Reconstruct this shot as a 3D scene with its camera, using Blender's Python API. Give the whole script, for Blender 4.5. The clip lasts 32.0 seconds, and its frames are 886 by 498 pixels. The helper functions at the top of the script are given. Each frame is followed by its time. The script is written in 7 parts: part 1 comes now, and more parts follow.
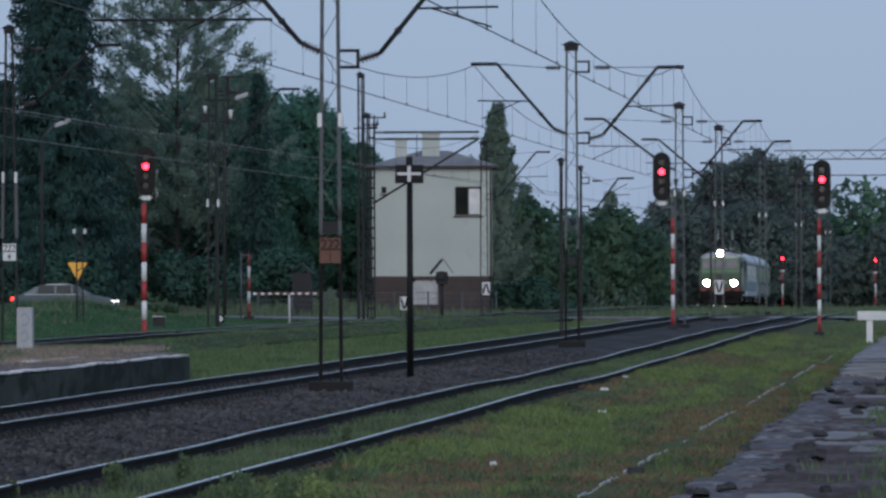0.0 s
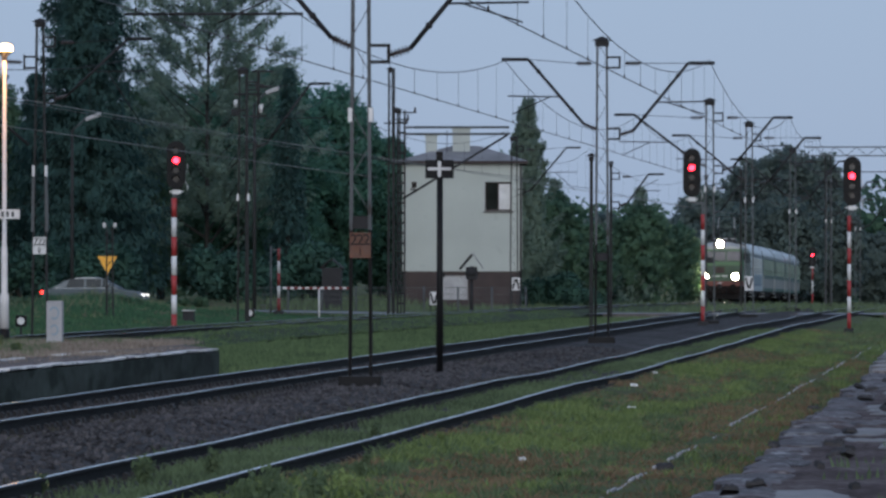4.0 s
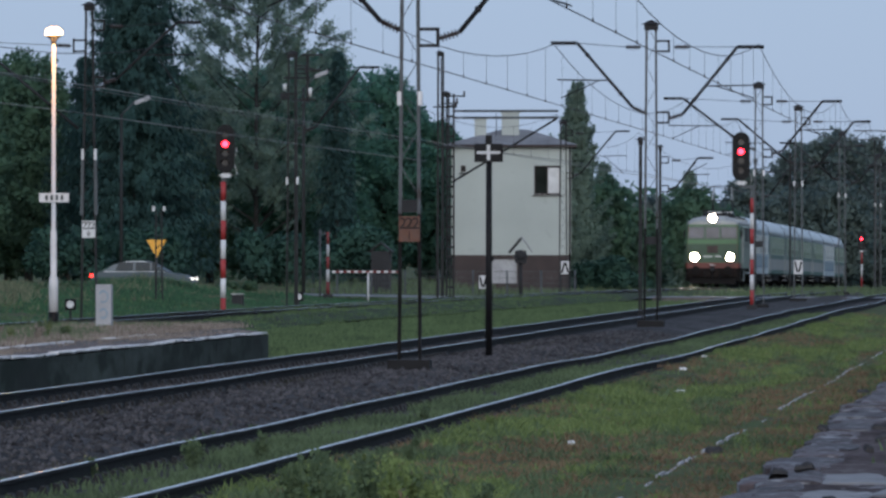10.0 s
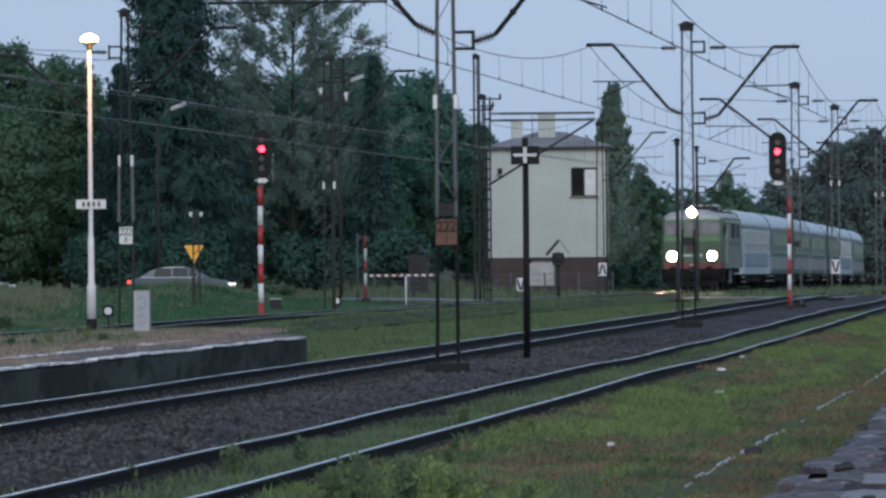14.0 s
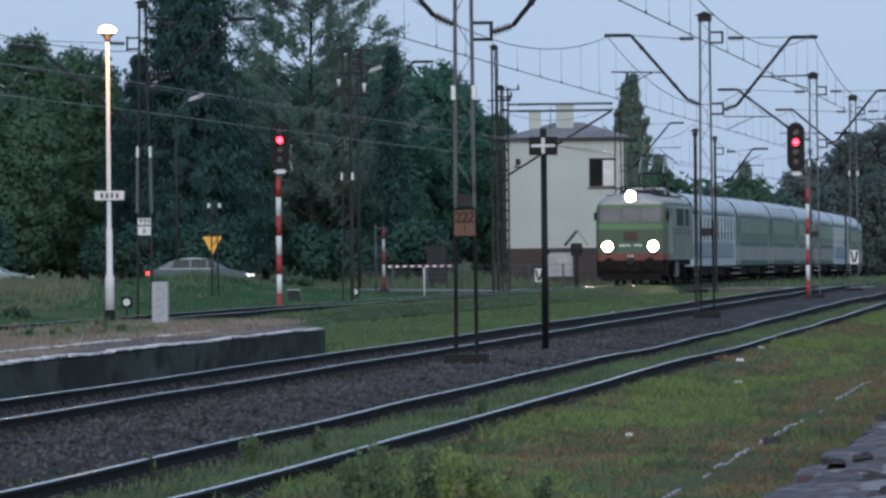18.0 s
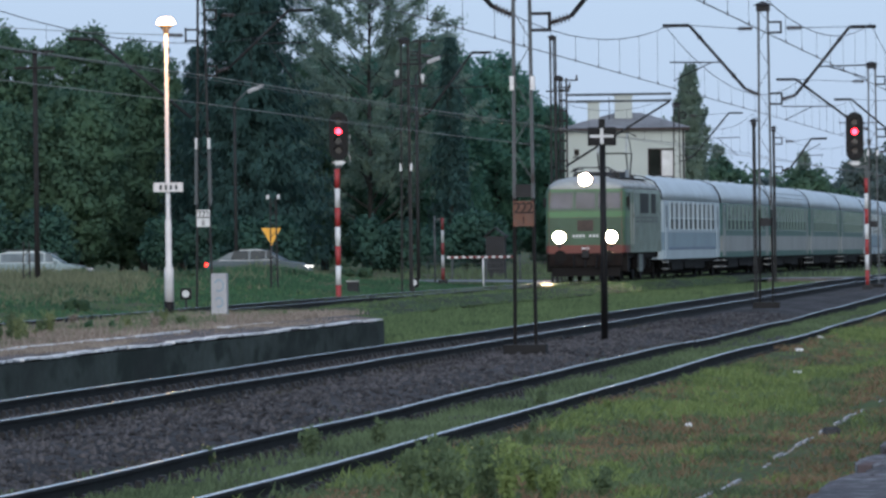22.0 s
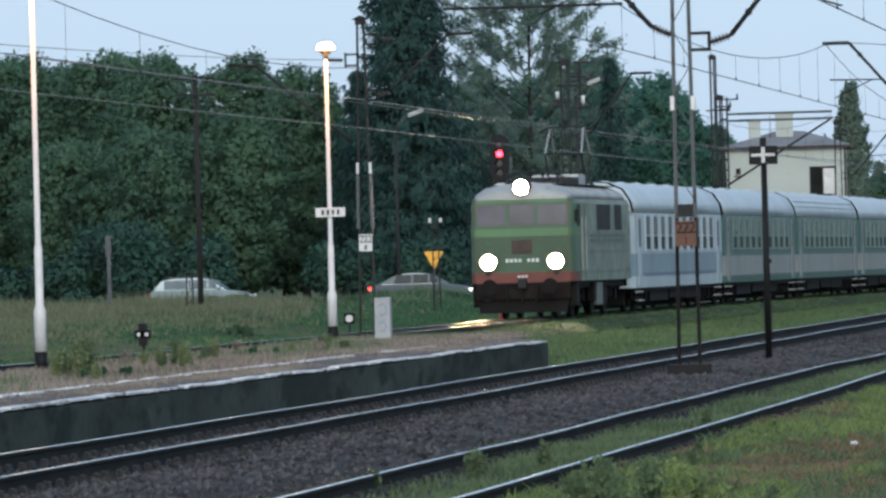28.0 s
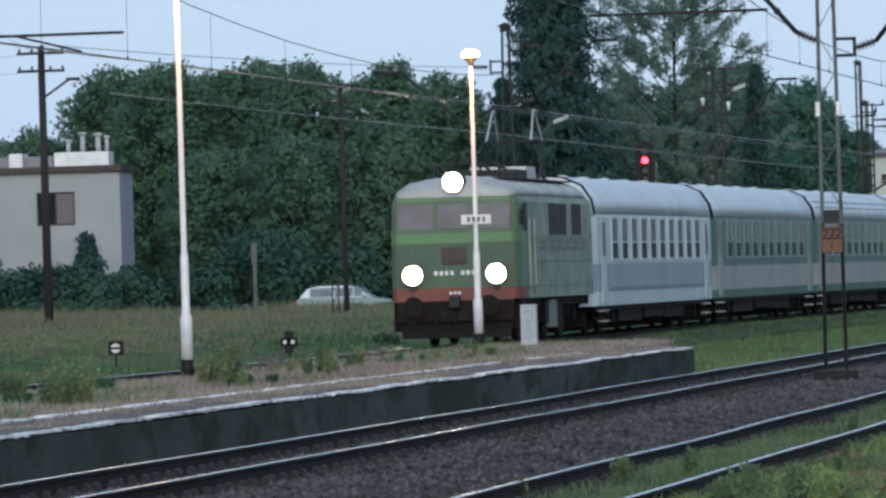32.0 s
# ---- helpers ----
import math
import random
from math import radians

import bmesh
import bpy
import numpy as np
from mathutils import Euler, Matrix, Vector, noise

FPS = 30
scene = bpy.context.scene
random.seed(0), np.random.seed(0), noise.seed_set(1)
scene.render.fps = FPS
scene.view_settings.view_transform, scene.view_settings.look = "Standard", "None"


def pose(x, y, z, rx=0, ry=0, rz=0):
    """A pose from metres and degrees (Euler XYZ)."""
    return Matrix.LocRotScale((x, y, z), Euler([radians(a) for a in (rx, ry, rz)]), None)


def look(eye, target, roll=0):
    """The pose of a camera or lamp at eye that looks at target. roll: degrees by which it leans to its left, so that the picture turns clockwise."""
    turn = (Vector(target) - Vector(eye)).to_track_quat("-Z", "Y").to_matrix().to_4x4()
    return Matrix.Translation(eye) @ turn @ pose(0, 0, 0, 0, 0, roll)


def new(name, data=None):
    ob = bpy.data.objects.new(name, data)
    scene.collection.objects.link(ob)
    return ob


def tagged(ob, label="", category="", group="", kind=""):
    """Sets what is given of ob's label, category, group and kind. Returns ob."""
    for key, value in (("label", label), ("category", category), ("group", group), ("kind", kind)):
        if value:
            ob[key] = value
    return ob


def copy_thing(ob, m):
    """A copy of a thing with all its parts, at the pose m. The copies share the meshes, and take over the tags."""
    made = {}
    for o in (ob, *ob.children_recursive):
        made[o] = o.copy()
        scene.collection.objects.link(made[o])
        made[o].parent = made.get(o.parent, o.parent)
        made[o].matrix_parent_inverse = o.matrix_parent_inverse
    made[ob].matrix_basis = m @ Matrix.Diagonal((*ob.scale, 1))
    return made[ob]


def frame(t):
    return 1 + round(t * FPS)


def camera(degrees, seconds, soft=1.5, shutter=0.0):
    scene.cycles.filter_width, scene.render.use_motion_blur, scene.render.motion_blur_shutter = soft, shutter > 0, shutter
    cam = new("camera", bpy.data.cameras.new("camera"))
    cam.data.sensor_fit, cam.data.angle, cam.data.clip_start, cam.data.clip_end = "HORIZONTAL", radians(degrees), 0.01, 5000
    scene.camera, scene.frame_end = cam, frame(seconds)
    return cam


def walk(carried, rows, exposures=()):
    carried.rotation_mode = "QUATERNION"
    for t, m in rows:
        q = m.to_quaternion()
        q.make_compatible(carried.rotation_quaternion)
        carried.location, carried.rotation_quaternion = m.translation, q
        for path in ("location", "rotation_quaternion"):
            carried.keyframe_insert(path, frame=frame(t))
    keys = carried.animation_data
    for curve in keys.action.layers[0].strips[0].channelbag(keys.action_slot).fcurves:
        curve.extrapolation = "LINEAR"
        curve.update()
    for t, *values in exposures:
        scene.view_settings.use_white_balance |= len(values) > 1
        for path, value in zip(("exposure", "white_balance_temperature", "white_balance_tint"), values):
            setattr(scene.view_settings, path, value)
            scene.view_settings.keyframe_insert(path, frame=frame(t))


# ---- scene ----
# The camera stands on the near platform and pans after the train: seconds, pan to the left, tilt, lean (degrees).
cam = camera(7.178, 32.0, soft=2.7)
EYE = (0.0, 0.0, 1.78)
PAN = [
    (0, 4.363, 0.206, -0.19), (0.5, 4.304, 0.203, 0.01), (1, 4.321, 0.183, 0.07), (1.5, 4.383, 0.181, -0.13), (2, 4.424, 0.161, -0.18),
    (2.5, 4.459, 0.189, -0.32), (3, 4.511, 0.199, -0.21), (3.5, 4.544, 0.182, -0.02), (5.5, 4.789, 0.126, 0.01), (6, 4.972, 0.101, -0.04),
    (6.5, 4.978, 0.050, -0.01), (7, 4.878, 0.034, -0.00), (7.5, 4.848, 0.124, 0.08), (8, 4.853, 0.126, -0.02), (8.5, 4.834, 0.050, 0.11),
    (9, 4.841, 0.105, -0.01), (9.5, 4.870, 0.094, 0.10), (10, 5.004, 0.034, 0.06), (10.5, 5.092, 0.017, 0.19), (11, 5.123, 0.053, 0.25),
    (11.5, 5.138, 0.083, 0.20), (12, 5.220, 0.080, -0.20), (12.5, 5.250, 0.069, -0.38), (13, 5.348, 0.070, -0.57), (13.5, 5.376, 0.047, -0.61),
    (14, 5.307, 0.060, -0.49), (14.5, 5.301, 0.067, -0.52), (16.5, 5.376, 0.034, -0.58), (17, 5.400, 0.025, -0.59), (17.5, 5.418, 0.012, -0.63),
    (18, 5.456, -0.013, -0.56), (18.5, 5.492, -0.040, -0.55), (19, 5.642, -0.068, -0.55), (19.5, 5.653, -0.090, -0.49), (20, 5.677, -0.104, -0.62),
    (20.5, 5.754, -0.124, -0.76), (21, 5.831, -0.124, -0.85), (21.5, 5.866, -0.091, -0.82), (22, 5.935, -0.082, -0.73), (22.5, 6.033, -0.079, -1.00),
    (23, 6.099, 0.059, -1.27), (23.5, 6.179, 0.122, -1.26), (24, 6.249, 0.129, -1.17), (24.5, 6.369, 0.264, -1.06), (25, 6.431, 0.172, -1.11),
    (25.5, 6.508, 0.178, -1.20), (27.5, 7.031, 0.145, -1.45), (28, 7.250, 0.124, -1.54), (28.5, 7.368, 0.112, -1.69), (29, 7.517, 0.156, -1.84),
    (29.5, 7.644, 0.174, -1.76), (30, 7.860, 0.230, -1.84), (30.5, 8.068, 0.138, -1.93), (31, 8.192, 0.183, -1.95), (31.5, 8.333, 0.224, -1.92),
    (32, 8.430, 0.214, -1.73),
]


def aim(pan, tilt, lean):
    return Matrix.Translation(EYE) @ Matrix.Rotation(radians(pan), 4, "Z") @ Matrix.Rotation(radians(90 + tilt), 4, "X") @ Matrix.Rotation(radians(lean), 4, "Z")


EXPOSURES = [(0.0, 0.0, 6120, 10), (9.0, 0.18, 6180, 10), (17.0, 0.36, 6170, 9), (20.0, 0.47, 6230, 9), (22.0, 0.58, 6280, 8), (23.0, 0.6, 6280, 8), (25.0, 0.5, 6220, 8), (28.0, 0.73, 6530, 4), (29.0, 0.74, 6620, 3), (31.0, 0.74, 6620, 2), (32.0, 0.68, 6420, 5)]
walk(cam, [(t, aim(p, a, b)) for t, p, a, b in PAN], EXPOSURES)

# World: an overcast summer dusk, the brighter sky behind the camera.
world = bpy.data.worlds.new("overcast_dusk")
scene.world = world
world.use_nodes = True
wn, wl = world.node_tree.nodes, world.node_tree.links
sky = wn.new("ShaderNodeTexSky")
sky.sky_type, sky.sun_disc = "NISHITA", False
sky.sun_elevation, sky.sun_rotation = radians(18), radians(190)
sky.air_density, sky.dust_density, sky.ozone_density = 1.0, 1.0, 3.0
cloud = wn.new("ShaderNodeMix")
cloud.data_type = "RGBA"
cloud.inputs[0].default_value = 0.8
cloud.inputs[7].default_value = (4.1, 5.2, 7.3, 1)
wl.new(sky.outputs[0], cloud.inputs[6])
wl.new(cloud.outputs[2], wn["Background"].inputs[0])
wn["Background"].inputs[1].default_value = 0.085

sun = new("sun", bpy.data.lights.new("sun", "SUN"))
sun.data.energy, sun.data.angle, sun.data.color = 1.5, radians(40), (1.0, 0.96, 0.92)
sun.matrix_world = look((25, -150, 52), (0, 0, 0))


# ---- materials ----
def nodes_of(name):
    m = bpy.data.materials.new(name)
    m.use_nodes = True
    return m, m.node_tree.nodes, m.node_tree.links, m.node_tree.nodes["Principled BSDF"]


def ramp(n, stops):
    r = n.new("ShaderNodeValToRGB")
    while len(r.color_ramp.elements) < len(stops):
        r.color_ramp.elements.new(0.5)
    for e, (p, c) in zip(r.color_ramp.elements, stops):
        e.position, e.color = p, (*c, 1)
    return r


def mat(name, col, rough=0.75, metal=0.0, var=0.25, scale=1.2, fine=18.0, bump=0.25, stretch=(1, 1, 1), stain=None, amount=0.45, random_tint=0.0, coat=0.0, world_scale=False):
    """A worn surface: colour varied at two scales, stains, and a fine relief."""
    m, n, l, b = nodes_of(name)
    co = n.new("ShaderNodeTexCoord")
    mp = n.new("ShaderNodeMapping")
    mp.inputs["Scale"].default_value = stretch
    l.new(n.new("ShaderNodeNewGeometry").outputs["Position"] if world_scale else co.outputs["Object"], mp.inputs[0])
    big, small = n.new("ShaderNodeTexNoise"), n.new("ShaderNodeTexNoise")
    for t, s, d in ((big, scale, 4), (small, fine, 6)):
        t.inputs["Scale"].default_value, t.inputs["Detail"].default_value = s, d
        l.new(mp.outputs[0], t.inputs["Vector"])
    lo, hi = [c * (1 - var) for c in col], [min(1, c * (1 + var)) for c in col]
    r1 = ramp(n, [(0.3, lo), (0.7, hi)])
    l.new(big.outputs[0], r1.inputs[0])
    r2 = ramp(n, [(0.25, [1 - var * 0.8] * 3), (0.75, [1.0] * 3)])
    l.new(small.outputs[0], r2.inputs[0])
    mul = n.new("ShaderNodeMix")
    mul.data_type, mul.blend_type = "RGBA", "MULTIPLY"
    mul.inputs[0].default_value = 1
    l.new(r1.outputs[0], mul.inputs[6])
    l.new(r2.outputs[0], mul.inputs[7])
    out = mul.outputs[2]
    if stain:
        st = n.new("ShaderNodeTexNoise")
        st.inputs["Scale"].default_value, st.inputs["Detail"].default_value = scale * 2.7, 8
        l.new(mp.outputs[0], st.inputs["Vector"])
        r3 = ramp(n, [(1 - amount, (0, 0, 0)), (min(1, 1.12 - amount), (1, 1, 1))])
        l.new(st.outputs[0], r3.inputs[0])
        mx = n.new("ShaderNodeMix")
        mx.data_type = "RGBA"
        mx.inputs[7].default_value = (*stain, 1)
        l.new(r3.outputs[0], mx.inputs[0])
        l.new(out, mx.inputs[6])
        out = mx.outputs[2]
    if random_tint:
        oi = n.new("ShaderNodeObjectInfo")
        hs = n.new("ShaderNodeHueSaturation")
        mr = n.new("ShaderNodeMapRange")
        mr.inputs[3].default_value, mr.inputs[4].default_value = 1 - random_tint, 1 + random_tint
        l.new(oi.outputs["Random"], mr.inputs[0])
        l.new(mr.outputs[0], hs.inputs["Value"])
        l.new(out, hs.inputs["Color"])
        out = hs.outputs[0]
    l.new(out, b.inputs["Base Color"])
    rr = n.new("ShaderNodeMapRange")
    rr.inputs[3].default_value, rr.inputs[4].default_value = max(0.03, rough - 0.12), min(1, rough + 0.12)
    l.new(small.outputs[0], rr.inputs[0])
    l.new(rr.outputs[0], b.inputs["Roughness"])
    b.inputs["Metallic"].default_value = metal
    b.inputs["Coat Weight"].default_value = coat
    if bump:
        bp = n.new("ShaderNodeBump")
        bp.inputs["Strength"].default_value, bp.inputs["Distance"].default_value = bump, 0.02
        l.new(small.outputs[0], bp.inputs["Height"])
        l.new(bp.outputs[0], b.inputs["Normal"])
    return m


def glow(name, col, strength):
    m, n, l, b = nodes_of(name)
    b.inputs["Base Color"].default_value = (*col, 1)
    b.inputs["Emission Color"].default_value = (*col, 1)
    b.inputs["Emission Strength"].default_value = strength
    return m


def leafy(name, dark, light, gloss=0.6, through_light=0.4, grain=0.45):
    """Foliage: each leaf cluster has its own shade, with slow drifts of colour through the crown."""
    m, n, l, b = nodes_of(name)
    g = n.new("ShaderNodeNewGeometry")
    t = n.new("ShaderNodeTexNoise")
    t.inputs["Scale"].default_value, t.inputs["Detail"].default_value = 0.45, 3
    l.new(g.outputs["Position"], t.inputs["Vector"])
    ad = n.new("ShaderNodeMath")
    ad.operation = "MULTIPLY_ADD"
    ad.inputs[1].default_value = grain
    l.new(g.outputs["Random Per Island"], ad.inputs[0])
    l.new(t.outputs[0], ad.inputs[2])
    r = ramp(n, [(0.42 if grain > 0.3 else 0.36, dark), (0.5 + grain, light)])
    l.new(ad.outputs[0], r.inputs[0])
    l.new(r.outputs[0], b.inputs["Base Color"])
    b.inputs["Roughness"].default_value = gloss
    if through_light:
        tr, mx = n.new("ShaderNodeBsdfTranslucent"), n.new("ShaderNodeMixShader")
        mx.inputs[0].default_value = through_light
        l.new(r.outputs[0], tr.inputs[0])
        l.new(b.outputs[0], mx.inputs[1])
        l.new(tr.outputs[0], mx.inputs[2])
        l.new(mx.outputs[0], n["Material Output"].inputs[0])
    return m


def ground_mat(name, cols, scales=(0.35, 6.0), bump=0.6):
    """Soil, grass or gravel: three tones mixed by noise at two scales."""
    m, n, l, b = nodes_of(name)
    g = n.new("ShaderNodeNewGeometry")
    mp = n.new("ShaderNodeMapping")
    mp.inputs["Scale"].default_value = (1, 0.45, 1)
    l.new(g.outputs["Position"], mp.inputs[0])
    a, c = n.new("ShaderNodeTexNoise"), n.new("ShaderNodeTexNoise")
    for t, s, d in ((a, scales[0], 5), (c, scales[1], 8)):
        t.inputs["Scale"].default_value, t.inputs["Detail"].default_value = s, d
        l.new(mp.outputs[0], t.inputs["Vector"])
    mx = n.new("ShaderNodeMath")
    mx.operation = "MULTIPLY_ADD"
    mx.inputs[1].default_value = 0.55
    l.new(c.outputs[0], mx.inputs[0])
    sc = n.new("ShaderNodeMath")
    sc.operation = "MULTIPLY"
    sc.inputs[1].default_value = 0.5
    l.new(a.outputs[0], sc.inputs[0])
    l.new(sc.outputs[0], mx.inputs[2])
    r = ramp(n, [(0.40, cols[0]), (0.52, cols[1]), (0.64, cols[2])])
    l.new(mx.outputs[0], r.inputs[0])
    l.new(r.outputs[0], b.inputs["Base Color"])
    b.inputs["Roughness"].default_value = 0.95
    bp = n.new("ShaderNodeBump")
    bp.inputs["Strength"].default_value, bp.inputs["Distance"].default_value = bump, 0.05
    l.new(c.outputs[0], bp.inputs["Height"])
    l.new(bp.outputs[0], b.inputs["Normal"])
    return m


GRASS = ground_mat("meadow_soil", [(0.078, 0.062, 0.038), (0.062, 0.078, 0.036), (0.062, 0.098, 0.034)])
BALLAST = ground_mat("ballast_gravel", [(0.0215, 0.0212, 0.0215), (0.040, 0.039, 0.040), (0.071, 0.068, 0.070)], (0.5, 9.0), 1.0)
WEEDY = ground_mat("weedy_ballast", [(0.028, 0.032, 0.026), (0.038, 0.054, 0.030), (0.046, 0.080, 0.032)], (0.5, 7.0), 0.8)
STONES = leafy("ballast_stone", (0.0162, 0.0158, 0.0163), (0.100, 0.094, 0.097), 0.85, 0)
ASPHALT = ground_mat("wet_asphalt", [(0.05, 0.05, 0.055), (0.07, 0.07, 0.075), (0.09, 0.09, 0.095)], (0.4, 12.0), 0.3)
ASPHALT.node_tree.nodes["Principled BSDF"].inputs["Roughness"].default_value = 0.5
SLAB = mat("platform_concrete", (0.135, 0.118, 0.114), 0.85, var=0.35, scale=0.8, fine=9, stain=(0.07, 0.065, 0.06), amount=0.5)
KERB = mat("whitewashed_kerb", (0.74, 0.74, 0.73), 0.85, var=0.3, scale=0.9, fine=10, stain=(0.10, 0.095, 0.09), amount=0.45, world_scale=True)
# Stained concrete, its base colour darkened for the shade on the platform's side.
WALL_DARK = mat("shaded_concrete_wall", (0.056, 0.070, 0.060), 0.95, var=0.45, scale=0.5, fine=6, bump=0.6, stretch=(1, 0.5, 1.4), stain=(0.020, 0.029, 0.023), amount=0.5, world_scale=True)
RAIL_TOP = mat("polished_rail_head", (0.84, 0.84, 0.83), 0.24, 1.0, var=0.12, scale=0.6, fine=25, bump=0.0)
RAIL_SIDE = mat("rusty_rail_web", (0.0155, 0.018, 0.0185), 0.9, 0.0, var=0.35, scale=1.5, fine=20)
SLEEPER = mat("tarred_sleeper", (0.030, 0.026, 0.025), 0.9, var=0.4, scale=2, fine=14, random_tint=0.25, world_scale=True)
IRON = mat("dark_iron", (0.016, 0.016, 0.018), 0.75, 0.2, var=0.3, scale=2, fine=20)
STEEL = mat("weathered_galvanised_steel", (0.085, 0.094, 0.10), 0.7, 0.3, var=0.3, scale=1.2, fine=12, stain=(0.035, 0.030, 0.028), amount=0.42)
RUSTY = mat("rust_brown_mast_steel", (0.023, 0.0235, 0.024), 0.85, 0.2, var=0.35, scale=1.5, fine=16, stain=(0.042, 0.034, 0.030), amount=0.38)
LOWER = mat("blackened_mast_foot", (0.010, 0.0095, 0.010), 0.85, 0.0, var=0.35, scale=1.5, fine=16, stain=(0.022, 0.018, 0.017), amount=0.32)
LOWER.node_tree.nodes["Principled BSDF"].inputs["Specular IOR Level"].default_value = 0.2
WHITE = mat("worn_white_paint", (0.58, 0.58, 0.58), 0.6, var=0.15, scale=2, fine=14, stain=(0.40, 0.38, 0.36), amount=0.35)
RED = mat("signal_red_paint", (0.29, 0.027, 0.027), 0.55, var=0.2, scale=2, fine=14, stain=(0.20, 0.03, 0.03), amount=0.35)
BLACK = mat("matt_black_paint", (0.007, 0.007, 0.008), 0.6, var=0.3, scale=2, fine=18)
YELLOW = mat("yellow_sign_face", (0.75, 0.36, 0.02), 0.45, var=0.12, scale=3, fine=20, bump=0.05)
ORANGE = mat("faded_orange_plate", (0.125, 0.052, 0.030), 0.7, var=0.35, scale=3, fine=16, stain=(0.10, 0.05, 0.035), amount=0.5)
WOOD = mat("creosoted_pole", (0.015, 0.013, 0.013), 0.9, var=0.35, scale=1, fine=14, stretch=(1, 1, 0.15))
CONCRETE = mat("grey_concrete", (0.36, 0.36, 0.37), 0.85, var=0.2, scale=1.5, fine=14, stain=(0.20, 0.20, 0.20), amount=0.4)
CREAM = mat("cream_render", (0.385, 0.415, 0.392), 0.9, var=0.07, scale=0.4, fine=10, bump=0.15, stain=(0.32, 0.345, 0.325), amount=0.38)
BROWN = mat("brown_plinth_tiles", (0.036, 0.022, 0.021), 0.7, var=0.3, scale=1.2, fine=8)
ROOFING = mat("grey_roofing_felt", (0.20, 0.20, 0.21), 0.8, var=0.25, scale=0.8, fine=8)
GLASS = mat("dark_window_glass", (0.03, 0.033, 0.037), 0.08, var=0.3, scale=1.2, fine=3, bump=0.0)
DARK_GLASS = mat("unlit_side_glass", (0.017, 0.020, 0.018), 0.35, var=0.3, scale=1.2, fine=3, bump=0.0)
DARK_GLASS.node_tree.nodes["Principled BSDF"].inputs["Specular IOR Level"].default_value = 0.0
BARK = mat("dark_bark", (0.026, 0.025, 0.023), 0.95, var=0.4, scale=2, fine=9, stretch=(1, 1, 0.3), bump=0.6)
CERAMIC = mat("brown_glazed_insulator", (0.026, 0.017, 0.016), 0.35, var=0.2, bump=0)
RED_LIGHT = glow("red_signal_light", (1.0, 0.015, 0.03), 14)
BLACK.node_tree.nodes["Principled BSDF"].inputs["Specular IOR Level"].default_value = 0.2
for dull in (SLAB, WALL_DARK, GRASS, BALLAST, WEEDY, STONES, SLEEPER):
    dull.node_tree.nodes["Principled BSDF"].inputs["Specular IOR Level"].default_value = 0.12
RAIL_SIDE.node_tree.nodes["Principled BSDF"].inputs["Specular IOR Level"].default_value = 0.15
HEADLIGHT = glow("headlight_glow", (1.0, 0.76, 0.47), 430)
LAMP_LIGHT = glow("sodium_lamp_glow", (1.0, 0.58, 0.24), 14)


# ---- mesh helpers ----
def box(bm, x0, x1, y0, y1, z0, z1, bevel=0.0, index=0):
    vs = [bm.verts.new((x, y, z)) for z in (z0, z1) for y in (y0, y1) for x in (x0, x1)]
    fs = [bm.faces.new([vs[i] for i in q]) for q in ((0, 2, 3, 1), (4, 5, 7, 6), (0, 1, 5, 4), (2, 6, 7, 3), (0, 4, 6, 2), (1, 3, 7, 5))]
    for f in fs:
        f.material_index = index
    if bevel:
        es = list({e for f in fs for e in f.edges})
        bmesh.ops.bevel(bm, geom=es, offset=bevel, segments=2, profile=0.7, affect="EDGES")
    return fs


def tube(bm, p0, p1, r0, r1=None, seg=10, index=0):
    p0, p1 = Vector(p0), Vector(p1)
    r1 = r0 if r1 is None else r1
    d = (p1 - p0).normalized()
    a = d.orthogonal().normalized()
    b = d.cross(a)
    rings = []
    for p, r in ((p0, r0), (p1, r1)):
        rings.append([bm.verts.new(p + (a * math.cos(k * math.tau / seg) + b * math.sin(k * math.tau / seg)) * r) for k in range(seg)])
    for k in range(seg):
        f = bm.faces.new((rings[0][k], rings[0][(k + 1) % seg], rings[1][(k + 1) % seg], rings[1][k]))
        f.smooth, f.material_index = seg > 6, index
    for ring in (rings[0][::-1], rings[1]):
        bm.faces.new(ring).material_index = index


def sweep(bm, pts, r, seg=5):
    """One continuous cable through the given points."""
    rings = []
    for k, p in enumerate(pts):
        d = (pts[min(k + 1, len(pts) - 1)] - pts[max(k - 1, 0)]).normalized()
        a = d.cross(Vector((0, 0, 1)) if abs(d.z) < 0.95 else Vector((1, 0, 0))).normalized()
        b = a.cross(d)
        rings.append([bm.verts.new(p + (a * math.cos(q * math.tau / seg) + b * math.sin(q * math.tau / seg)) * r) for q in range(seg)])
    for u, v in zip(rings, rings[1:]):
        for q in range(seg):
            bm.faces.new((u[q], u[(q + 1) % seg], v[(q + 1) % seg], v[q])).smooth = True
    bm.faces.new(rings[0][::-1])
    bm.faces.new(rings[-1])


def beam(bm, p0, p1, w, h):
    """A bar of rectangular section from p0 to p1."""
    p0, p1 = Vector(p0), Vector(p1)
    d = (p1 - p0).normalized()
    up = Vector((0, 0, 1)) if abs(d.z) < 0.9 else Vector((0, 1, 0))
    a = d.cross(up).normalized() * (w / 2)
    b = a.cross(d).normalized() * (h / 2)
    q = [[bm.verts.new(p + s * a + t * b) for s, t in ((-1, -1), (1, -1), (1, 1), (-1, 1))] for p in (p0, p1)]
    for k in range(4):
        bm.faces.new((q[0][k], q[0][(k + 1) % 4], q[1][(k + 1) % 4], q[1][k]))
    bm.faces.new(q[0][::-1])
    bm.faces.new(q[1])


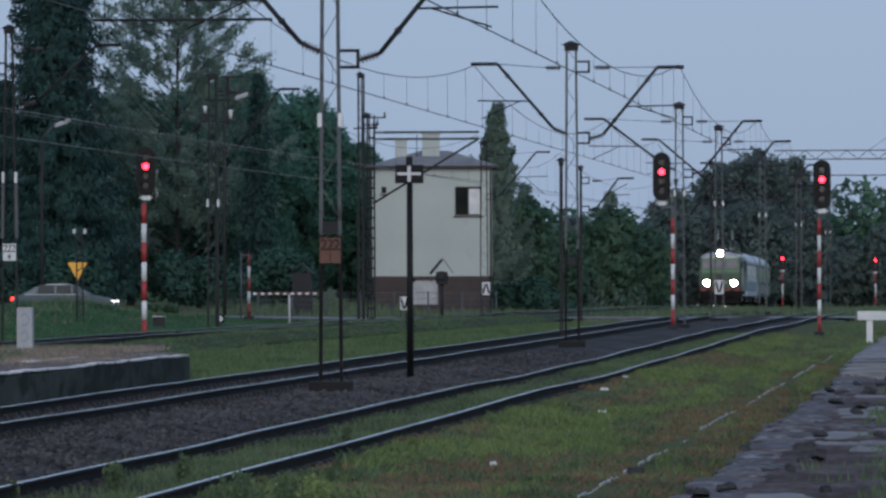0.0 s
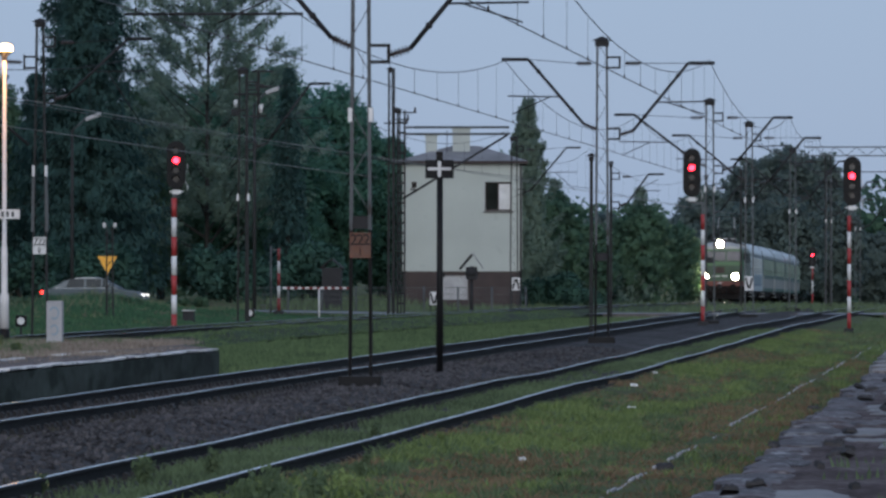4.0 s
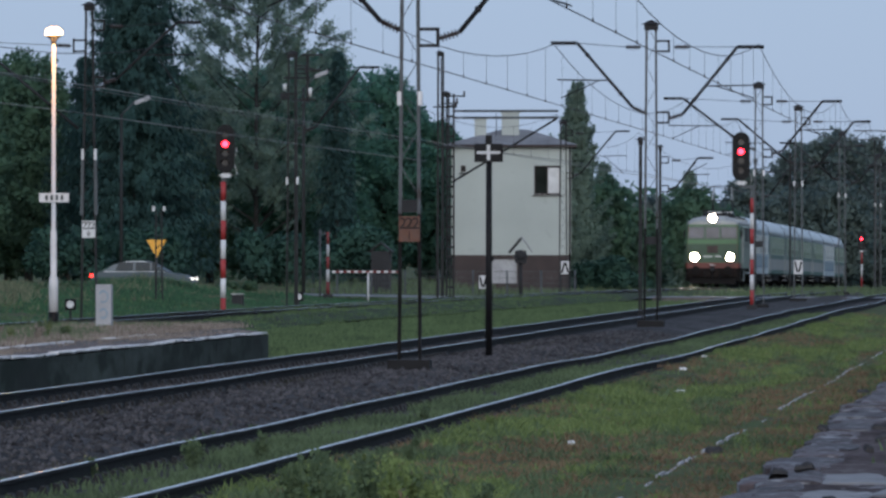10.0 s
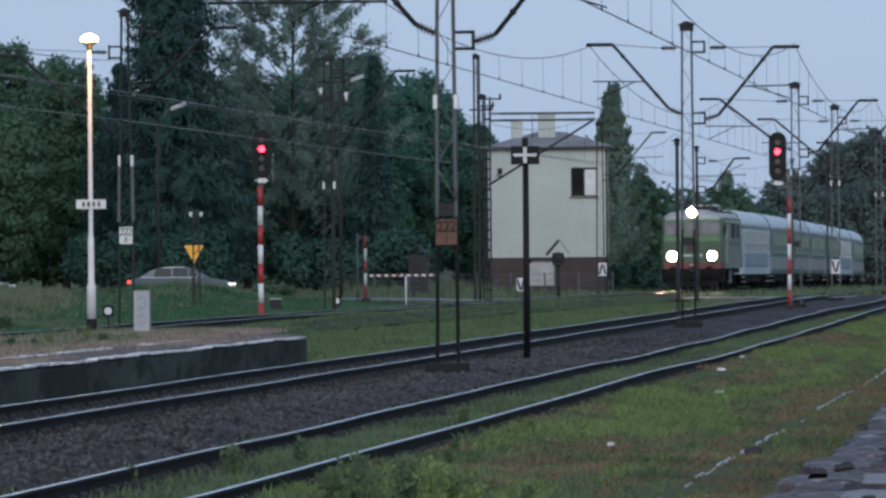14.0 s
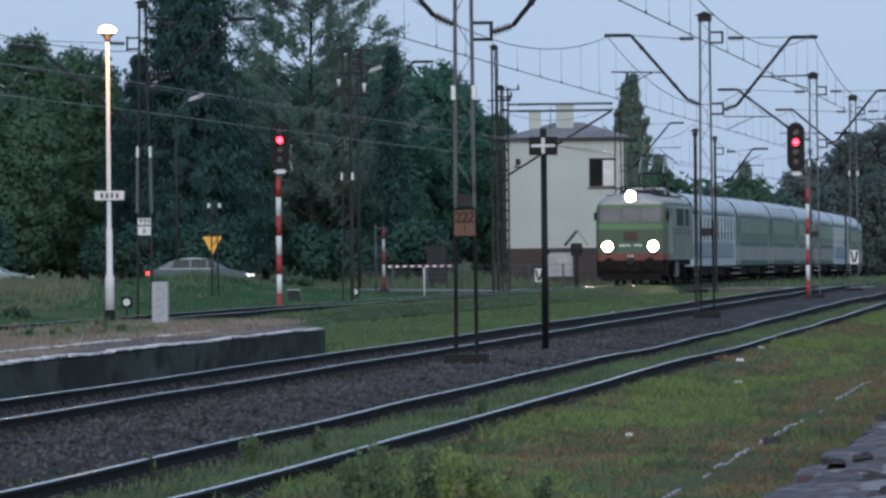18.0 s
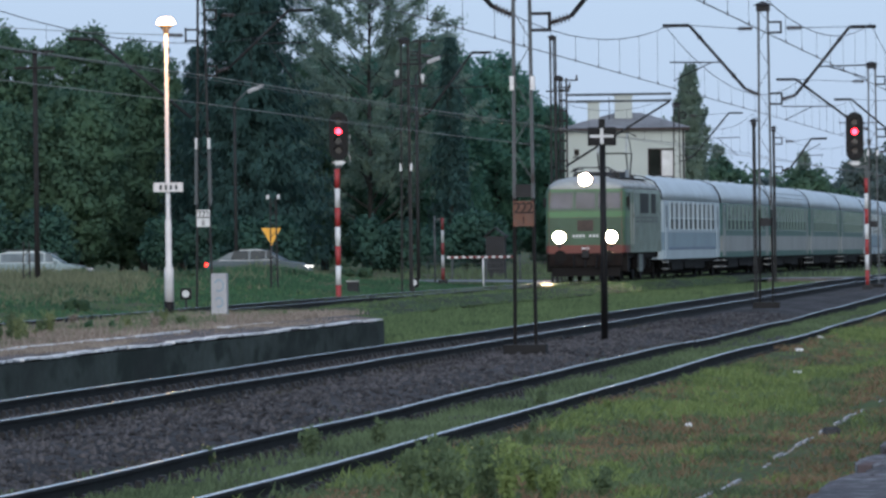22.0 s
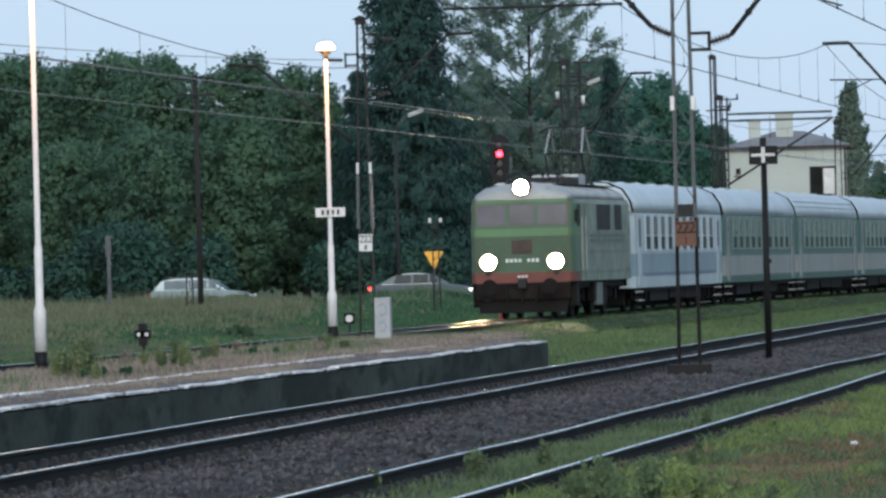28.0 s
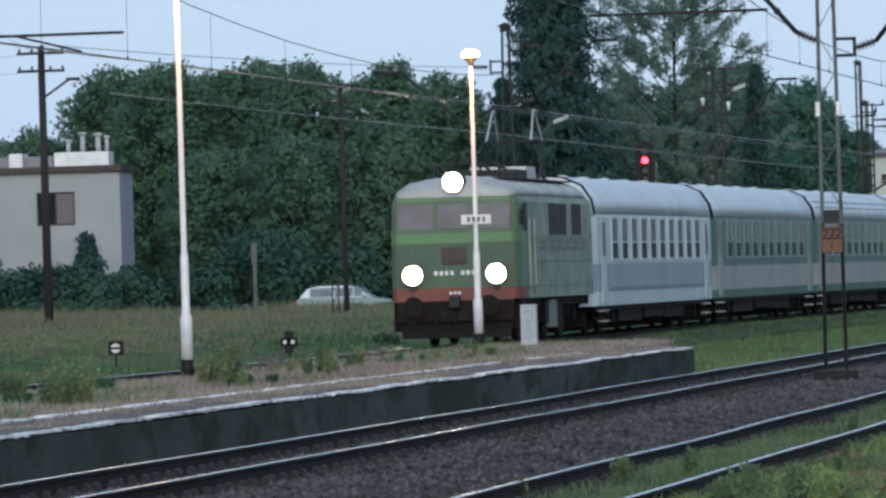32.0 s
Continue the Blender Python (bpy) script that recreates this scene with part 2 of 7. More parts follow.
def lathe(bm, rings, seg=16, x=0, y=0):
    """A turned body: rings of (radius, z) from the bottom up."""
    rows = [[bm.verts.new((x + r * math.cos(k * math.tau / seg), y + r * math.sin(k * math.tau / seg), z)) for k in range(seg)] for r, z in rings]
    for a, b in zip(rows, rows[1:]):
        for k in range(seg):
            bm.faces.new((a[k], a[(k + 1) % seg], b[(k + 1) % seg], b[k])).smooth = True
    bm.faces.new(rows[0][::-1])
    bm.faces.new(rows[-1])


def loft(bm, profile, stations, indices=None, caps=True):
    """Sections of the same (x, z) profile, each placed by its function of (x, z), skinned lengthwise."""
    rows = [[bm.verts.new(place(x, z)) for x, z in profile] for place in stations]
    k = len(profile)
    for a, b in zip(rows, rows[1:]):
        for i in range(k):
            f = bm.faces.new((a[i], b[i], b[(i + 1) % k], a[(i + 1) % k]))
            if indices:
                f.material_index = indices[i]
    if caps:
        bm.faces.new(rows[0])
        bm.faces.new(rows[-1][::-1])


def data_of(name, bm, material):
    bmesh.ops.recalc_face_normals(bm, faces=bm.faces)
    me = bpy.data.meshes.new(name)
    bm.to_mesh(me)
    bm.free()
    for m in material if isinstance(material, (list, tuple)) else [material]:
        me.materials.append(m)
    return me


def part(name, bm, material, parent, label=""):
    ob = new(name, data_of(name, bm, material))
    ob.parent = parent
    return tagged(ob, label)


def shared(name, me, parent, m=None):
    ob = new(name, me)
    ob.parent = parent
    if m is not None:
        ob.matrix_basis = m
    return ob


def thing(name, x, y, z, label, category, group="", kind="", rz=0):
    ob = new(name)
    ob.empty_display_size = 0.2
    ob.matrix_basis = pose(x, y, z, 0, 0, rz)
    return tagged(ob, label, category, group, kind)


def solid(name, bm, material, label, category="", group="", kind=""):
    return tagged(new(name, data_of(name, bm, material)), label, category, group, kind)


def raw(name, verts, faces, material, smooth=False):
    me = bpy.data.meshes.new(name)
    me.from_pydata(verts, [], faces)
    for m in material if isinstance(material, (list, tuple)) else [material]:
        me.materials.append(m)
    if smooth:
        me.shade_smooth()
    return me


def B():
    return bmesh.new()


def smooth_step(a, b, x):
    t = min(1.0, max(0.0, (x - a) / (b - a)))
    return t * t * (3 - 2 * t)


# ---- the plan ----
TRACK_1, TRACK_2, MAST_LINE = -7.53, -12.60, -10.2


def dip(y):
    """The line falls gently away beyond the crossing."""
    return -8.7e-6 * max(0.0, min(y, 620) - 230) ** 2


def track_3(y):
    """Centre of the passing track, which swings out beside the island platform."""
    d = max(0.0, 410 - y)
    side = 0.16 * smooth_step(325, 265, y)
    if d < 84:
        return -18.94 - 0.00015 * d * d - side
    if d < 195:
        return -20.0 - 0.0252 * (d - 84) - side
    e = min(d - 195, 49)
    return -22.80 - 0.0252 * (e - e * e / 98) - side


def rail_z(k, y):
    if k == 1:
        return dip(y) - 0.045 * math.exp(-((y - 140) / 26) ** 2) + 0.05 * math.exp(-((y - 212) / 22) ** 2)
    return dip(y) + (0.15 if k == 3 else 0.0)


def rail_x(k, y):
    return {1: TRACK_1, 2: TRACK_2}.get(k) or track_3(y)


def ground_z(x, y):
    z = -0.30 + dip(y)
    z += 0.62 * smooth_step(-28.0, -37.0, x) * smooth_step(90, 130, y) * (1 - 0.6 * (smooth_step(296, 305, y) - smooth_step(319, 330, y)))
    z += 0.05 * noise.noise((x * 0.35, y * 0.12, 0))
    return z
# ---- ground, ballast, tracks, platforms, road ----
def ground_sheet():
    xs = sorted({*range(-1600, -100, 150), *[-100 + 2.5 * k for k in range(45)], *range(15, 1600, 150)})
    ys = sorted({*range(-400, 0, 100), *range(0, 460, 5), *range(460, 700, 20), *range(700, 4700, 400)})
    verts = [(x, y, ground_z(x, y)) for y in ys for x in xs]
    n = len(xs)
    faces = [(j * n + i, j * n + i + 1, (j + 1) * n + i + 1, (j + 1) * n + i) for j in range(len(ys) - 1) for i in range(n - 1)]
    tagged(new("ground", raw("ground", verts, faces, GRASS, True)), "rough trackside ground with patchy summer grass", "ground", kind="structure")


def strip(name, section, ys, material, label, category, centre=lambda y: 0.0, height=dip):
    """A long bed: a cross-section of (x, z) carried along the line."""
    k = len(section)
    verts = [(centre(y) + x, y, height(y) + z) for y in ys for x, z in section]
    faces = [(j * k + i, j * k + i + 1, (j + 1) * k + i + 1, (j + 1) * k + i) for j in range(len(ys) - 1) for i in range(k - 1)]
    faces += [tuple(range(k))[::-1], tuple((len(ys) - 1) * k + i for i in range(k))]
    return tagged(new(name, raw(name, verts, faces, material)), label, category, kind="structure")


ALONG = [*range(-60, 20, 20), *range(20, 320, 4), *range(320, 700, 15)]


VERGE = [(-6.70, -0.6), (-6.69, -0.155), (-6.4, -0.16), (-5.7, -0.25), (-5.2, -0.40)]


def verge_z(x, y):
    """Height of the grass: the shoulder beside the first track, or the plain ground."""
    z = -1.0
    for (a, za), (b, zb) in zip(VERGE[1:], VERGE[2:]):
        if a <= x <= b:
            z = za + (zb - za) * (x - a) / (b - a) + dip(y)
    return max(z, ground_z(x, y))


def beds():
    strip("ballast_bed", [(-15.1, -0.45), (-14.3, -0.19), (-11.2, -0.175), (-10.6, -0.06), (-9.7, -0.05), (-9.0, -0.17), (-6.72, -0.20), (-6.45, -0.36)],
          ALONG, BALLAST, "dark reddish-grey ballast under and between two tracks", "ballast")
    strip("verge_bank", VERGE, ALONG, GRASS, "grassy shoulder along the first track", "ground")
    strip("ballast_bed", [(-2.3, -0.45), (-1.6, -0.19), (1.6, -0.19), (2.3, -0.45)], ALONG, WEEDY, "weedy ballast under the passing track", "ballast",
          centre=track_3, height=lambda y: dip(y) + 0.15 + 0.105 * smooth_step(170, 215, y))


def rail_data(k, side):
    """One rail: foot, web and head swept along the track."""
    sec = [(-0.07, -0.172), (0.07, -0.172), (0.07, -0.158), (0.012, -0.14), (0.012, -0.045), (0.036, -0.035), (0.036, -0.010), (0.028, -0.003), (0.012, 0.0), (-0.012, 0.0), (-0.028, -0.003), (-0.036, -0.010), (-0.036, -0.035), (-0.012, -0.045), (-0.012, -0.14), (-0.07, -0.158)]
    ys = [*range(-60, 20, 20), *range(20, 320, 3), *range(320, 720, 10)]
    rnd = random.Random(k * 7 + side)
    verts, faces, mats = [], [], []
    n = len(sec)
    for y in ys:
        wob = 0.012 * noise.noise((k * 9.1 + side, y * 0.09, 0)) * (1.6 if k == 1 else 0.6)
        x = rail_x(k, y) + side * 0.753 + wob
        z = rail_z(k, y) + (0.032 if k == 1 else 0.012) * noise.noise((k * 5.3 + side * 0.15, y * 0.075, 2.0))
        verts += [(x + a, y, z + b) for a, b in sec]
    for j in range(len(ys) - 1):
        for i in range(n):
            faces.append((j * n + i, j * n + (i + 1) % n, (j + 1) * n + (i + 1) % n, (j + 1) * n + i))
            mats.append(0 if i in (7, 8) else 1)
    me = raw("rail", verts, faces, [RAIL_TOP, RAIL_SIDE])
    me.polygons.foreach_set("material_index", mats)
    me.polygons.foreach_set("use_smooth", [m == 0 for m in mats])
    return me


def track(k, label, first, last):
    t = thing("railway_track", 0, 0, 0, label, "railway track", "tracks through the station")
    for side in (-1, 1):
        shared("rail", rail_data(k, side), t)
    bm = B()
    box(bm, -1.25, 1.25, -0.12, 0.12, -0.16, 0.0, 0.015)
    sleeper = data_of("sleeper", bm, SLEEPER)
    bm = B()
    prof = [(-0.17, 0), (0.17, 0), (0.17, 0.022), (0.14, 0.022), (0.13, 0.075), (0.08, 0.08), (0.075, 0.024), (-0.075, 0.024), (-0.08, 0.08), (-0.13, 0.075), (-0.14, 0.022), (-0.17, 0.022)]
    loft(bm, prof, [lambda u, v, w=w: (u, w, v) for w in (-0.075, 0.075)])
    clip = data_of("fastening", bm, IRON)
    rnd = random.Random(k)
    y, count = first, 0
    while y < last:
        m = pose(rail_x(k, y) + rnd.uniform(-0.03, 0.03), y, rail_z(k, y) - 0.185, 0, 0, rnd.uniform(-0.8, 0.8))
        shared("sleeper", sleeper, t, m)
        for s in (-1, 1):
            if count < 149:
                shared("fastening", clip, t, m @ pose(s * 0.753, 0, 0.004))
        count += 1
        y += 0.6 + rnd.uniform(-0.02, 0.02)
    return t


def island_platform():
    """The low island platform: slabs, a whitewashed edge and a dark retaining wall."""
    end, start = 128.9, -40.0
    bm = B()
    corners = [(-19.8, start), (-14.62, start), (-14.62, end - 0.05), (-17.0, 140.0), (-19.8, 140.0)]
    lo, hi = [[bm.verts.new((x, y, z)) for x, y in corners] for z in (-0.5, 0.335)]
    bm.faces.new(lo[::-1])
    bm.faces.new(hi)
    for k in range(5):
        bm.faces.new((lo[k], lo[(k + 1) % 5], hi[(k + 1) % 5], hi[k]))
    p = solid("platform_island", bm, SLAB, "weathered concrete island platform overgrown with dry weeds", "platform", kind="structure")
    rnd = random.Random(4)
    bm = B()
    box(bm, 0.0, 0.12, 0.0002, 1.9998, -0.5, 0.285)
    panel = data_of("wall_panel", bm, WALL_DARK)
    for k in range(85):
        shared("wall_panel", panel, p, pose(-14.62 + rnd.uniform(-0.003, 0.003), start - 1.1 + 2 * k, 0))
    edges = []
    for k in range(8):
        bm = B()
        box(bm, -0.03, 0.13, 0.002, 1.498, 0.012, 0.036, 0.004)
        bmesh.ops.subdivide_edges(bm, edges=[q for q in bm.edges if abs(q.verts[0].co.y - q.verts[1].co.y) > 1.2], cuts=9)
        for v in bm.verts:
            v.co += Vector((rnd.uniform(-0.008, 0.008), 0, rnd.uniform(-0.005, 0.004) - (0.012 if rnd.random() < 0.1 else 0)))
        edges.append(data_of("kerb_stone", bm, KERB))
    y = 40.0
    while y < end - 1.4:
        shared("kerb_stone", rnd.choice(edges), p, pose(-14.62 + rnd.uniform(-0.02, 0.02), y, 0.30 + rnd.uniform(-0.010, 0.010), rnd.uniform(-0.3, 0.3), 0, rnd.uniform(-0.5, 0.5)))
        y += 1.5
    y = 45.0
    while y < 122:
        if noise.noise((y * 0.11, 5.0, 0)) > -0.22:
            shared("inner_kerb_stone", rnd.choice(edges), p, pose(-15.95 + rnd.uniform(-0.02, 0.02), y, 0.322 + rnd.uniform(-0.008, 0.006), rnd.uniform(-0.3, 0.3), 0, rnd.uniform(-0.5, 0.5)))
        y += 1.5
    bm = B()
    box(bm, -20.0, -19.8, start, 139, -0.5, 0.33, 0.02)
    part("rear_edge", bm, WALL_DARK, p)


def rough_stone(bm, hx, hy, h, seed, relief=1.0):
    """A worn block: a rounded slab with an uneven top."""
    nx, ny = 8, 11
    top = [[bm.verts.new((hx * (2 * i / (nx - 1) - 1) * (1 - 0.12 * abs(2 * j / (ny - 1) - 1) ** 4), hy * (2 * j / (ny - 1) - 1) * (1 - 0.1 * abs(2 * i / (nx - 1) - 1) ** 4),
                          relief * (0.05 * noise.noise((i * 0.55 + seed * 5.3, j * 0.5, seed)) + 0.03 * noise.noise((i * 1.7 + seed * 5.3, j * 1.6, seed + 3))) - (0.05 * relief if i in (0, nx - 1) or j in (0, ny - 1) else 0.0))) for i in range(nx)] for j in range(ny)]
    for j in range(ny - 1):
        for i in range(nx - 1):
            bm.faces.new((top[j][i], top[j][i + 1], top[j + 1][i + 1], top[j + 1][i])).smooth = True
    rim = [top[0][i] for i in range(nx)] + [top[j][nx - 1] for j in range(1, ny)] + [top[ny - 1][i] for i in range(nx - 2, -1, -1)] + [top[j][0] for j in range(ny - 2, 0, -1)]
    low = [bm.verts.new((v.co.x * 1.02, v.co.y * 1.02, -h)) for v in rim]
    for k in range(len(rim)):
        bm.faces.new((rim[k], low[k], low[(k + 1) % len(rim)], rim[(k + 1) % len(rim)]))


def near_platform():
    """The old stone-edged platform on which the camera stands."""
    bm = B()
    box(bm, -1.95, 9.0, -40, 175, -0.6, 0.25)
    p = solid("platform_near", bm, SOIL, "old platform of wet cracked paving with a crumbling stone edge", "platform", kind="structure")
    rnd = random.Random(11)
    shapes = []
    for q in range(7):
        bm = B()
        rough_stone(bm, 0.17 + 0.025 * q, 0.44 + 0.07 * q, 0.3, q, 0.32)
        shapes.append(data_of("edge_stone", bm, STONE_EDGE))
    y = 40.0
    while y < 104:
        k = rnd.randrange(7)
        shared("edge_stone", shapes[k], p, pose(-1.86 + rnd.uniform(-0.03, 0.03), y, 0.266 + rnd.uniform(-0.012, 0.010), rnd.uniform(-0.6, 0.6), rnd.uniform(-2.5, 1), rnd.uniform(-3, 3)))
        y += 0.86 + 0.12 * k + rnd.uniform(-0.04, 0.1)
    slabs = []
    for q in range(6):
        bm = B()
        rough_stone(bm, 0.19 + 0.025 * q, 0.5 + 0.14 * q, 0.14, 20 + q, 0.3)
        slabs.append(data_of("paving_stone", bm, STONE_SLAB if q % 2 else STONE_EDGE))
    for row, (x, chance) in enumerate(((-1.36, 0.6), (-0.9, 0.4), (-0.3, 0.1), (0.3, 0.15), (0.9, 0.15))):
        y = 42.0 + row * 0.4
        while y < 112:
            if rnd.random() < chance:
                shared("paving_stone", rnd.choice(slabs), p, pose(x + rnd.uniform(-0.12, 0.12), y, 0.256 + rnd.uniform(-0.008, 0.010), rnd.uniform(-0.4, 0.4), rnd.uniform(-1.5, 1.5), rnd.choice((0, 180)) + rnd.uniform(-8, 8)))
            y += rnd.uniform(1.6, 3.4)
    bm = B()
    rough_stone(bm, 0.55, 1.0, 0.3, 40, 0.4)
    big = data_of("kerb_slab", bm, STONE_SLAB)
    y = 104.6
    while y < 172:
        shared("kerb_slab", big, p, pose(-1.55 + rnd.uniform(-0.05, 0.05), y, 0.33 + 0.10 * smooth_step(104, 112, y) + rnd.uniform(-0.01, 0.01), 0, rnd.uniform(-1, 1), rnd.uniform(-2, 2)))
        y += 1.96
    rubble = []
    for q in range(3):
        bm = B()
        rough_stone(bm, 0.035 + 0.012 * q, 0.05 + 0.02 * q, 0.05, 50 + q, 0.6)
        for v in bm.verts:
            v.co.z = v.co.z * 0.8 + 0.03
        rubble.append(data_of("rubble", bm, RUBBLE))
    for k in range(26):
        x = rnd.uniform(-2.05, -0.8)
        shared("rubble", rnd.choice(rubble), p, pose(x, rnd.uniform(42, 100), 0.29, rnd.uniform(-20, 20), rnd.uniform(-20, 20), rnd.uniform(0, 360)))
    post = thing("platform_post", -0.93, 79.3, 0.25, "dark steel post standing on the old platform", "post")
    bm = B()
    tube(bm, (0.03, 0, -0.2), (0.03, 0, 0.2), 0.09, seg=12)
    part("foot", bm, IRON, post)
    bm = B()
    tube(bm, (0, 0, 0.18), (0.16, 0, 5.2), 0.15, 0.11, 16)
    part("shaft", bm, IRON, post)


RUBBLE = mat("dark_wet_rubble", (0.030, 0.027, 0.028), 0.7, var=0.4, scale=3, fine=20, bump=0.6, random_tint=0.4)
STONE_SLAB = mat("pale_wet_slab", (0.17, 0.158, 0.154), 0.5, var=0.4, scale=1.4, fine=12, bump=0.6, stain=(0.085, 0.075, 0.075), amount=0.46, random_tint=0.3, world_scale=True)
SOIL = ground_mat("trodden_soil", [(0.040, 0.029, 0.029), (0.074, 0.056, 0.056), (0.150, 0.128, 0.128)], (1.6, 13.0), 1.0)
STONE_EDGE = mat("wet_worn_stone", (0.080, 0.061, 0.062), 0.6, var=0.55, scale=2.2, fine=18, bump=0.9, stain=(0.21, 0.205, 0.21), amount=0.46, random_tint=0.4, world_scale=True)

for stone in (STONE_EDGE, STONE_SLAB):
    stone.node_tree.nodes["Principled BSDF"].inputs["Specular IOR Level"].default_value = 0.25
SOIL.node_tree.nodes["Principled BSDF"].inputs["Specular IOR Level"].default_value = 0.1


def lost_rail():
    """An old rail sunk in the grass before the near platform, pale and overgrown."""
    k = thing("old_kerb", 0, 0, 0, "broken line of an old rail sunk in the grass, wet shine as pale colour", "kerb")
    rnd = random.Random(3)
    bm = B()
    box(bm, -0.016, 0.016, -0.55, 0.55, -0.1, 0.0, 0.006)
    # Pale concrete colour stands in for the shine on the wet rail top.
    me = data_of("sunk_rail_piece", bm, CONCRETE)
    y = 48.0
    while y < 190:
        if noise.noise((y * 0.17, 0, 0)) > -0.2:
            shared("sunk_rail_piece", me, k, pose(-3.72 + rnd.uniform(-0.015, 0.015), y, ground_z(-3.72, y) + rnd.uniform(-0.005, 0.035), 0, 0, rnd.uniform(-0.8, 0.8)))
        y += 1.12


def crossing_road():
    """The road that climbs to the level crossing and runs on behind the station."""
    xs = [-160 + 4 * k for k in range(80)]
    verts, faces = [], []
    for x in xs:
        z = 0.13 * smooth_step(-27, -36, x) - 0.09
        for y in (305.5, 317.5):
            verts.append((x, y, z + dip(312)))
    faces = [(2 * i, 2 * i + 2, 2 * i + 3, 2 * i + 1) for i in range(len(xs) - 1)]
    tagged(new("road", raw("road", verts, faces, ASPHALT)), "wet asphalt road over the level crossing", "road", kind="structure")
    # Pale raised strips added in place of the bright gleam on the wet road.
    bm = B()
    for x0, x1 in ((-24.2, -22.2), (-17.6, -14.4), (-11, -9.2), (-5.5, 12)):
        box(bm, x0, x1, 304.9, 305.4, -0.5 + dip(305), -0.07 + dip(305), 0.03)
    solid("kerb", bm, SLAB, "pale kerb strips along the crossing road, for its wet gleam", "kerb", kind="structure")


def litter():
    """Pale bits of rubbish lying in the grass."""
    rnd = random.Random(21)
    bm = B()
    rough_stone(bm, 0.04, 0.07, 0.035, 61, 0.4)
    me = data_of("litter", bm, KERB)
    for x, y in ((-6.95, 98.5), (-4.98, 91.8), (-6.3, 118.0), (-5.6, 104.0), (-7.08, 152.0), (-5.3, 76.5), (-6.6, 131.0)):
        ob = tagged(new("litter", me), "pale scrap of rubbish lying in the grass", "litter", "scraps in the grass")
        ob.matrix_basis = pose(x, y, max(verge_z(x, y), -0.17 if x < -6.7 else -1.0) + 0.04, rnd.uniform(-6, 6), rnd.uniform(-6, 6), rnd.uniform(0, 180))
    bm = B()
    rough_stone(bm, 0.10, 0.10, 0.08, 62, 0.8)
    me = data_of("stone", bm, RUBBLE)
    for x, y in ((-3.57, 72.9), (-2.9, 104.0), (-4.3, 140.0)):
        ob = tagged(new("stone", me), "dark stone lying in the dry grass", "stone", "stones in the grass")
        ob.matrix_basis = pose(x, y, verge_z(x, y) + 0.06)


ground_sheet()
beds()
track(1, "worn track with rusty rails and weeds between the sleepers", 50, 140)
track(2, "main track with bright rail heads on dark sleepers", 46, 160)
track(3, "curving passing track beside the island platform", 84, 160)
island_platform()
near_platform()
lost_rail()
crossing_road()
litter()


# ---- overhead line ----
def insulator(name, p0, p1, parent):
    bm = B()
    p0, p1 = Vector(p0), Vector(p1)
    tube(bm, p0, p1, 0.03, seg=8)
    for k in range(5):
        c = p0.lerp(p1, 0.15 + 0.175 * k)
        d = (p1 - p0) * 0.03
        tube(bm, c - d, c + d, 0.075, 0.055, 10)
    part(name, bm, CERAMIC, parent, "brown ribbed insulator")


def writing(name, text, size, parent, m, material, label=""):
    cu = bpy.data.curves.new(name, "FONT")
    cu.body, cu.size, cu.align_x, cu.align_y, cu.extrude = text, size, "CENTER", "CENTER", 0.002
    tmp = bpy.data.objects.new(name, cu)
    scene.collection.objects.link(tmp)
    me = bpy.data.meshes.new_from_object(tmp.evaluated_get(bpy.context.evaluated_depsgraph_get()))
    bpy.data.objects.remove(tmp)
    me.materials.append(material)
    ob = new(name, me)
    ob.parent, ob.matrix_basis = parent, m
    return tagged(ob, label)


def number_plate(parent, z, y, w, h, back, ink, second):
    bm = B()
    box(bm, -w / 2, w / 2, y - 0.012, y, z - h / 2, z + h / 2, 0.004)
    p = part("number_board", bm, back, parent, "mast number board")
    for k in (-1, 0, 1):
        writing("digit", "2", h * 0.62, p, Matrix.Translation((k * w * 0.31, y - 0.016, z + h * 0.2)) @ pose(0, 0, 0, 90), ink)
    writing("digit", second, h * 0.42, p, Matrix.Translation((0, y - 0.016, z - h * 0.28)) @ pose(0, 0, 0, 90), ink)


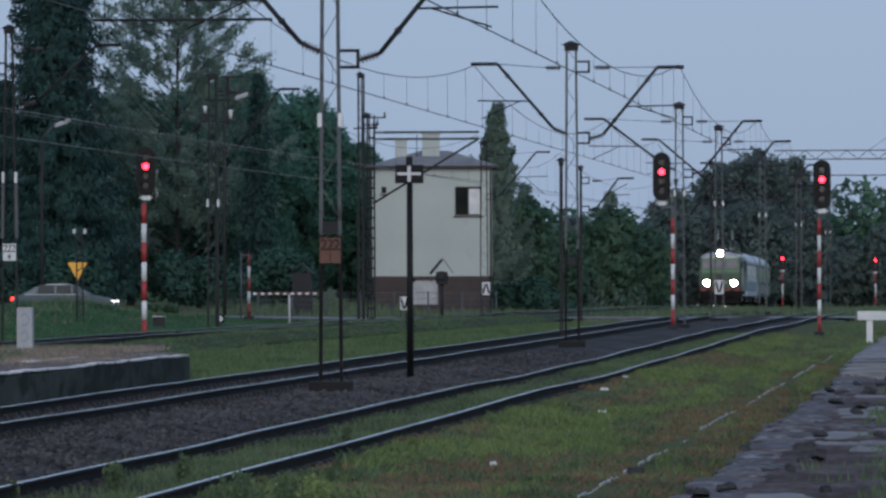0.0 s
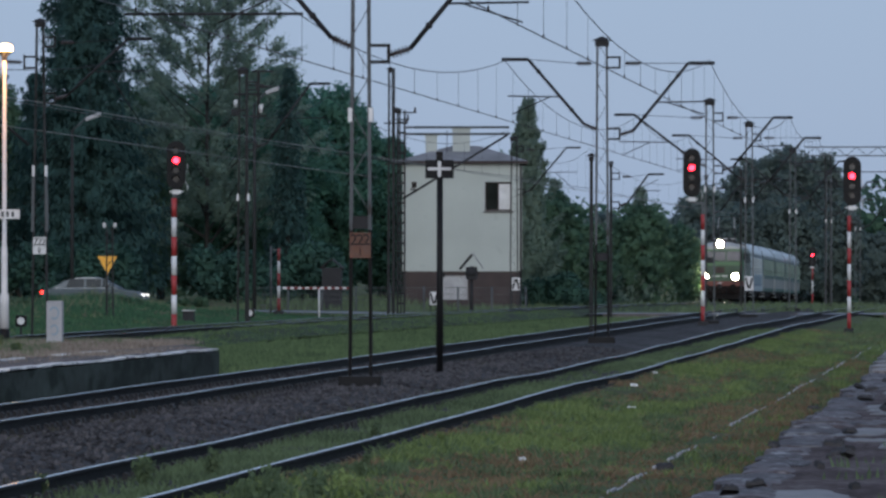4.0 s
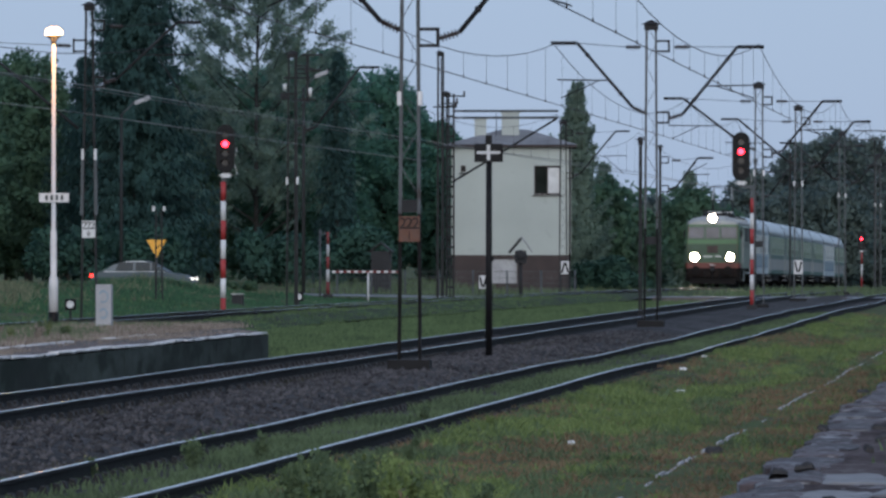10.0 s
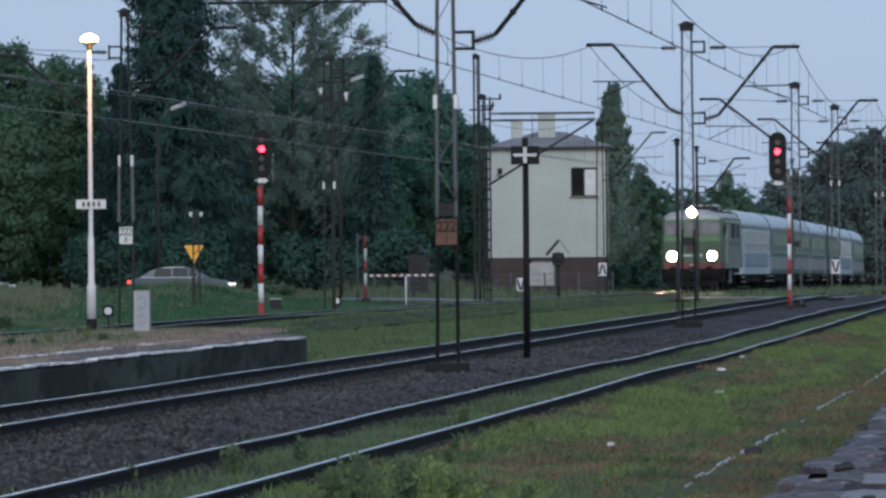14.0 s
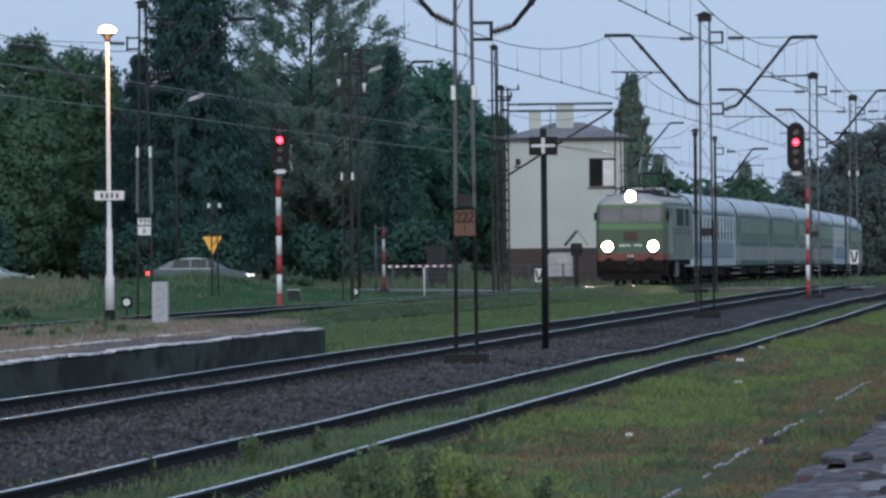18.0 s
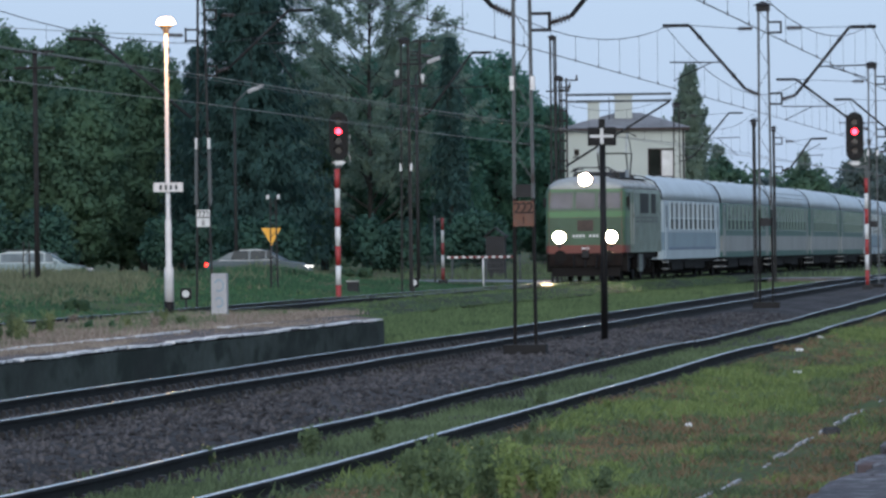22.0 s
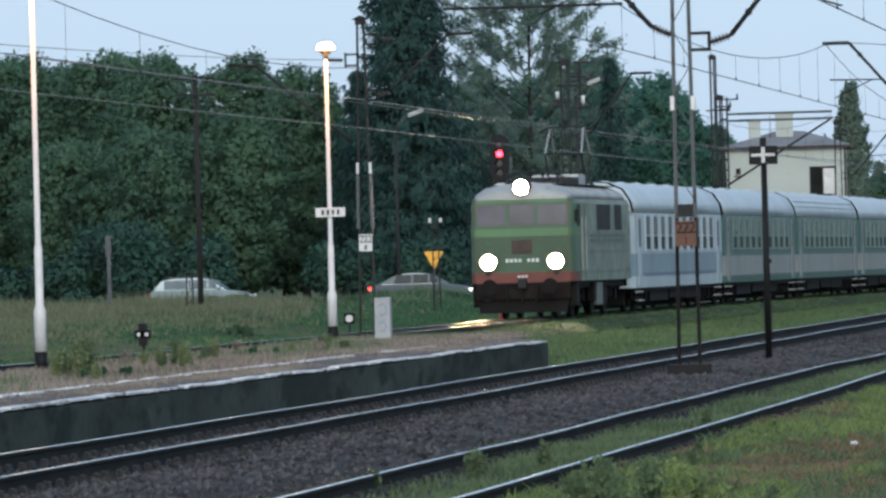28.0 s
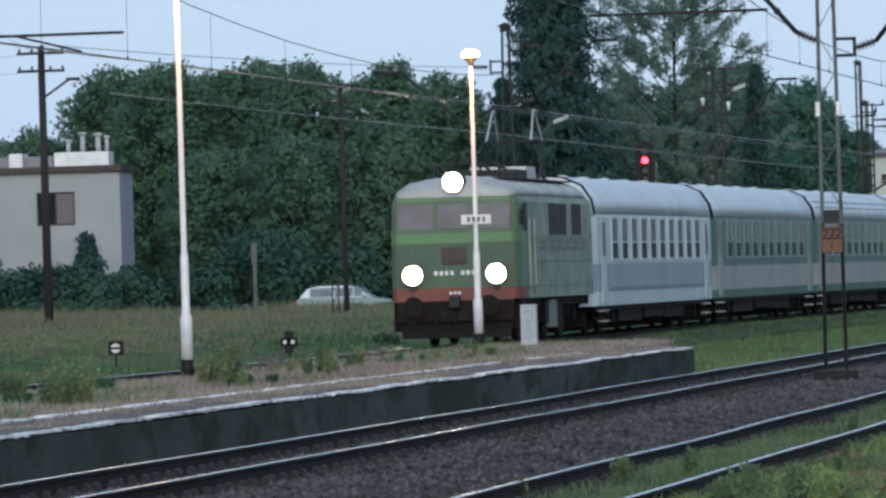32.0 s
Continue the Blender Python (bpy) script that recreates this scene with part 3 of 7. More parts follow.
def mast(x, y, top, arms, label, gap=0.28, spread=0.04, steel=None, foundation=True, white=None, lacing=0.55, z0=None, reach=2.45, drop=2.15, low_dark=0.0, near=False, far_left=0.0):
    """A mast of two channels with lacing bars; arms: for each side, -1 or 1, a raking strut with its cap, stay and steady arm."""
    steel = steel or STEEL
    z0 = ground_z(x, y) if z0 is None else z0
    m = thing("catenary_mast", x, y, z0, label, "catenary mast", "masts of the overhead line")
    h = top - z0
    for s in (-1, 1):
        bm = B()
        a, b = Vector((s * (gap / 2 + spread), 0, 0.0)), Vector((s * gap / 2, 0, h))
        sec = [(0, -0.06), (0, 0.06), (-0.05, 0.06), (-0.05, 0.05), (-0.01, 0.05), (-0.01, -0.05), (-0.05, -0.05), (-0.05, -0.06)]
        cut = min(h, low_dark)
        for f0, f1, mm in ((0, cut / h, LOWER), (cut / h, 1, steel)) if low_dark else ((0, 1, steel),):
            bm = B()
            loft(bm, sec, [lambda u, v, p=p: (p.x + s * u, v, p.z) for p in (a.lerp(b, f0), a.lerp(b, f1))])
            c = part("channel", bm, mm, m, "dark lower channel" if mm is LOWER else "")
        if white:
            bm = B()
            w0, w1 = white[0] - z0, white[1] - z0
            off = gap / 2 + spread * (1 - w0 / h)
            box(bm, s * off - 0.034, s * off + 0.034, -0.068, 0.064, w0, w1)
            part("white_mark", bm, WHITE, c, "white painted mark")
    bm = B()
    z, k = max(0.9, low_dark + 0.25), 0
    while z < h - 0.3:
        off = gap / 2 + spread * (1 - z / h)
        s = 1 if k % 2 else -1
        beam(bm, (-s * off, -0.05, z), (s * off, -0.05, min(h, z + lacing)), 0.006, 0.014)
        z, k = z + lacing, k + 1
        if near:
            part("lacing_bar", bm, steel, m)
            bm = B()
    if near:
        bm.free()
    else:
        tagged(part("lacing", bm, steel, m), kind="stuff")
    bm = B()
    box(bm, -gap / 2 - 0.03, gap / 2 + 0.03, -0.09, 0.09, h - 0.1, h + 0.04, 0.01)
    lid = [bm.verts.new((a * (gap / 2 + 0.11), b * 0.14, h + 0.045)) for a, b in ((-1, -1), (1, -1), (1, 1), (-1, 1))]
    peak = [bm.verts.new((a * 0.03, b * 0.03, h + 0.15)) for a, b in ((-1, -1), (1, -1), (1, 1), (-1, 1))]
    bm.faces.new(lid[::-1])
    bm.faces.new(peak)
    for q in range(4):
        bm.faces.new((lid[q], lid[(q + 1) % 4], peak[(q + 1) % 4], peak[q]))
    part("cap", bm, IRON, m)
    if foundation:
        bm = B()
        box(bm, -gap / 2 - 0.2, gap / 2 + 0.2, -0.2, 0.2, -0.5, 0.09, 0.02)
        part("foundation", bm, BLACK, m, "dark concrete foundation")
    for s in arms:
        right = s > 0 and len(arms) > 1
        reach_s = reach + (0.3 if right else (far_left if len(arms) > 1 else 0.0))
        bracket_z = top - drop - (0.13 if s > 0 else 0.0) - z0
        tip = Vector((s * (reach_s - 0.6), 0, top - (0.52 if right else 0.42) - z0))
        e = gap / 2
        if s > 0:
            for zz in (bracket_z, h - 0.5):
                bm = B()
                for dz in (-0.13, 0.13):
                    beam(bm, (e, 0, zz + dz), (e + 0.32, 0, zz + dz), 0.05, 0.05)
                beam(bm, (e + 0.3, 0, zz - 0.15), (e + 0.3, 0, zz + 0.15), 0.05, 0.05)
                part("bracket", bm, IRON, m)
            e += 0.32
        foot = Vector((s * e, 0, bracket_z - 0.02))
        insulator("insulator", foot, foot + Vector((s * 0.32, 0, 0.1 if s > 0 else 0.14)), m)
        bm = B()
        low = foot + Vector((s * 0.32, 0, 0.1 if s > 0 else 0.14))
        tube(bm, low, tip, 0.038, seg=10)
        tube(bm, tip, (s * (reach_s + 0.06), 0, tip.z), 0.045, seg=10)
        for f in (0.2, 0.8):
            c = low.lerp(tip, f)
            tube(bm, c, c + (tip - low) * 0.03, 0.055, seg=10)
        part("strut", bm, IRON, m, "raking tubular strut")
        bm = B()
        st = Vector((s * e, 0, h - 0.52))
        tube(bm, st + Vector((s * 0.5, 0, 0)), tip, 0.009, seg=6)
        part("stay_rod", bm, IRON, m)
        insulator("insulator", st + Vector((s * 0.12, 0, 0)), st + Vector((s * 0.5, 0, 0.0)), m)
        bm = B()
        j = low.lerp(tip, 0.42)
        tube(bm, j, (s * (reach_s - 0.1), 0, j.z + 0.02), 0.018, seg=8)
        tube(bm, (s * (reach_s - 1.15), 0, j.z), (s * (reach_s - 0.2), 0, 5.66 + dip(y) - z0), 0.014, seg=8)
        part("steady_arm", bm, IRON, m)
    return m


def span(pts0, pts1, sag, label, droppers=9):
    """One span of contact line from (x, y, messenger z, contact z) to the next."""
    x0, y0, m0, c0 = pts0
    x1, y1, m1, c1 = pts1
    line = thing("overhead_line", x0, y0, 0, label, "overhead wire", "spans of the overhead line")

    def at(f):
        z = m0 + (m1 - m0) * f - 4 * sag * f * (1 - f)
        return Vector(((x1 - x0) * f, (y1 - y0) * f, z)), Vector(((x1 - x0) * f, (y1 - y0) * f, c0 + (c1 - c0) * f))

    bm = B()
    sweep(bm, [at(k / 14)[0] for k in range(15)], 0.010)
    part("messenger_wire", bm, IRON, line)
    bm = B()
    tube(bm, at(0)[1], at(1)[1], 0.011, seg=5)
    part("contact_wire", bm, CONTACT, line)
    for k in range(droppers):
        f = (k + 0.5) / droppers
        a, b = at(f)
        bm = B()
        tube(bm, a, b, 0.005, seg=4)
        box(bm, b.x - 0.012, b.x + 0.012, b.y - 0.03, b.y + 0.03, b.z - 0.02, b.z + 0.05)
        part("dropper", bm, IRON, line)


CONTACT = mat("worn_contact_wire", (0.085, 0.082, 0.080), 0.6, 0.3, var=0.15, scale=0.5, fine=6, bump=0.0)
PALE_WIRE = mat("pale_weathered_cable", (0.26, 0.26, 0.25), 0.8, 0.0, var=0.2, scale=0.5, fine=6, bump=0.0)


def wire(p0, p1, sag, label, r=0.010):
    bm = B()
    p0, p1 = Vector(p0), Vector(p1)
    n = 16
    pts = [p0.lerp(p1, k / n) - Vector((0, 0, 4 * sag * (k / n) * (1 - k / n))) for k in range(n + 1)]
    sweep(bm, pts, r)
    return solid("cable", bm, PALE_WIRE, label, "cable", "cables over the station")


def overhead():
    mid = "grey steel channel mast with two raking struts"
    ys = [44.0, 110.5, 176.0, 239.0, 275.0, 330.0, 395.0, 470.0]
    for y in ys:
        z0 = (0.02 if y < 200 else -0.02) + dip(y)
        m = mast(MAST_LINE, y, 7.45 + dip(y), (-1, 1), mid + (" and orange number board" if y == 110.5 else ""), spread=0.05,
                 white=(4.1, 4.32) if y == 110.5 else ((4.4, 4.6) if y > 200 else None), z0=z0, low_dark=2.4 - z0 if y < 200 else 0.0, near=y < 200, far_left={239.0: 0.72, 275.0: 0.5, 330.0: 0.4}.get(y, 0.0))
        if y == 110.5:
            number_plate(m, 2.16 - z0, -0.08, 0.33, 0.40, ORANGE, BLACK, "1")
            bm = B()
            tube(bm, (-0.91, 0, 5.80 - z0), (-3.75, 0, 5.80 - z0), 0.022, seg=8)
            part("registration_arm", bm, IRON, m, "long horizontal registration arm")
            bm = B()
            box(bm, -0.16, 0.16, -0.03, -0.01, 2.42 - z0, 2.62 - z0)
            part("cross_plate", bm, IRON, m)
        elif y == 275.0:
            zc = 1.25 - z0
            bm = B()
            box(bm, -0.17, 0.17, -0.1, -0.08, zc - 0.27, zc + 0.27, 0.005)
            bd = part("chevron_board", bm, WHITE, m, "white board with a black chevron")
            for q in (-1, 1):
                bm = B()
                beam(bm, (q * 0.125, -0.107, zc + 0.22), (q * 0.028, -0.107, zc - 0.20), 0.075, 0.012)
                part("chevron", bm, BLACK, bd)
        elif y < 290:
            bm = B()
            box(bm, -0.17, 0.17, -0.03, -0.01, 2.0 - z0, 2.2 - z0)
            part("cross_plate", bm, IRON, m)
    for x in (TRACK_2, TRACK_1):
        s = 1 if x > MAST_LINE else -1
        off = MAST_LINE + (2.68 if s > 0 else -2.43)
        for a, b in zip(ys, ys[1:]):
            span((off, a, 7.0 + dip(a), 5.52 + dip(a)), (off, b, 7.0 + dip(b), 5.52 + dip(b)), 1.0 if b - a > 50 else 0.5, "sagging messenger wire with droppers over a contact wire", 11 if b < 240 else 7)


def side_masts():
    """Masts of the passing track, on its far side."""
    brown = "rust-brown lattice mast beside the passing track"
    m = mast(-26.3, 190.2, 8.45, (1,), brown + " with a white number board", gap=0.22, spread=0.13, steel=RUSTY, z0=-0.3, reach=3.0, drop=1.9, white=(4.3, 4.6))
    number_plate(m, 2.72, -0.08, 0.36, 0.46, WHITE, BLACK, "8")
    for sd in (-1, 1):
        bm = B()
        beam(bm, (sd * 0.195, 0, 3.1), (sd * 0.175, 0, 4.58), 0.075, 0.135)
        part("pale_leg", bm, STEEL, m, "pale grey painted stretch of leg")
    bm = B()
    tube(bm, (-0.3, 0, 5.45), (-2.9, 0, 7.62), 0.04, seg=10)
    tube(bm, (-2.9, 0, 7.62), (-3.65, 0, 7.66), 0.05, seg=10)
    part("strut", bm, IRON, m, "raking tubular strut")
    bm = B()
    beam(bm, (-0.11, 0, 7.85), (-0.45, 0, 7.85), 0.05, 0.05)
    beam(bm, (-0.11, 0, 7.55), (-0.45, 0, 7.55), 0.05, 0.05)
    beam(bm, (-0.43, 0, 7.5), (-0.43, 0, 7.9), 0.05, 0.05)
    part("bracket", bm, IRON, m)
    insulator("insulator", (-0.5, 0, 7.7), (-0.95, 0, 7.72), m)
    for y, x, top, r in ((238.3, -26.0, 8.5, 2.9), (293.7, -25.6, 8.4, 4.6), (301.0, -26.5, 10.3, 2.6), (335.0, -23.6, 8.0, 3.1)):
        mast(x, y, top, () if y > 290 and y < 302 else (1,), brown, gap=0.3 if y != 301.0 else 0.18, spread=0.06, steel=RUSTY, reach=r, drop=2.4, lacing=0.35, white=(4.1, 4.35) if y < 250 else None)
    m = mast(-26.2, 117.0, 8.45, (), brown, gap=0.26, steel=RUSTY, z0=-0.2)
    for name, p0, p1, r in (("registration_arm", (0.1, 0, 6.24), (3.53, 0, 6.24), 0.025), ("steady_arm", (1.65, 0, 6.24), (2.8, 0, 5.94), 0.02)):
        bm = B()
        tube(bm, p0, p1, r, seg=8)
        part(name, bm, IRON, m)
    pts = [(-24.0, 60), (-23.4, 117), (-23.3, 190), (-23.1, 238), (-21.0, 294), (-20.0, 335), (-18.9, 420)]
    for (x0, y0), (x1, y1) in zip(pts, pts[1:]):
        span((x0, y0, (7.4 if y0 < 120 else 7.62) + dip(y0), 5.72 + dip(y0)), (x1, y1, 7.62 + dip(y1), 5.72 + dip(y1)), 1.19 if y0 < 200 else 1.0, "sagging messenger wire with droppers over the passing track", 9)
    for x, y, top in ((-13.2, 222.0, 5.3), (-14.9, 345, 6.4), (-17.0, 300, 6.3), (-15.3, 400, 7.6)):
        mast(x, y, top + dip(y), (1,) if y > 250 else (), "thin dark steel post beside the track", gap=0.10, spread=0.01, steel=RUSTY, foundation=False, reach=2.2, drop=1.6)


def boom_mast():
    """Twin posts by the cabin with crossarms and a long double boom over the passing track."""
    z0 = ground_z(-25.9, 294.5)
    m = thing("boom_mast", -25.9, 294.5, z0, "rust-brown twin post with crossarms and a long stayed double boom", "catenary mast")
    for x, top in ((-0.10, 10.2), (0.12, 10.2), (0.27, 8.45), (0.56, 8.45)):
        bm = B()
        beam(bm, (x, 0, -0.2), (x, 0, top - z0), 0.07, 0.12)
        part("post", bm, RUSTY, m)
    for k in range(20):
        bm = B()
        beam(bm, (0.27, -0.05, 0.3 + 0.42 * k), (0.56, -0.05, 0.3 + 0.42 * k), 0.02, 0.09)
        part("batten", bm, RUSTY, m)
    for zz, x0, x1 in ((8.35, 0.1, 1.05), (8.05, 0.1, 0.75), (7.9, -0.3, 0.7), (6.2, -0.25, 0.55)):
        bm = B()
        beam(bm, (x0, -0.05, zz - z0), (x1, -0.05, zz - z0), 0.06, 0.06)
        a = part("crossarm", bm, IRON, m)
        bm = B()
        tube(bm, (x1 - 0.05, -0.05, zz - z0 + 0.02), (x1 - 0.05, -0.05, zz - z0 + 0.22), 0.05, 0.03, 8)
        part("insulator", bm, CERAMIC, a)
    for zz in (7.73, 7.45):
        insulator("insulator", (0.5, -0.05, zz - z0), (0.95, -0.05, zz - z0), m)
        bm = B()
        tube(bm, (0.95, -0.05, zz - z0), (4.95, -0.05, zz - z0), 0.05, seg=10)
        part("boom", bm, STEEL, m, "grey tubular boom")
    bm = B()
    tube(bm, (0.5, -0.05, 4.75 - z0), (4.9, -0.05, 7.42 - z0), 0.045, seg=10)
    part("boom_strut", bm, IRON, m)


def relay_arms():
    """Crossarms and cable fittings on the tall brown mast beside the passing track."""
    z0 = ground_z(-25.9, 239.2)
    m = thing("cable_mast", -25.9, 239.2, z0, "dark brown cable post with crossarms and a white insulator", "cable mast")
    for x, lo, hi in ((-0.08, -0.3, 8.5), (0.32, 6.9, 8.55)):
        bm = B()
        beam(bm, (x, 0, lo if lo < 0 else lo - z0), (x, 0, hi - z0), 0.09, 0.09)
        part("post", bm, RUSTY, m)
    for zz, x0, x1 in ((8.52, 0.1, 0.85), (7.74, -0.5, 0.42), (8.05, 0.0, 0.5), (7.2, -0.6, 0.0), (7.0, -0.2, 0.6)):
        bm = B()
        beam(bm, (x0, -0.06, zz - z0), (x1, -0.06, zz - z0), 0.06, 0.07)
        part("crossarm", bm, IRON, m)
    bm = B()
    box(bm, -0.6, -0.3, -0.12, 0.06, 7.0 - z0, 7.25 - z0, 0.03)
    part("junction_box", bm, IRON, m)
    for x, a, b in ((0.42, 7.1, 7.4), (-0.45, 7.3, 7.55)):
        bm = B()
        tube(bm, (x, -0.1, a - z0), (x, -0.1, b - z0), 0.05, 0.07, 10)
        part("insulator", bm, WHITE, m, "white insulator")


def gantry():
    g = thing("signal_gantry", -11.5, 420, ground_z(-11.5, 420), "steel lattice portal spanning the tracks", "gantry")
    z = 9.05 - ground_z(-11.5, 420)
    bm = B()
    for dz in (0.0, 0.52):
        beam(bm, (-0.8, 0, z - 0.5 + dz), (18, 0, z - 0.5 + dz), 0.08, 0.07)
    k = 0
    while k < 30:
        x = -0.8 + k * 0.62
        beam(bm, (x, 0, z - 0.5 + (0.52 if k % 2 else 0)), (x + 0.62, 0, z - 0.5 + (0 if k % 2 else 0.52)), 0.04, 0.04)
        k += 1
    part("truss", bm, STEEL, g)
    for x in (0.6, 17.4):
        bm = B()
        for q in (-0.16, 0.16):
            beam(bm, (x + q, 0, 0), (x + q, 0, z - 0.5), 0.07, 0.1)
        for j in range(14):
            beam(bm, (x - 0.16, 0, 0.3 + j * 0.55), (x + 0.16, 0, 0.85 + j * 0.55), 0.03, 0.03)
        part("leg", bm, RUSTY, g)
    bm = B()
    for zz in (7.3, 8.2):
        beam(bm, (-0.2, -0.1, zz), (16, -0.1, zz), 0.05, 0.06)
    part("cross_beam", bm, IRON, g)


# ---- signals and signs ----
def colour_light(x, y, z0, head_x, head_z, height, lit, label, pole_top, bands=7, r=0.062):
    s = thing("colour_light_signal", x, y, z0, label, "railway signal", "colour-light signals at red")
    zt = pole_top - z0
    bm = B()
    box(bm, -0.16, 0.16, -0.16, 0.16, -0.3, 0.12, 0.02)
    part("base", bm, IRON, s)
    for k in range(bands):
        a, b = 0.1 + (zt - 0.1) * k / bands, 0.1 + (zt - 0.1) * (k + 1) / bands
        bm = B()
        tube(bm, (0, 0, a), (0, 0, b), r, seg=14)
        part("pole_band", bm, RED if k % 2 == 0 else WHITE, s, "red band" if k % 2 == 0 else "white band")
    hz = head_z - z0
    hx = head_x - x
    bm = B()
    w, h2 = 0.29, height / 2 - 0.29
    prof = [(w * math.cos(a), h2 + w * math.sin(a)) for a in [math.pi * k / 12 for k in range(13)]]
    prof += [(w * math.cos(a), -h2 + w * math.sin(a)) for a in [math.pi + math.pi * k / 12 for k in range(13)]]
    front = [bm.verts.new((hx + a, -0.16, hz + b)) for a, b in prof]
    back = [bm.verts.new((hx + a * 0.96, -0.02, hz + b * 0.98)) for a, b in prof]
    n = len(prof)
    for i in range(n):
        bm.faces.new((front[i], front[(i + 1) % n], back[(i + 1) % n], back[i]))
    bm.faces.new(front[::-1])
    bm.faces.new(back)
    board = part("signal_board", bm, BLACK, s, "black oval signal board")
    for k in range(4):
        zz = hz + (1.5 - k) * (height - 0.34) / 4
        bm = B()
        tube(bm, (hx, -0.165, zz), (hx, -0.185, zz), 0.10, seg=18)
        part("lens", bm, RED_LIGHT if k == lit else GLASS, board, "lit red lens" if k == lit else "dark lens")
        bm = B()
        for j in range(9):
            a0, a1 = math.pi * j / 9, math.pi * (j + 1) / 9
            q = [bm.verts.new((hx + 0.125 * math.cos(a), yy, zz + 0.125 * math.sin(a))) for a, yy in ((a0, -0.16), (a1, -0.16), (a1, -0.34), (a0, -0.34))]
            bm.faces.new(q)
            q2 = [bm.verts.new((hx + 0.115 * math.cos(a), yy, zz + 0.115 * math.sin(a))) for a, yy in ((a0, -0.16), (a1, -0.16), (a1, -0.34), (a0, -0.34))]
            bm.faces.new(q2[::-1])
        part("hood", bm, BLACK, board)
    bm = B()
    box(bm, hx - 0.13, hx + 0.13, -0.12, 0.08, hz - height / 2 - 0.15, hz - height / 2 - 0.01, 0.02)
    box(bm, hx - 0.22, hx + 0.2, -0.05, 0.0, hz - height / 2 - 0.09, hz - height / 2 - 0.05)
    part("junction_box", bm, WHITE, s, "white junction box")
    bm = B()
    box(bm, min(0, hx) - 0.04, max(0, hx) + 0.04, -0.05, 0.05, hz - height / 2 - 0.24, hz - height / 2 - 0.155)
    box(bm, -0.045, 0.045, -0.045, 0.045, zt - 0.06, hz - height / 2 - 0.2)
    bmesh.ops.remove_doubles(bm, verts=bm.verts, dist=0.0005)
    part("head_bracket", bm, STEEL, s)
    bm = B()
    sweep(bm, [Vector((hx + 0.29 + 0.05 * math.sin(q * 1.1), 0.05, hz - height / 2 - 0.15 + q * height * 0.078)) for q in range(9)], 0.012, 6)
    part("conduit", bm, WHITE, s, "pale bent conduit")
    return s


def dwarf(x, y, z, kind_):
    """Small ground signals and point indicators."""
    names = {"disc": "low point indicator with a white disc on black", "bar": "low shunting sign with a barred white disc", "cross": "low black shunting signal with two white spots"}
    s = thing("ground_signal", x, y, z, names[kind_] + " beside the track", "ground signal", "low signals by the track")
    bm = B()
    tube(bm, (0, 0, -0.3), (0, 0, 0.45), 0.035, seg=8)
    box(bm, -0.12, 0.12, -0.12, 0.12, -0.3, 0.05, 0.02)
    part("post", bm, IRON, s)
    c = 0.62
    bm = B()
    if kind_ == "cross":
        box(bm, -0.19, 0.19, -0.1, 0.06, c - 0.11, c + 0.11, 0.03)
        box(bm, -0.10, 0.10, -0.1, 0.06, c - 0.25, c + 0.25, 0.03)
    else:
        box(bm, -0.17, 0.17, -0.07, 0.05, c - 0.17, c + 0.17, 0.03)
    board = part("board", bm, BLACK, s)
    spots = ((-0.09, 0.045), (0.09, 0.045)) if kind_ == "cross" else ((0, 0.11),)
    for dx, rr in spots:
        bm = B()
        tube(bm, (dx, -0.101 if kind_ == "cross" else -0.071, c), (dx, -0.112 if kind_ == "cross" else -0.082, c), rr, seg=18)
        part("disc", bm, WHITE, board, "white disc")
    if kind_ == "bar":
        bm = B()
        box(bm, -0.13, 0.13, -0.09, -0.083, c - 0.028, c + 0.028)
        part("bar", bm, BLACK, board)


def cross_sign():
    s = thing("speed_sign_post", MAST_LINE, 125.9, -0.06, "black post with a black board bearing a white cross", "railway sign")
    bm = B()
    tube(bm, (0, 0, -0.3), (0, 0, 3.62), 0.062, 0.055, 12)
    for k in range(12):
        box(bm, -0.085, 0.085, -0.02, 0.02, 0.35 + k * 0.07, 0.372 + k * 0.07)
    box(bm, 0.05, 0.09, -0.03, 0.03, 1.7, 1.78)
    part("post", bm, BLACK, s)
    bm = B()
    box(bm, -0.255, 0.255, -0.09, -0.055, 3.47, 3.80, 0.01)
    box(bm, -0.06, 0.06, -0.085, -0.055, 3.80, 3.95, 0.01)
    board = part("board", bm, BLACK, s)
    bm = B()
    box(bm, -0.21, 0.21, -0.102, -0.094, 3.615, 3.665)
    part("cross_bar", bm, WHITE, board, "white cross bar")
    bm = B()
    box(bm, -0.03, 0.03, -0.108, -0.1025, 3.50, 3.78)
    part("cross_upright", bm, WHITE, board, "white cross upright")


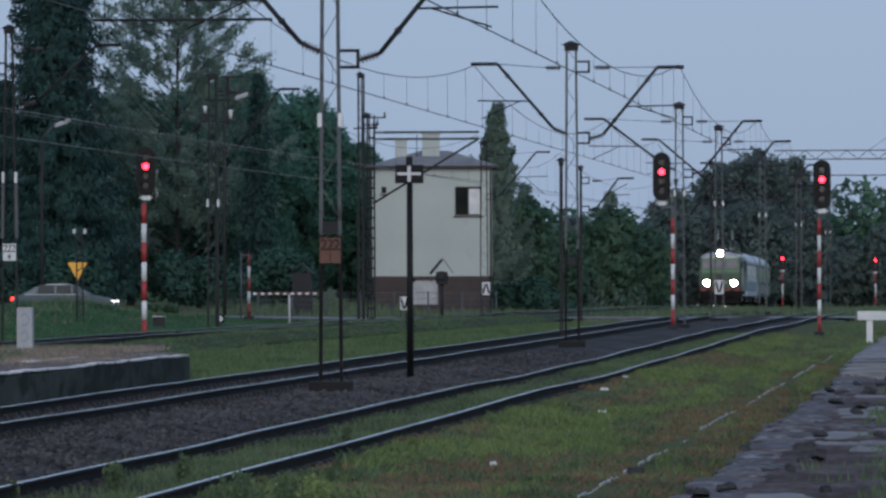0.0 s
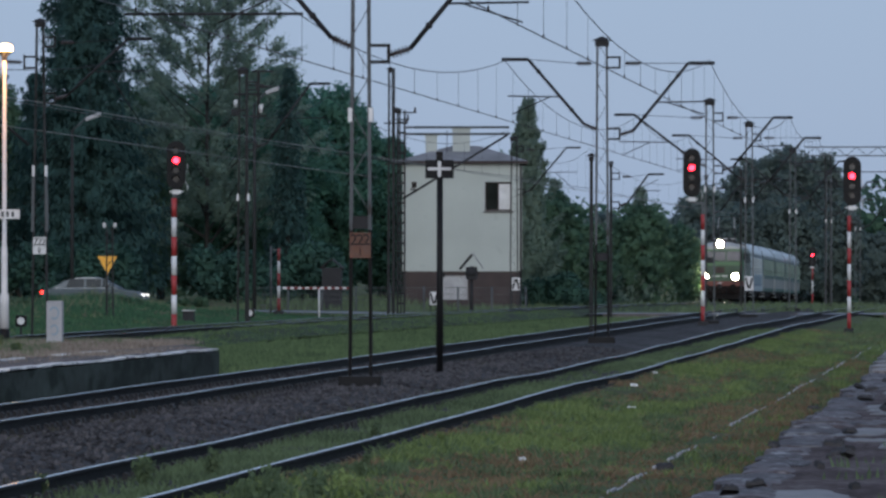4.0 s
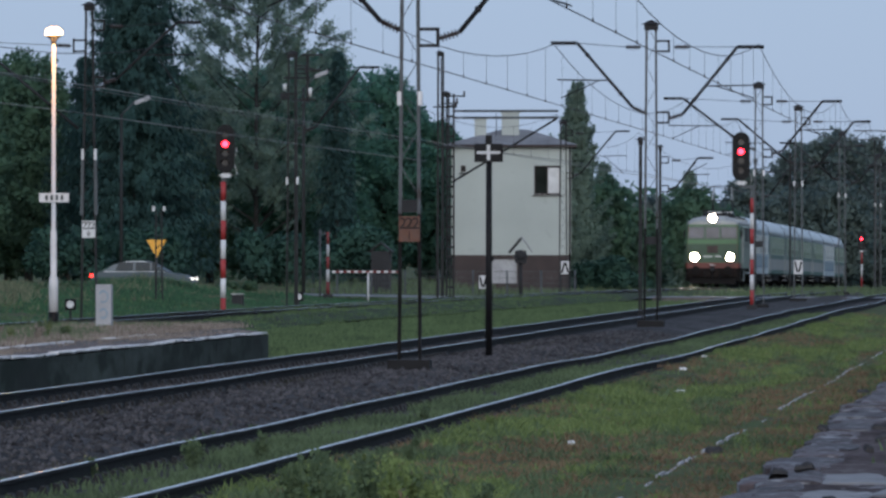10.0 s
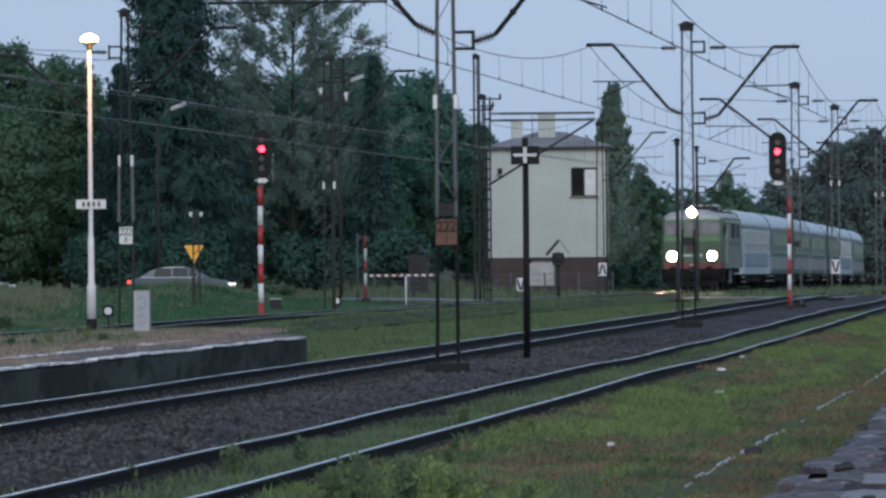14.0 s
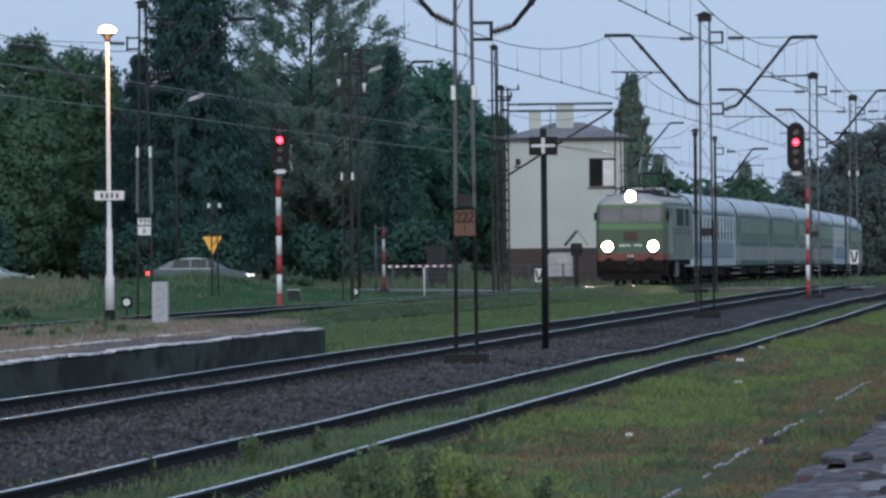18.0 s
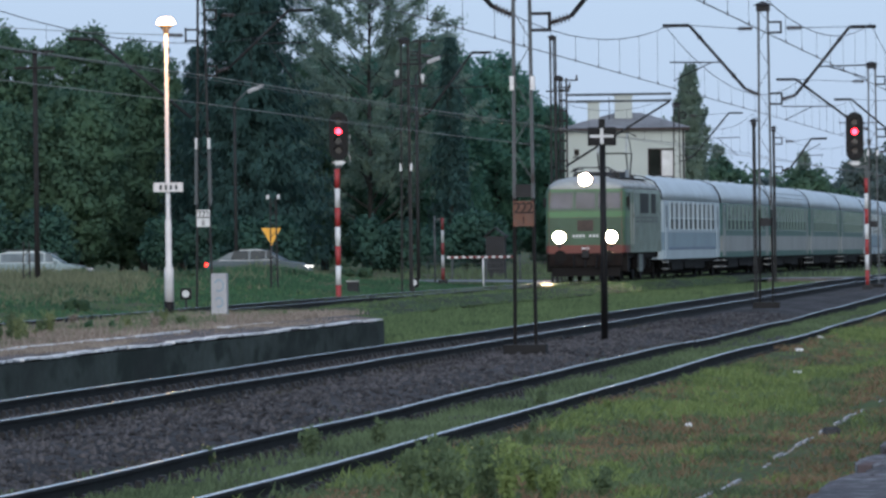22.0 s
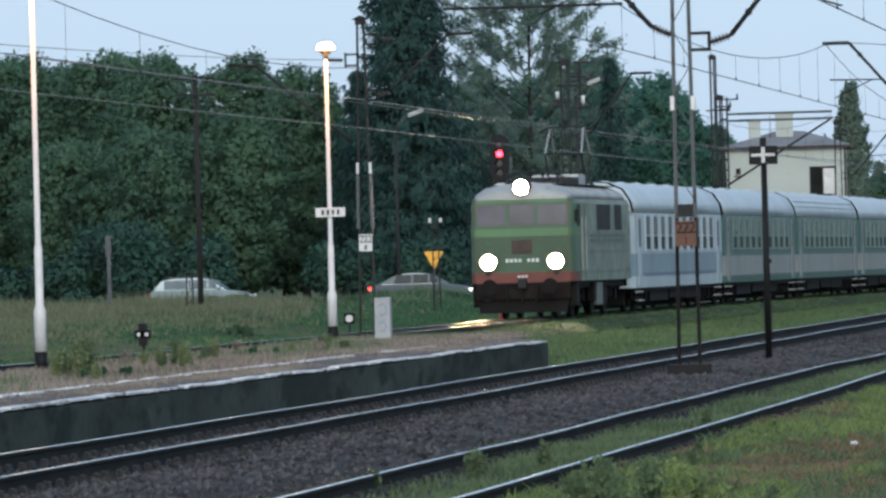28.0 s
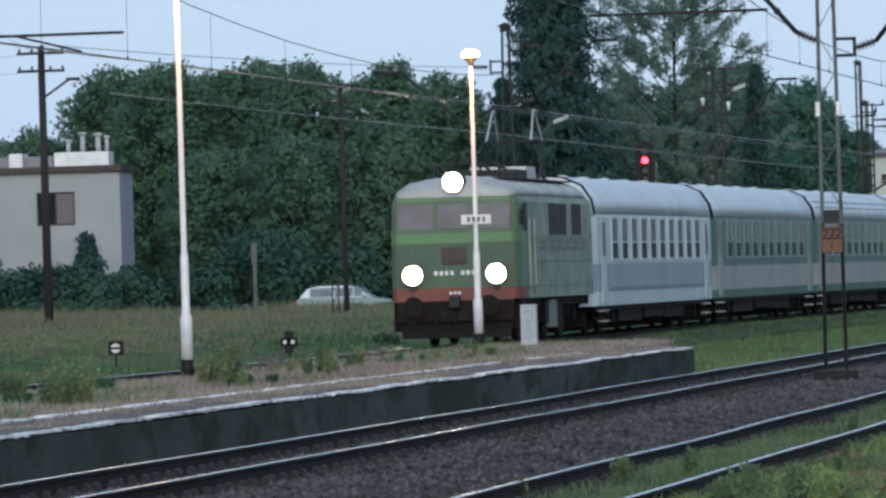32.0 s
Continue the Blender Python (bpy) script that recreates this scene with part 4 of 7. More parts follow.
def lamp_post(x, y, z, sign, label, tall=0.0):
    s = thing("platform_lamp", x, y, z, label, "lamp post", "lamps along the island platform")
    bm = B()
    lathe(bm, [(0.10, 0), (0.10, 0.30)], 14)
    part("foot", bm, BLACK, s, "black painted foot")
    bm = B()
    lathe(bm, [(0.092, 0.30), (0.092, 0.92), (0.062, 1.0), (0.062, 1.85), (0.046, 1.92), (0.036, 5.6 + tall)], 14)
    part("pole", bm, WHITE, s, "stepped white pole")
    bm = B()
    lathe(bm, [(r, zz + tall) for r, zz in ((0.045, 5.48), (0.06, 5.56), (0.14, 5.63), (0.165, 5.655))], 16)
    head = part("luminaire", bm, STEEL, s)
    bm = B()
    lathe(bm, [(r, zz + tall) for r, zz in ((0.16, 5.66), (0.175, 5.69), (0.16, 5.74), (0.1, 5.785), (0.03, 5.80))], 18)
    part("globe", bm, LAMP_LIGHT, head, "glowing sodium globe")
    if sign:
        bm = B()
        for k in (-1, 1):
            box(bm, 0.1 * k - 0.15 + (0.06 if k > 0 else -0.02), 0.1 * k + 0.15 + (0.06 if k > 0 else -0.02), -0.075 if k < 0 else -0.09, -0.055 if k < 0 else -0.07, 2.42, 2.60, 0.004)
        b = part("plate", bm, WHITE, s, "small white plate")
        for q in range(4):
            bm = B()
            box(bm, -0.15 + q * 0.1, -0.10 + q * 0.1, -0.096, -0.0915, 2.46, 2.56)
            part("lettering_bar", bm, STEEL, b)
    li = new("lamp_light", bpy.data.lights.new("lamp_light", "POINT"))
    li.data.energy, li.data.color, li.data.shadow_soft_size = 150, (1.0, 0.42, 0.13), 0.2
    li.matrix_world = Matrix.Translation((x + 0.05, y - 0.55, z + 5.75 + tall))


def marker_post():
    s = thing("marker_stone", -18.1, 133.0, 0.33, "pale concrete marker block with faint blue letters", "marker")
    bm = B()
    box(bm, -0.15, 0.15, -0.12, 0.12, -0.4, 0.85, 0.025)
    b = part("block", bm, CONCRETE, s)
    for zz, rr in ((0.62, 0.085), (0.30, 0.07)):
        bm = B()
        arc = [math.tau * k / 18 - 2.2 for k in range(15)]
        rows = [[bm.verts.new((q * math.cos(a), yy, zz + q * 1.25 * math.sin(a))) for q, yy in ((rr - 0.014, -0.118), (rr - 0.014, -0.125), (rr + 0.014, -0.125), (rr + 0.014, -0.118))] for a in arc]
        for u, v in zip(rows, rows[1:]):
            for k in range(4):
                bm.faces.new((u[k], u[(k + 1) % 4], v[(k + 1) % 4], v[k]))
        bm.faces.new(rows[0][::-1])
        bm.faces.new(rows[-1])
        part("faded_mark", bm, mat_blue, b, "faded blue painted mark")


mat_blue = mat("faded_blue_paint", (0.22, 0.30, 0.36), 0.8, var=0.2)


def yield_sign():
    z = ground_z(-39, 304)
    s = thing("road_sign", -39.08, 304, z, "yellow inverted triangular give-way sign on a post", "road sign")
    bm = B()
    tube(bm, (0, 0, -0.2), (0, 0, 2.0), 0.03, seg=8)
    part("post", bm, STEEL, s)
    bm = B()
    t = 2.35 - z
    pts = [(-0.43, t), (0.43, t), (0.0, t - 0.78)]
    a = [bm.verts.new((x, -0.05, q)) for x, q in pts]
    b = [bm.verts.new((x, -0.03, q)) for x, q in pts]
    bm.faces.new(a[::-1])
    bm.faces.new(b)
    for i in range(3):
        bm.faces.new((a[i], a[(i + 1) % 3], b[(i + 1) % 3], b[i]))
    part("sign_face", bm, YELLOW, s, "plain yellow triangle")


def street_lamp(x, y, top, reach):
    z = ground_z(x, y)
    s = thing("street_lamp", x, y, z, "slim road lamp post with an unlit pale head", "street lamp", "road lamps behind the station")
    h = top - z
    bm = B()
    tube(bm, (0, 0, -0.2), (0, 0, h - 0.6), 0.09, 0.06, 10)
    part("pole", bm, RUSTY, s)
    bm = B()
    tube(bm, (0, 0, h - 0.62), (reach * 0.75, 0, h), 0.035, seg=8)
    part("arm", bm, STEEL, s)
    bm = B()
    box(bm, reach * 0.7, reach * 1.5, -0.16, 0.16, h - 0.1, h + 0.1, 0.07)
    for v in bm.verts:
        v.co.z += (v.co.x - reach) * 0.35
    part("lamp_head", bm, CONCRETE, s, "pale lamp head")


overhead()
side_masts()
boom_mast()
relay_arms()
street_lamp(-34.4, 320, 9.9, 0.75)
street_lamp(-43.3, 324, 8.8, 0.9)
gantry()
colour_light(-10.13, 232.0, -0.02, -10.48, 4.97, 1.6, 1, "colour-light signal at red on a striped pole", 3.6)
colour_light(-5.3, 231.0, -0.25, -5.2, 4.68, 1.6, 1, "red colour-light signal on a striped pole beside the track", 3.55)
colour_light(-25.8, 216.8, -0.3, -25.72, 5.0, 1.5, 1, "red colour-light signal on a striped pole by the bank", 3.98, 7, 0.085)
for fx, fy, fz in ((-15.75, 560.0, 3.15), (-8.4, 560.0, 3.0)):
    colour_light(fx, fy, ground_z(fx, fy), fx, fz - 0.35, 1.5, 1, "distant colour-light signal at red on a low post", 2.0, 3)
dwarf(-29.6, 210.0, -0.39, "disc")
dwarf(-27.04, 250.0, -0.39, "disc")
dwarf(-31.4, 160.0, -0.29, "bar")
dwarf(-27.1, 158.6, -0.25, "cross")
cross_sign()
lamp_post(-19.4, 135.3, 0.335, True, "white platform lamp post with a glowing sodium lamp and small plates")
lamp_post(-19.33, 104.0, 0.335, False, "white platform lamp post with a glowing sodium lamp", 0.35)
marker_post()
yield_sign()


# ---- buildings and road users ----
def window(parent, x0, x1, z0, z1, y, frame_mat, split=True, out=-1):
    bm = B()
    t = 0.07
    for a, b, c, d in ((x0, x1, z0, z0 + t), (x0, x1, z1 - t, z1), (x0, x0 + t, z0 + t, z1 - t), (x1 - t, x1, z0 + t, z1 - t)):
        box(bm, a, b, y - 0.05, y + 0.03, c, d)
    if split:
        m = (x0 + x1) / 2
        box(bm, m - t / 2, m + t / 2, y - 0.05, y + 0.03, z0 + t, z1 - t)
    w = part("window", bm, frame_mat, parent)
    bm = B()
    box(bm, x0 + t, x1 - t, y - 0.012, y + 0.0, z0 + t, z1 - t)
    part("pane", bm, DARK_GLASS, w, "dark pane")
    return w


def wall_with_holes(bm, x0, x1, z0, z1, y0, y1, holes):
    """A thick wall facing the line, cut by openings (x0, x1, z0, z1) in order along x."""
    x = x0
    for a, b, c, d in holes:
        box(bm, x, a, y0, y1, z0, z1)
        box(bm, a, b, y0, y1, z0, c)
        box(bm, a, b, y0, y1, d, z1)
        x = b
    box(bm, x, x1, y0, y1, z0, z1)
    bmesh.ops.remove_doubles(bm, verts=bm.verts, dist=0.0005)


def signal_box():
    """The two-storey signal cabin by the crossing."""
    x0, y0 = -33.5, 388.0
    z = ground_z(-30, 388)
    s = thing("signal_cabin", x0, y0, z, "two-storey cream signal cabin with a brown plinth and low hipped roof", "building", rz=4.3)
    w, d, top = 6.6, 7.5, 7.62 - z
    base = 1.68 - z
    bm = B()
    holes = [(0.5, 0.78, 6.26 - z, 6.62 - z), (4.55, 6.0, 5.02 - z, 6.62 - z)]
    wall_with_holes(bm, 0, w, base, top, 0, 0.35, holes)
    box(bm, 0, 0.35, 0.35, d, base, top)
    box(bm, w - 0.35, w, 0.35, d, base, top)
    box(bm, 0.35, w - 0.35, d - 0.35, d, base, top)
    bmesh.ops.remove_doubles(bm, verts=bm.verts, dist=0.0005)
    part("wall", bm, CREAM, s)
    bm = B()
    wall_with_holes(bm, 0.03, w - 0.03, -0.5, base - 0.003, 0.03, 0.4, [(2.2, 3.6, 0.55, 1.9 if base > 1.95 else base - 0.1)])
    box(bm, 0.03, 0.4, 0.4, d, -0.5, base - 0.003)
    box(bm, w - 0.4, w - 0.03, 0.4, d, -0.5, base - 0.003)
    part("plinth", bm, BROWN, s, "brown tiled plinth")
    window(s, 4.55, 6.0, 5.02 - z, 6.62 - z, 0.15, BROWN)
    window(s, 0.5, 0.78, 6.26 - z, 6.62 - z, 0.15, BROWN, False)
    bm = B()
    box(bm, 5.32, 5.93, 0.12, 0.135, 5.1 - z, 6.5 - z)
    part("curtain", bm, WHITE, s, "white blind in half of the window")
    bm = B()
    box(bm, 4.45, 6.1, -0.09, 0.05, 4.93 - z, 5.0 - z, 0.01)
    part("sill", bm, BROWN, s)
    bm = B()
    box(bm, 0.42, 0.86, -0.06, 0.05, 6.14 - z, 6.22 - z, 0.01)
    part("sill", bm, IRON, s)
    bm = B()
    box(bm, 2.2, 3.6, 0.12, 0.2, 0.55, min(1.9, base - 0.1))
    part("shutter", bm, CONCRETE, s, "pale grey shutter")
    bm = B()
    box(bm, -0.35, w + 0.3, -0.35, d + 0.3, top, top + 0.14, 0.02)
    part("eaves_board", bm, BROWN, s, "dark brown eaves board")
    bm = B()
    q = [(-0.4, -0.4), (w + 0.35, -0.4), (w + 0.35, d + 0.35), (-0.4, d + 0.35)]
    lo = [bm.verts.new((a, b, top + 0.145)) for a, b in q]
    hi = [bm.verts.new((a, b, top + 1.05)) for a, b in ((2.7, d / 2), (4.2, d / 2), (4.2, d / 2 + 0.3), (2.7, d / 2 + 0.3))]
    for k in range(4):
        bm.faces.new((lo[k], lo[(k + 1) % 4], hi[(k + 1) % 4], hi[k]))
    bm.faces.new(hi)
    bm.faces.new(lo[::-1])
    roof = part("roof", bm, ROOFING, s, "grey hipped roof")
    for a, b, h in ((1.25, 1.9, 9.35), (2.75, 3.72, 9.72)):
        bm = B()
        box(bm, a, b, 2.2, 2.9, top + 0.3, h - z, 0.02)
        box(bm, a - 0.05, b + 0.05, 2.15, 2.95, h - z - 0.18, h - z - 0.06, 0.01)
        part("chimney", bm, CREAM, roof, "rendered chimney")
    bm = B()
    tube(bm, (2.45, 2.0, top + 0.2), (2.45, 2.0, top + 1.9), 0.02, seg=6)
    part("aerial", bm, IRON, roof)
    bm = B()
    tube(bm, (w - 0.08, -0.08, 0.2), (w - 0.08, -0.08, top), 0.05, seg=8)
    part("downpipe", bm, IRON, s)


PALE_RENDER = mat("pale_grey_render", (0.255, 0.268, 0.275), 0.9, var=0.08, scale=0.4, fine=10, bump=0.15, stain=(0.24, 0.255, 0.26), amount=0.36)


def house():
    """The flat-roofed house behind the bushes."""
    z = ground_z(-68, 335)
    s = thing("house", -75.29, 334.08, z, "flat-roofed pale rendered house with a brown window", "house", rz=5.3)
    top, w = 7.3 - z, 10.0
    bm = B()
    wall_with_holes(bm, 0, w, -0.5, top, 0, 0.35, [(2.6, 4.1, 4.78 - z, 6.36 - z), (5.95, 7.8, 4.74 - z, 6.36 - z)])
    box(bm, 0, 0.35, 0.35, 6.4, -0.5, top)
    box(bm, w - 0.35, w, 0.35, 6.4, -0.5, top)
    box(bm, 0.35, w - 0.35, 6.05, 6.4, -0.5, top)
    bmesh.ops.remove_doubles(bm, verts=bm.verts, dist=0.0005)
    part("wall", bm, PALE_RENDER, s)
    window(s, 5.95, 7.8, 4.74 - z, 6.36 - z, 0.12, BROWN)
    window(s, 2.6, 4.1, 4.78 - z, 6.36 - z, 0.12, BROWN)
    bm = B()
    box(bm, 6.92, 7.72, 0.08, 0.1, 4.83 - z, 6.27 - z)
    part("curtain", bm, mat_rose, s, "dusky closed curtain")
    bm = B()
    box(bm, -0.3, w + 0.12, -0.3, 6.6, top, top + 0.3, 0.02)
    part("roof", bm, BROWN, s, "flat roof with a brown fascia")
    bm = B()
    box(bm, 6.7, 9.35, 1.5, 4.0, top + 0.3, top + 1.0, 0.02)
    stack = part("chimney", bm, WHITE, s, "white chimney stack")
    for x, h, r in ((7.3, 0.62, 0.1), (8.0, 0.95, 0.12), (8.75, 0.88, 0.13), (9.18, 0.76, 0.1)):
        bm = B()
        tube(bm, (x, 2.6, top + 1.0), (x, 2.6, top + 0.9 + h), r, seg=10)
        tube(bm, (x, 2.6, top + 0.9 + h), (x, 2.6, top + 1.02 + h), r * 1.7, seg=10)
        part("flue", bm, CONCRETE, stack, "metal flue with a cap")
    bm = B()
    box(bm, 4.5, 5.15, 1.5, 4.0, top + 0.3, top + 1.0, 0.02)
    part("chimney", bm, WHITE, s, "white chimney stack")
    bm = B()
    box(bm, 0.4, 6.6, 2, 5.8, top + 0.3, top + 0.85)
    part("upper_roof", bm, ROOFING, s)


mat_rose = mat("dusky_curtain", (0.13, 0.105, 0.12), 0.9, var=0.15, stretch=(6, 1, 0.3))


def car(x, y, z, body_mat, estate, label):
    """A car seen broadside, its nose towards the crossing."""
    c = thing("car", x, y, z, label, "car", "cars waiting at the crossing")
    W = 1.76
    low = [(-2.28, 0.30), (-2.30, 0.72), (-2.18, 0.92), (-1.5, 0.95), (1.05, 0.93), (1.9, 0.80), (2.26, 0.62), (2.30, 0.40), (2.2, 0.26), (-2.2, 0.24)]
    bm = B()
    stations = [lambda a, b, yy=yy, f=f: (a * f, yy, b + (1 - f) * 0.4 * (0.6 - b)) for yy, f in ((-W / 2, 0.985), (-W / 2 + 0.12, 1.0), (W / 2 - 0.12, 1.0), (W / 2, 0.985))]
    loft(bm, low, stations)
    part("body", bm, body_mat, c)
    roof = [(-2.1, 0.94), (-1.75, 1.36), (-1.3, 1.46), (0.0, 1.47), (0.35, 1.40), (1.15, 0.93)] if estate else [(-1.85, 0.94), (-1.25, 1.28), (-0.7, 1.42), (0.0, 1.44), (0.4, 1.36), (1.15, 0.93)]
    bm = B()
    stations = [lambda a, b, yy=yy: (a, yy * (1 - 0.22 * (b - 0.93)), b) for yy in (-W / 2 + 0.05, W / 2 - 0.05)]
    loft(bm, roof, stations)
    cab = part("cabin", bm, body_mat, c)
    for x0, x1 in (((-1.62, -0.58), (-0.52, 0.32), (0.37, 0.8)) if estate else ((-1.2, -0.4), (-0.3, 0.35), (0.42, 0.74))):
        for s in (-1, 1):
            bm = B()
            yb, yt = s * (W / 2 - 0.04), s * (W / 2 - 0.125)
            lean = -0.16 if x0 > 0.36 else 0.0
            q = [bm.verts.new(p) for p in ((x0, yb, 0.98), (x1, yb, 0.98), (x1 + lean, yt, 1.37), (x0 + (0.16 if x0 < -1.0 and not estate else 0), yt, 1.37))]
            bm.faces.new(q if s < 0 else q[::-1])
            part("side_window", bm, CAR_PALE_GLASS if estate else CAR_GLASS, cab)
    edge = [(a, b) for a, b in roof if b > 1.2]
    for s in (-1, 1):
        bm = B()
        for (xa, za), (xb, zb) in zip(edge, edge[1:]):
            beam(bm, (xa, s * (W / 2 - 0.14), za - 0.03), (xb, s * (W / 2 - 0.14), zb - 0.03), 0.03, 0.035)
        beam(bm, (-1.7, s * (W / 2 - 0.03), 0.955), (1.0, s * (W / 2 - 0.03), 0.95), 0.02, 0.025)
        part("window_trim", bm, CHROME, cab, "bright trim round the side windows")
    for wx in (-1.4, 1.42):
        for s in (-1, 1):
            bm = B()
            tube(bm, (wx, s * (W / 2 - 0.2), 0.31), (wx, s * (W / 2 + 0.01), 0.31), 0.31, seg=20)
            t = part("wheel", bm, BLACK, c)
            bm = B()
            tube(bm, (wx, s * (W / 2 + 0.012), 0.31), (wx, s * (W / 2 + 0.025), 0.31), 0.2, seg=16)
            part("rim", bm, STEEL, t)
    for s in (-1, 1):
        bm = B()
        box(bm, -2.33, -2.20, s * 0.74 - 0.15, s * 0.74 + 0.15, 0.70, 0.84, 0.03)
        part("tail_light", bm, glow_tail if not estate else RED, c, "glowing red tail light" if not estate else "red tail light")
        bm = B()
        box(bm, 2.12, 2.29, s * 0.7 - 0.17, s * 0.7 + 0.17, 0.58, 0.69, 0.03)
        part("headlight", bm, glow_head if not estate else WHITE, c, "pale lit headlight")
    bm = B()
    box(bm, 0.75, 0.95, -W / 2 - 0.16, -W / 2 + 0.05, 0.95, 1.08, 0.03)
    part("mirror", bm, body_mat, c)
    if estate:
        bm = B()
        tube(bm, (-1.6, -0.62, 1.52), (0.1, -0.62, 1.52), 0.02, seg=6)
        tube(bm, (-1.6, 0.62, 1.52), (0.1, 0.62, 1.52), 0.02, seg=6)
        part("roof_rail", bm, STEEL, c)


glow_tail = glow("tail_light_glow", (1.0, 0.03, 0.02), 5)
glow_head = glow("side_light_glow", (1.0, 0.95, 0.85), 1.3)
CAR_SILVER = mat("silver_blue_car_paint", (0.045, 0.066, 0.080), 0.45, 0.2, var=0.08, scale=0.8, fine=30, bump=0.02, coat=0.15)
CAR_GLASS = mat("tinted_car_glass", (0.014, 0.022, 0.027), 0.2, var=0.2, bump=0.0)
CHROME = mat("bright_car_trim", (0.42, 0.46, 0.48), 0.3, 0.4, var=0.1, bump=0.0)
# The sky's reflection in the estate's windows is painted as this pale base colour.
CAR_PALE_GLASS = mat("painted_sky_car_glass", (0.10, 0.13, 0.15), 0.12, var=0.3, bump=0.0)
for pane in (CAR_GLASS, CAR_PALE_GLASS):
    pane.node_tree.nodes["Principled BSDF"].inputs["Specular IOR Level"].default_value = 0.15
CAR_WHITE = mat("pale_car_paint", (0.17, 0.23, 0.25), 0.32, 0.3, var=0.06, scale=0.8, fine=30, bump=0.02, coat=0.6)


DARK_RED = mat("faded_barrier_red", (0.155, 0.022, 0.022), 0.6, var=0.25, scale=2, fine=14)
PALE_BAND = mat("faded_barrier_white", (0.36, 0.37, 0.37), 0.65, var=0.2, scale=2, fine=14)


def crossing_things():
    z = ground_z(-31, 300)
    b = thing("crossing_barrier", -31.2, 300, z, "lowered red and white crossing barrier with its post", "barrier")
    for k in range(5):
        bm = B()
        tube(bm, (0, 0, 0.25 + k * 0.53), (0, 0, 0.78 + k * 0.53), 0.075 - k * 0.004, seg=12)
        part("post_band", bm, PALE_BAND if k % 2 else DARK_RED, b, "white band" if k % 2 else "red band")
    bm = B()
    box(bm, -0.2, 0.2, -0.2, 0.2, -0.3, 0.25, 0.03)
    part("base", bm, IRON, b)
    for k in range(18):
        bm = B()
        x0 = 0.2 + k * 0.16
        box(bm, x0, x0 + 0.15, -0.22, -0.16, 0.94 - z, 1.03 - z, 0.01)
        part("boom_band", bm, DARK_RED if k % 2 else WHITE, b, "red band" if k % 2 else "white band")
    bm = B()
    tube(bm, (-0.35, 0.1, 0), (-0.35, 0.1, 3.0), 0.04, seg=8)
    beam(bm, (-0.35, 0.1, 2.85), (0.1, 0.1, 2.85), 0.05, 0.05)
    part("lamp_arm", bm, STEEL, b)
    bm = B()
    tube(bm, (1.75, -0.2, -0.2), (1.75, -0.2, 0.95 - z), 0.035, seg=8)
    part("support", bm, WHITE, b, "white boom support")
    h = thing("lineside_hut", -31.9, 331, ground_z(-31.9, 331), "small dark grey lineside hut with a pointed roof", "hut")
    bm = B()
    box(bm, -0.45, 0.45, -0.4, 0.4, -0.2, 2.0, 0.02)
    part("body", bm, IRON, h)
    bm = B()
    for q in (-1, 1):
        beam(bm, (q * 0.55, 0, 1.95), (0, 0, 2.4), 0.95, 0.05)
    part("roof", bm, IRON, h)
    f = thing("wire_fence", -34.4, 320, ground_z(-28, 320), "blue-grey wire mesh fence beside the signal cabin", "fence")
    for k in range(9):
        bm = B()
        tube(bm, (k * 1.55, 0, -0.3), (k * 1.55, 0, 1.35), 0.04, seg=8)
        part("post", bm, STEEL, f)
    bm = B()
    for zz in (0.25, 0.5, 0.75, 1.0, 1.3):
        tube(bm, (0, 0, zz), (12.4, 0, zz), 0.012, seg=4)
    for k in range(120):
        tube(bm, (k * 0.103, 0, 0.2), (k * 0.103, 0, 1.3), 0.006, seg=3)
    part("mesh", bm, STEEL, f)
    for x, y, zc, up, post in ((-24.55, 300.0, 0.55, True, 0.2), (-21.75, 310.0, 1.15, False, 0.2)):
        g = thing("indicator_board", x, y, ground_z(x, y), "white rectangular board with a black chevron on posts", "railway sign", "white indicator boards")
        zc -= ground_z(x, y)
        bm = B()
        box(bm, -0.175, 0.175, -0.05, -0.03, zc - 0.28, zc + 0.28, 0.005)
        p = part("board", bm, WHITE, g)
        bm = B()
        sgn = -1 if up else 1
        for s in (-1, 1):
            beam(bm, (s * 0.13, -0.058, zc - sgn * 0.22), (s * 0.028, -0.058, zc + sgn * 0.22), 0.08, 0.012)
        part("chevron", bm, BLACK, p)
        for s in (-1, 1):
            bm = B()
            tube(bm, (s * 0.17, 0, -0.2), (s * 0.17, 0, zc + 0.4), 0.025, seg=6)
            part("post", bm, IRON, g)
    # signal-bell post before the cabin
    z = ground_z(-23.1, 302)
    q = thing("crossing_bell_post", -23.1, 302, z, "dark post with a hooded box and peaked hood", "crossing bell")
    bm = B()
    tube(bm, (0, 0, -0.2), (0, 0, 1.5 - z), 0.08, seg=10)
    part("post", bm, IRON, q)
    bm = B()
    box(bm, -0.24, 0.24, -0.2, 0.2, 1.35 - z, 1.9 - z, 0.06)
    part("box", bm, IRON, q)
    bm = B()
    beam(bm, (-0.5, 0, 1.8 - z), (0.02, 0, 2.42 - z), 0.3, 0.10)
    part("hood", bm, IRON, q, "dark sloping hood board")
    bm = B()
    beam(bm, (0.5, 0, 1.82 - z), (0.03, 0, 2.5 - z), 0.25, 0.035)
    part("hood", bm, ROOFING, q, "grey sloping hood board")
    bm = B()
    lathe(bm, [(0.10, 1.42 - z), (0.26, 1.52 - z), (0.29, 1.68 - z), (0.20, 1.86 - z), (0.05, 1.92 - z)], 14)
    part("bell", bm, IRON, q, "dark round bell housing")
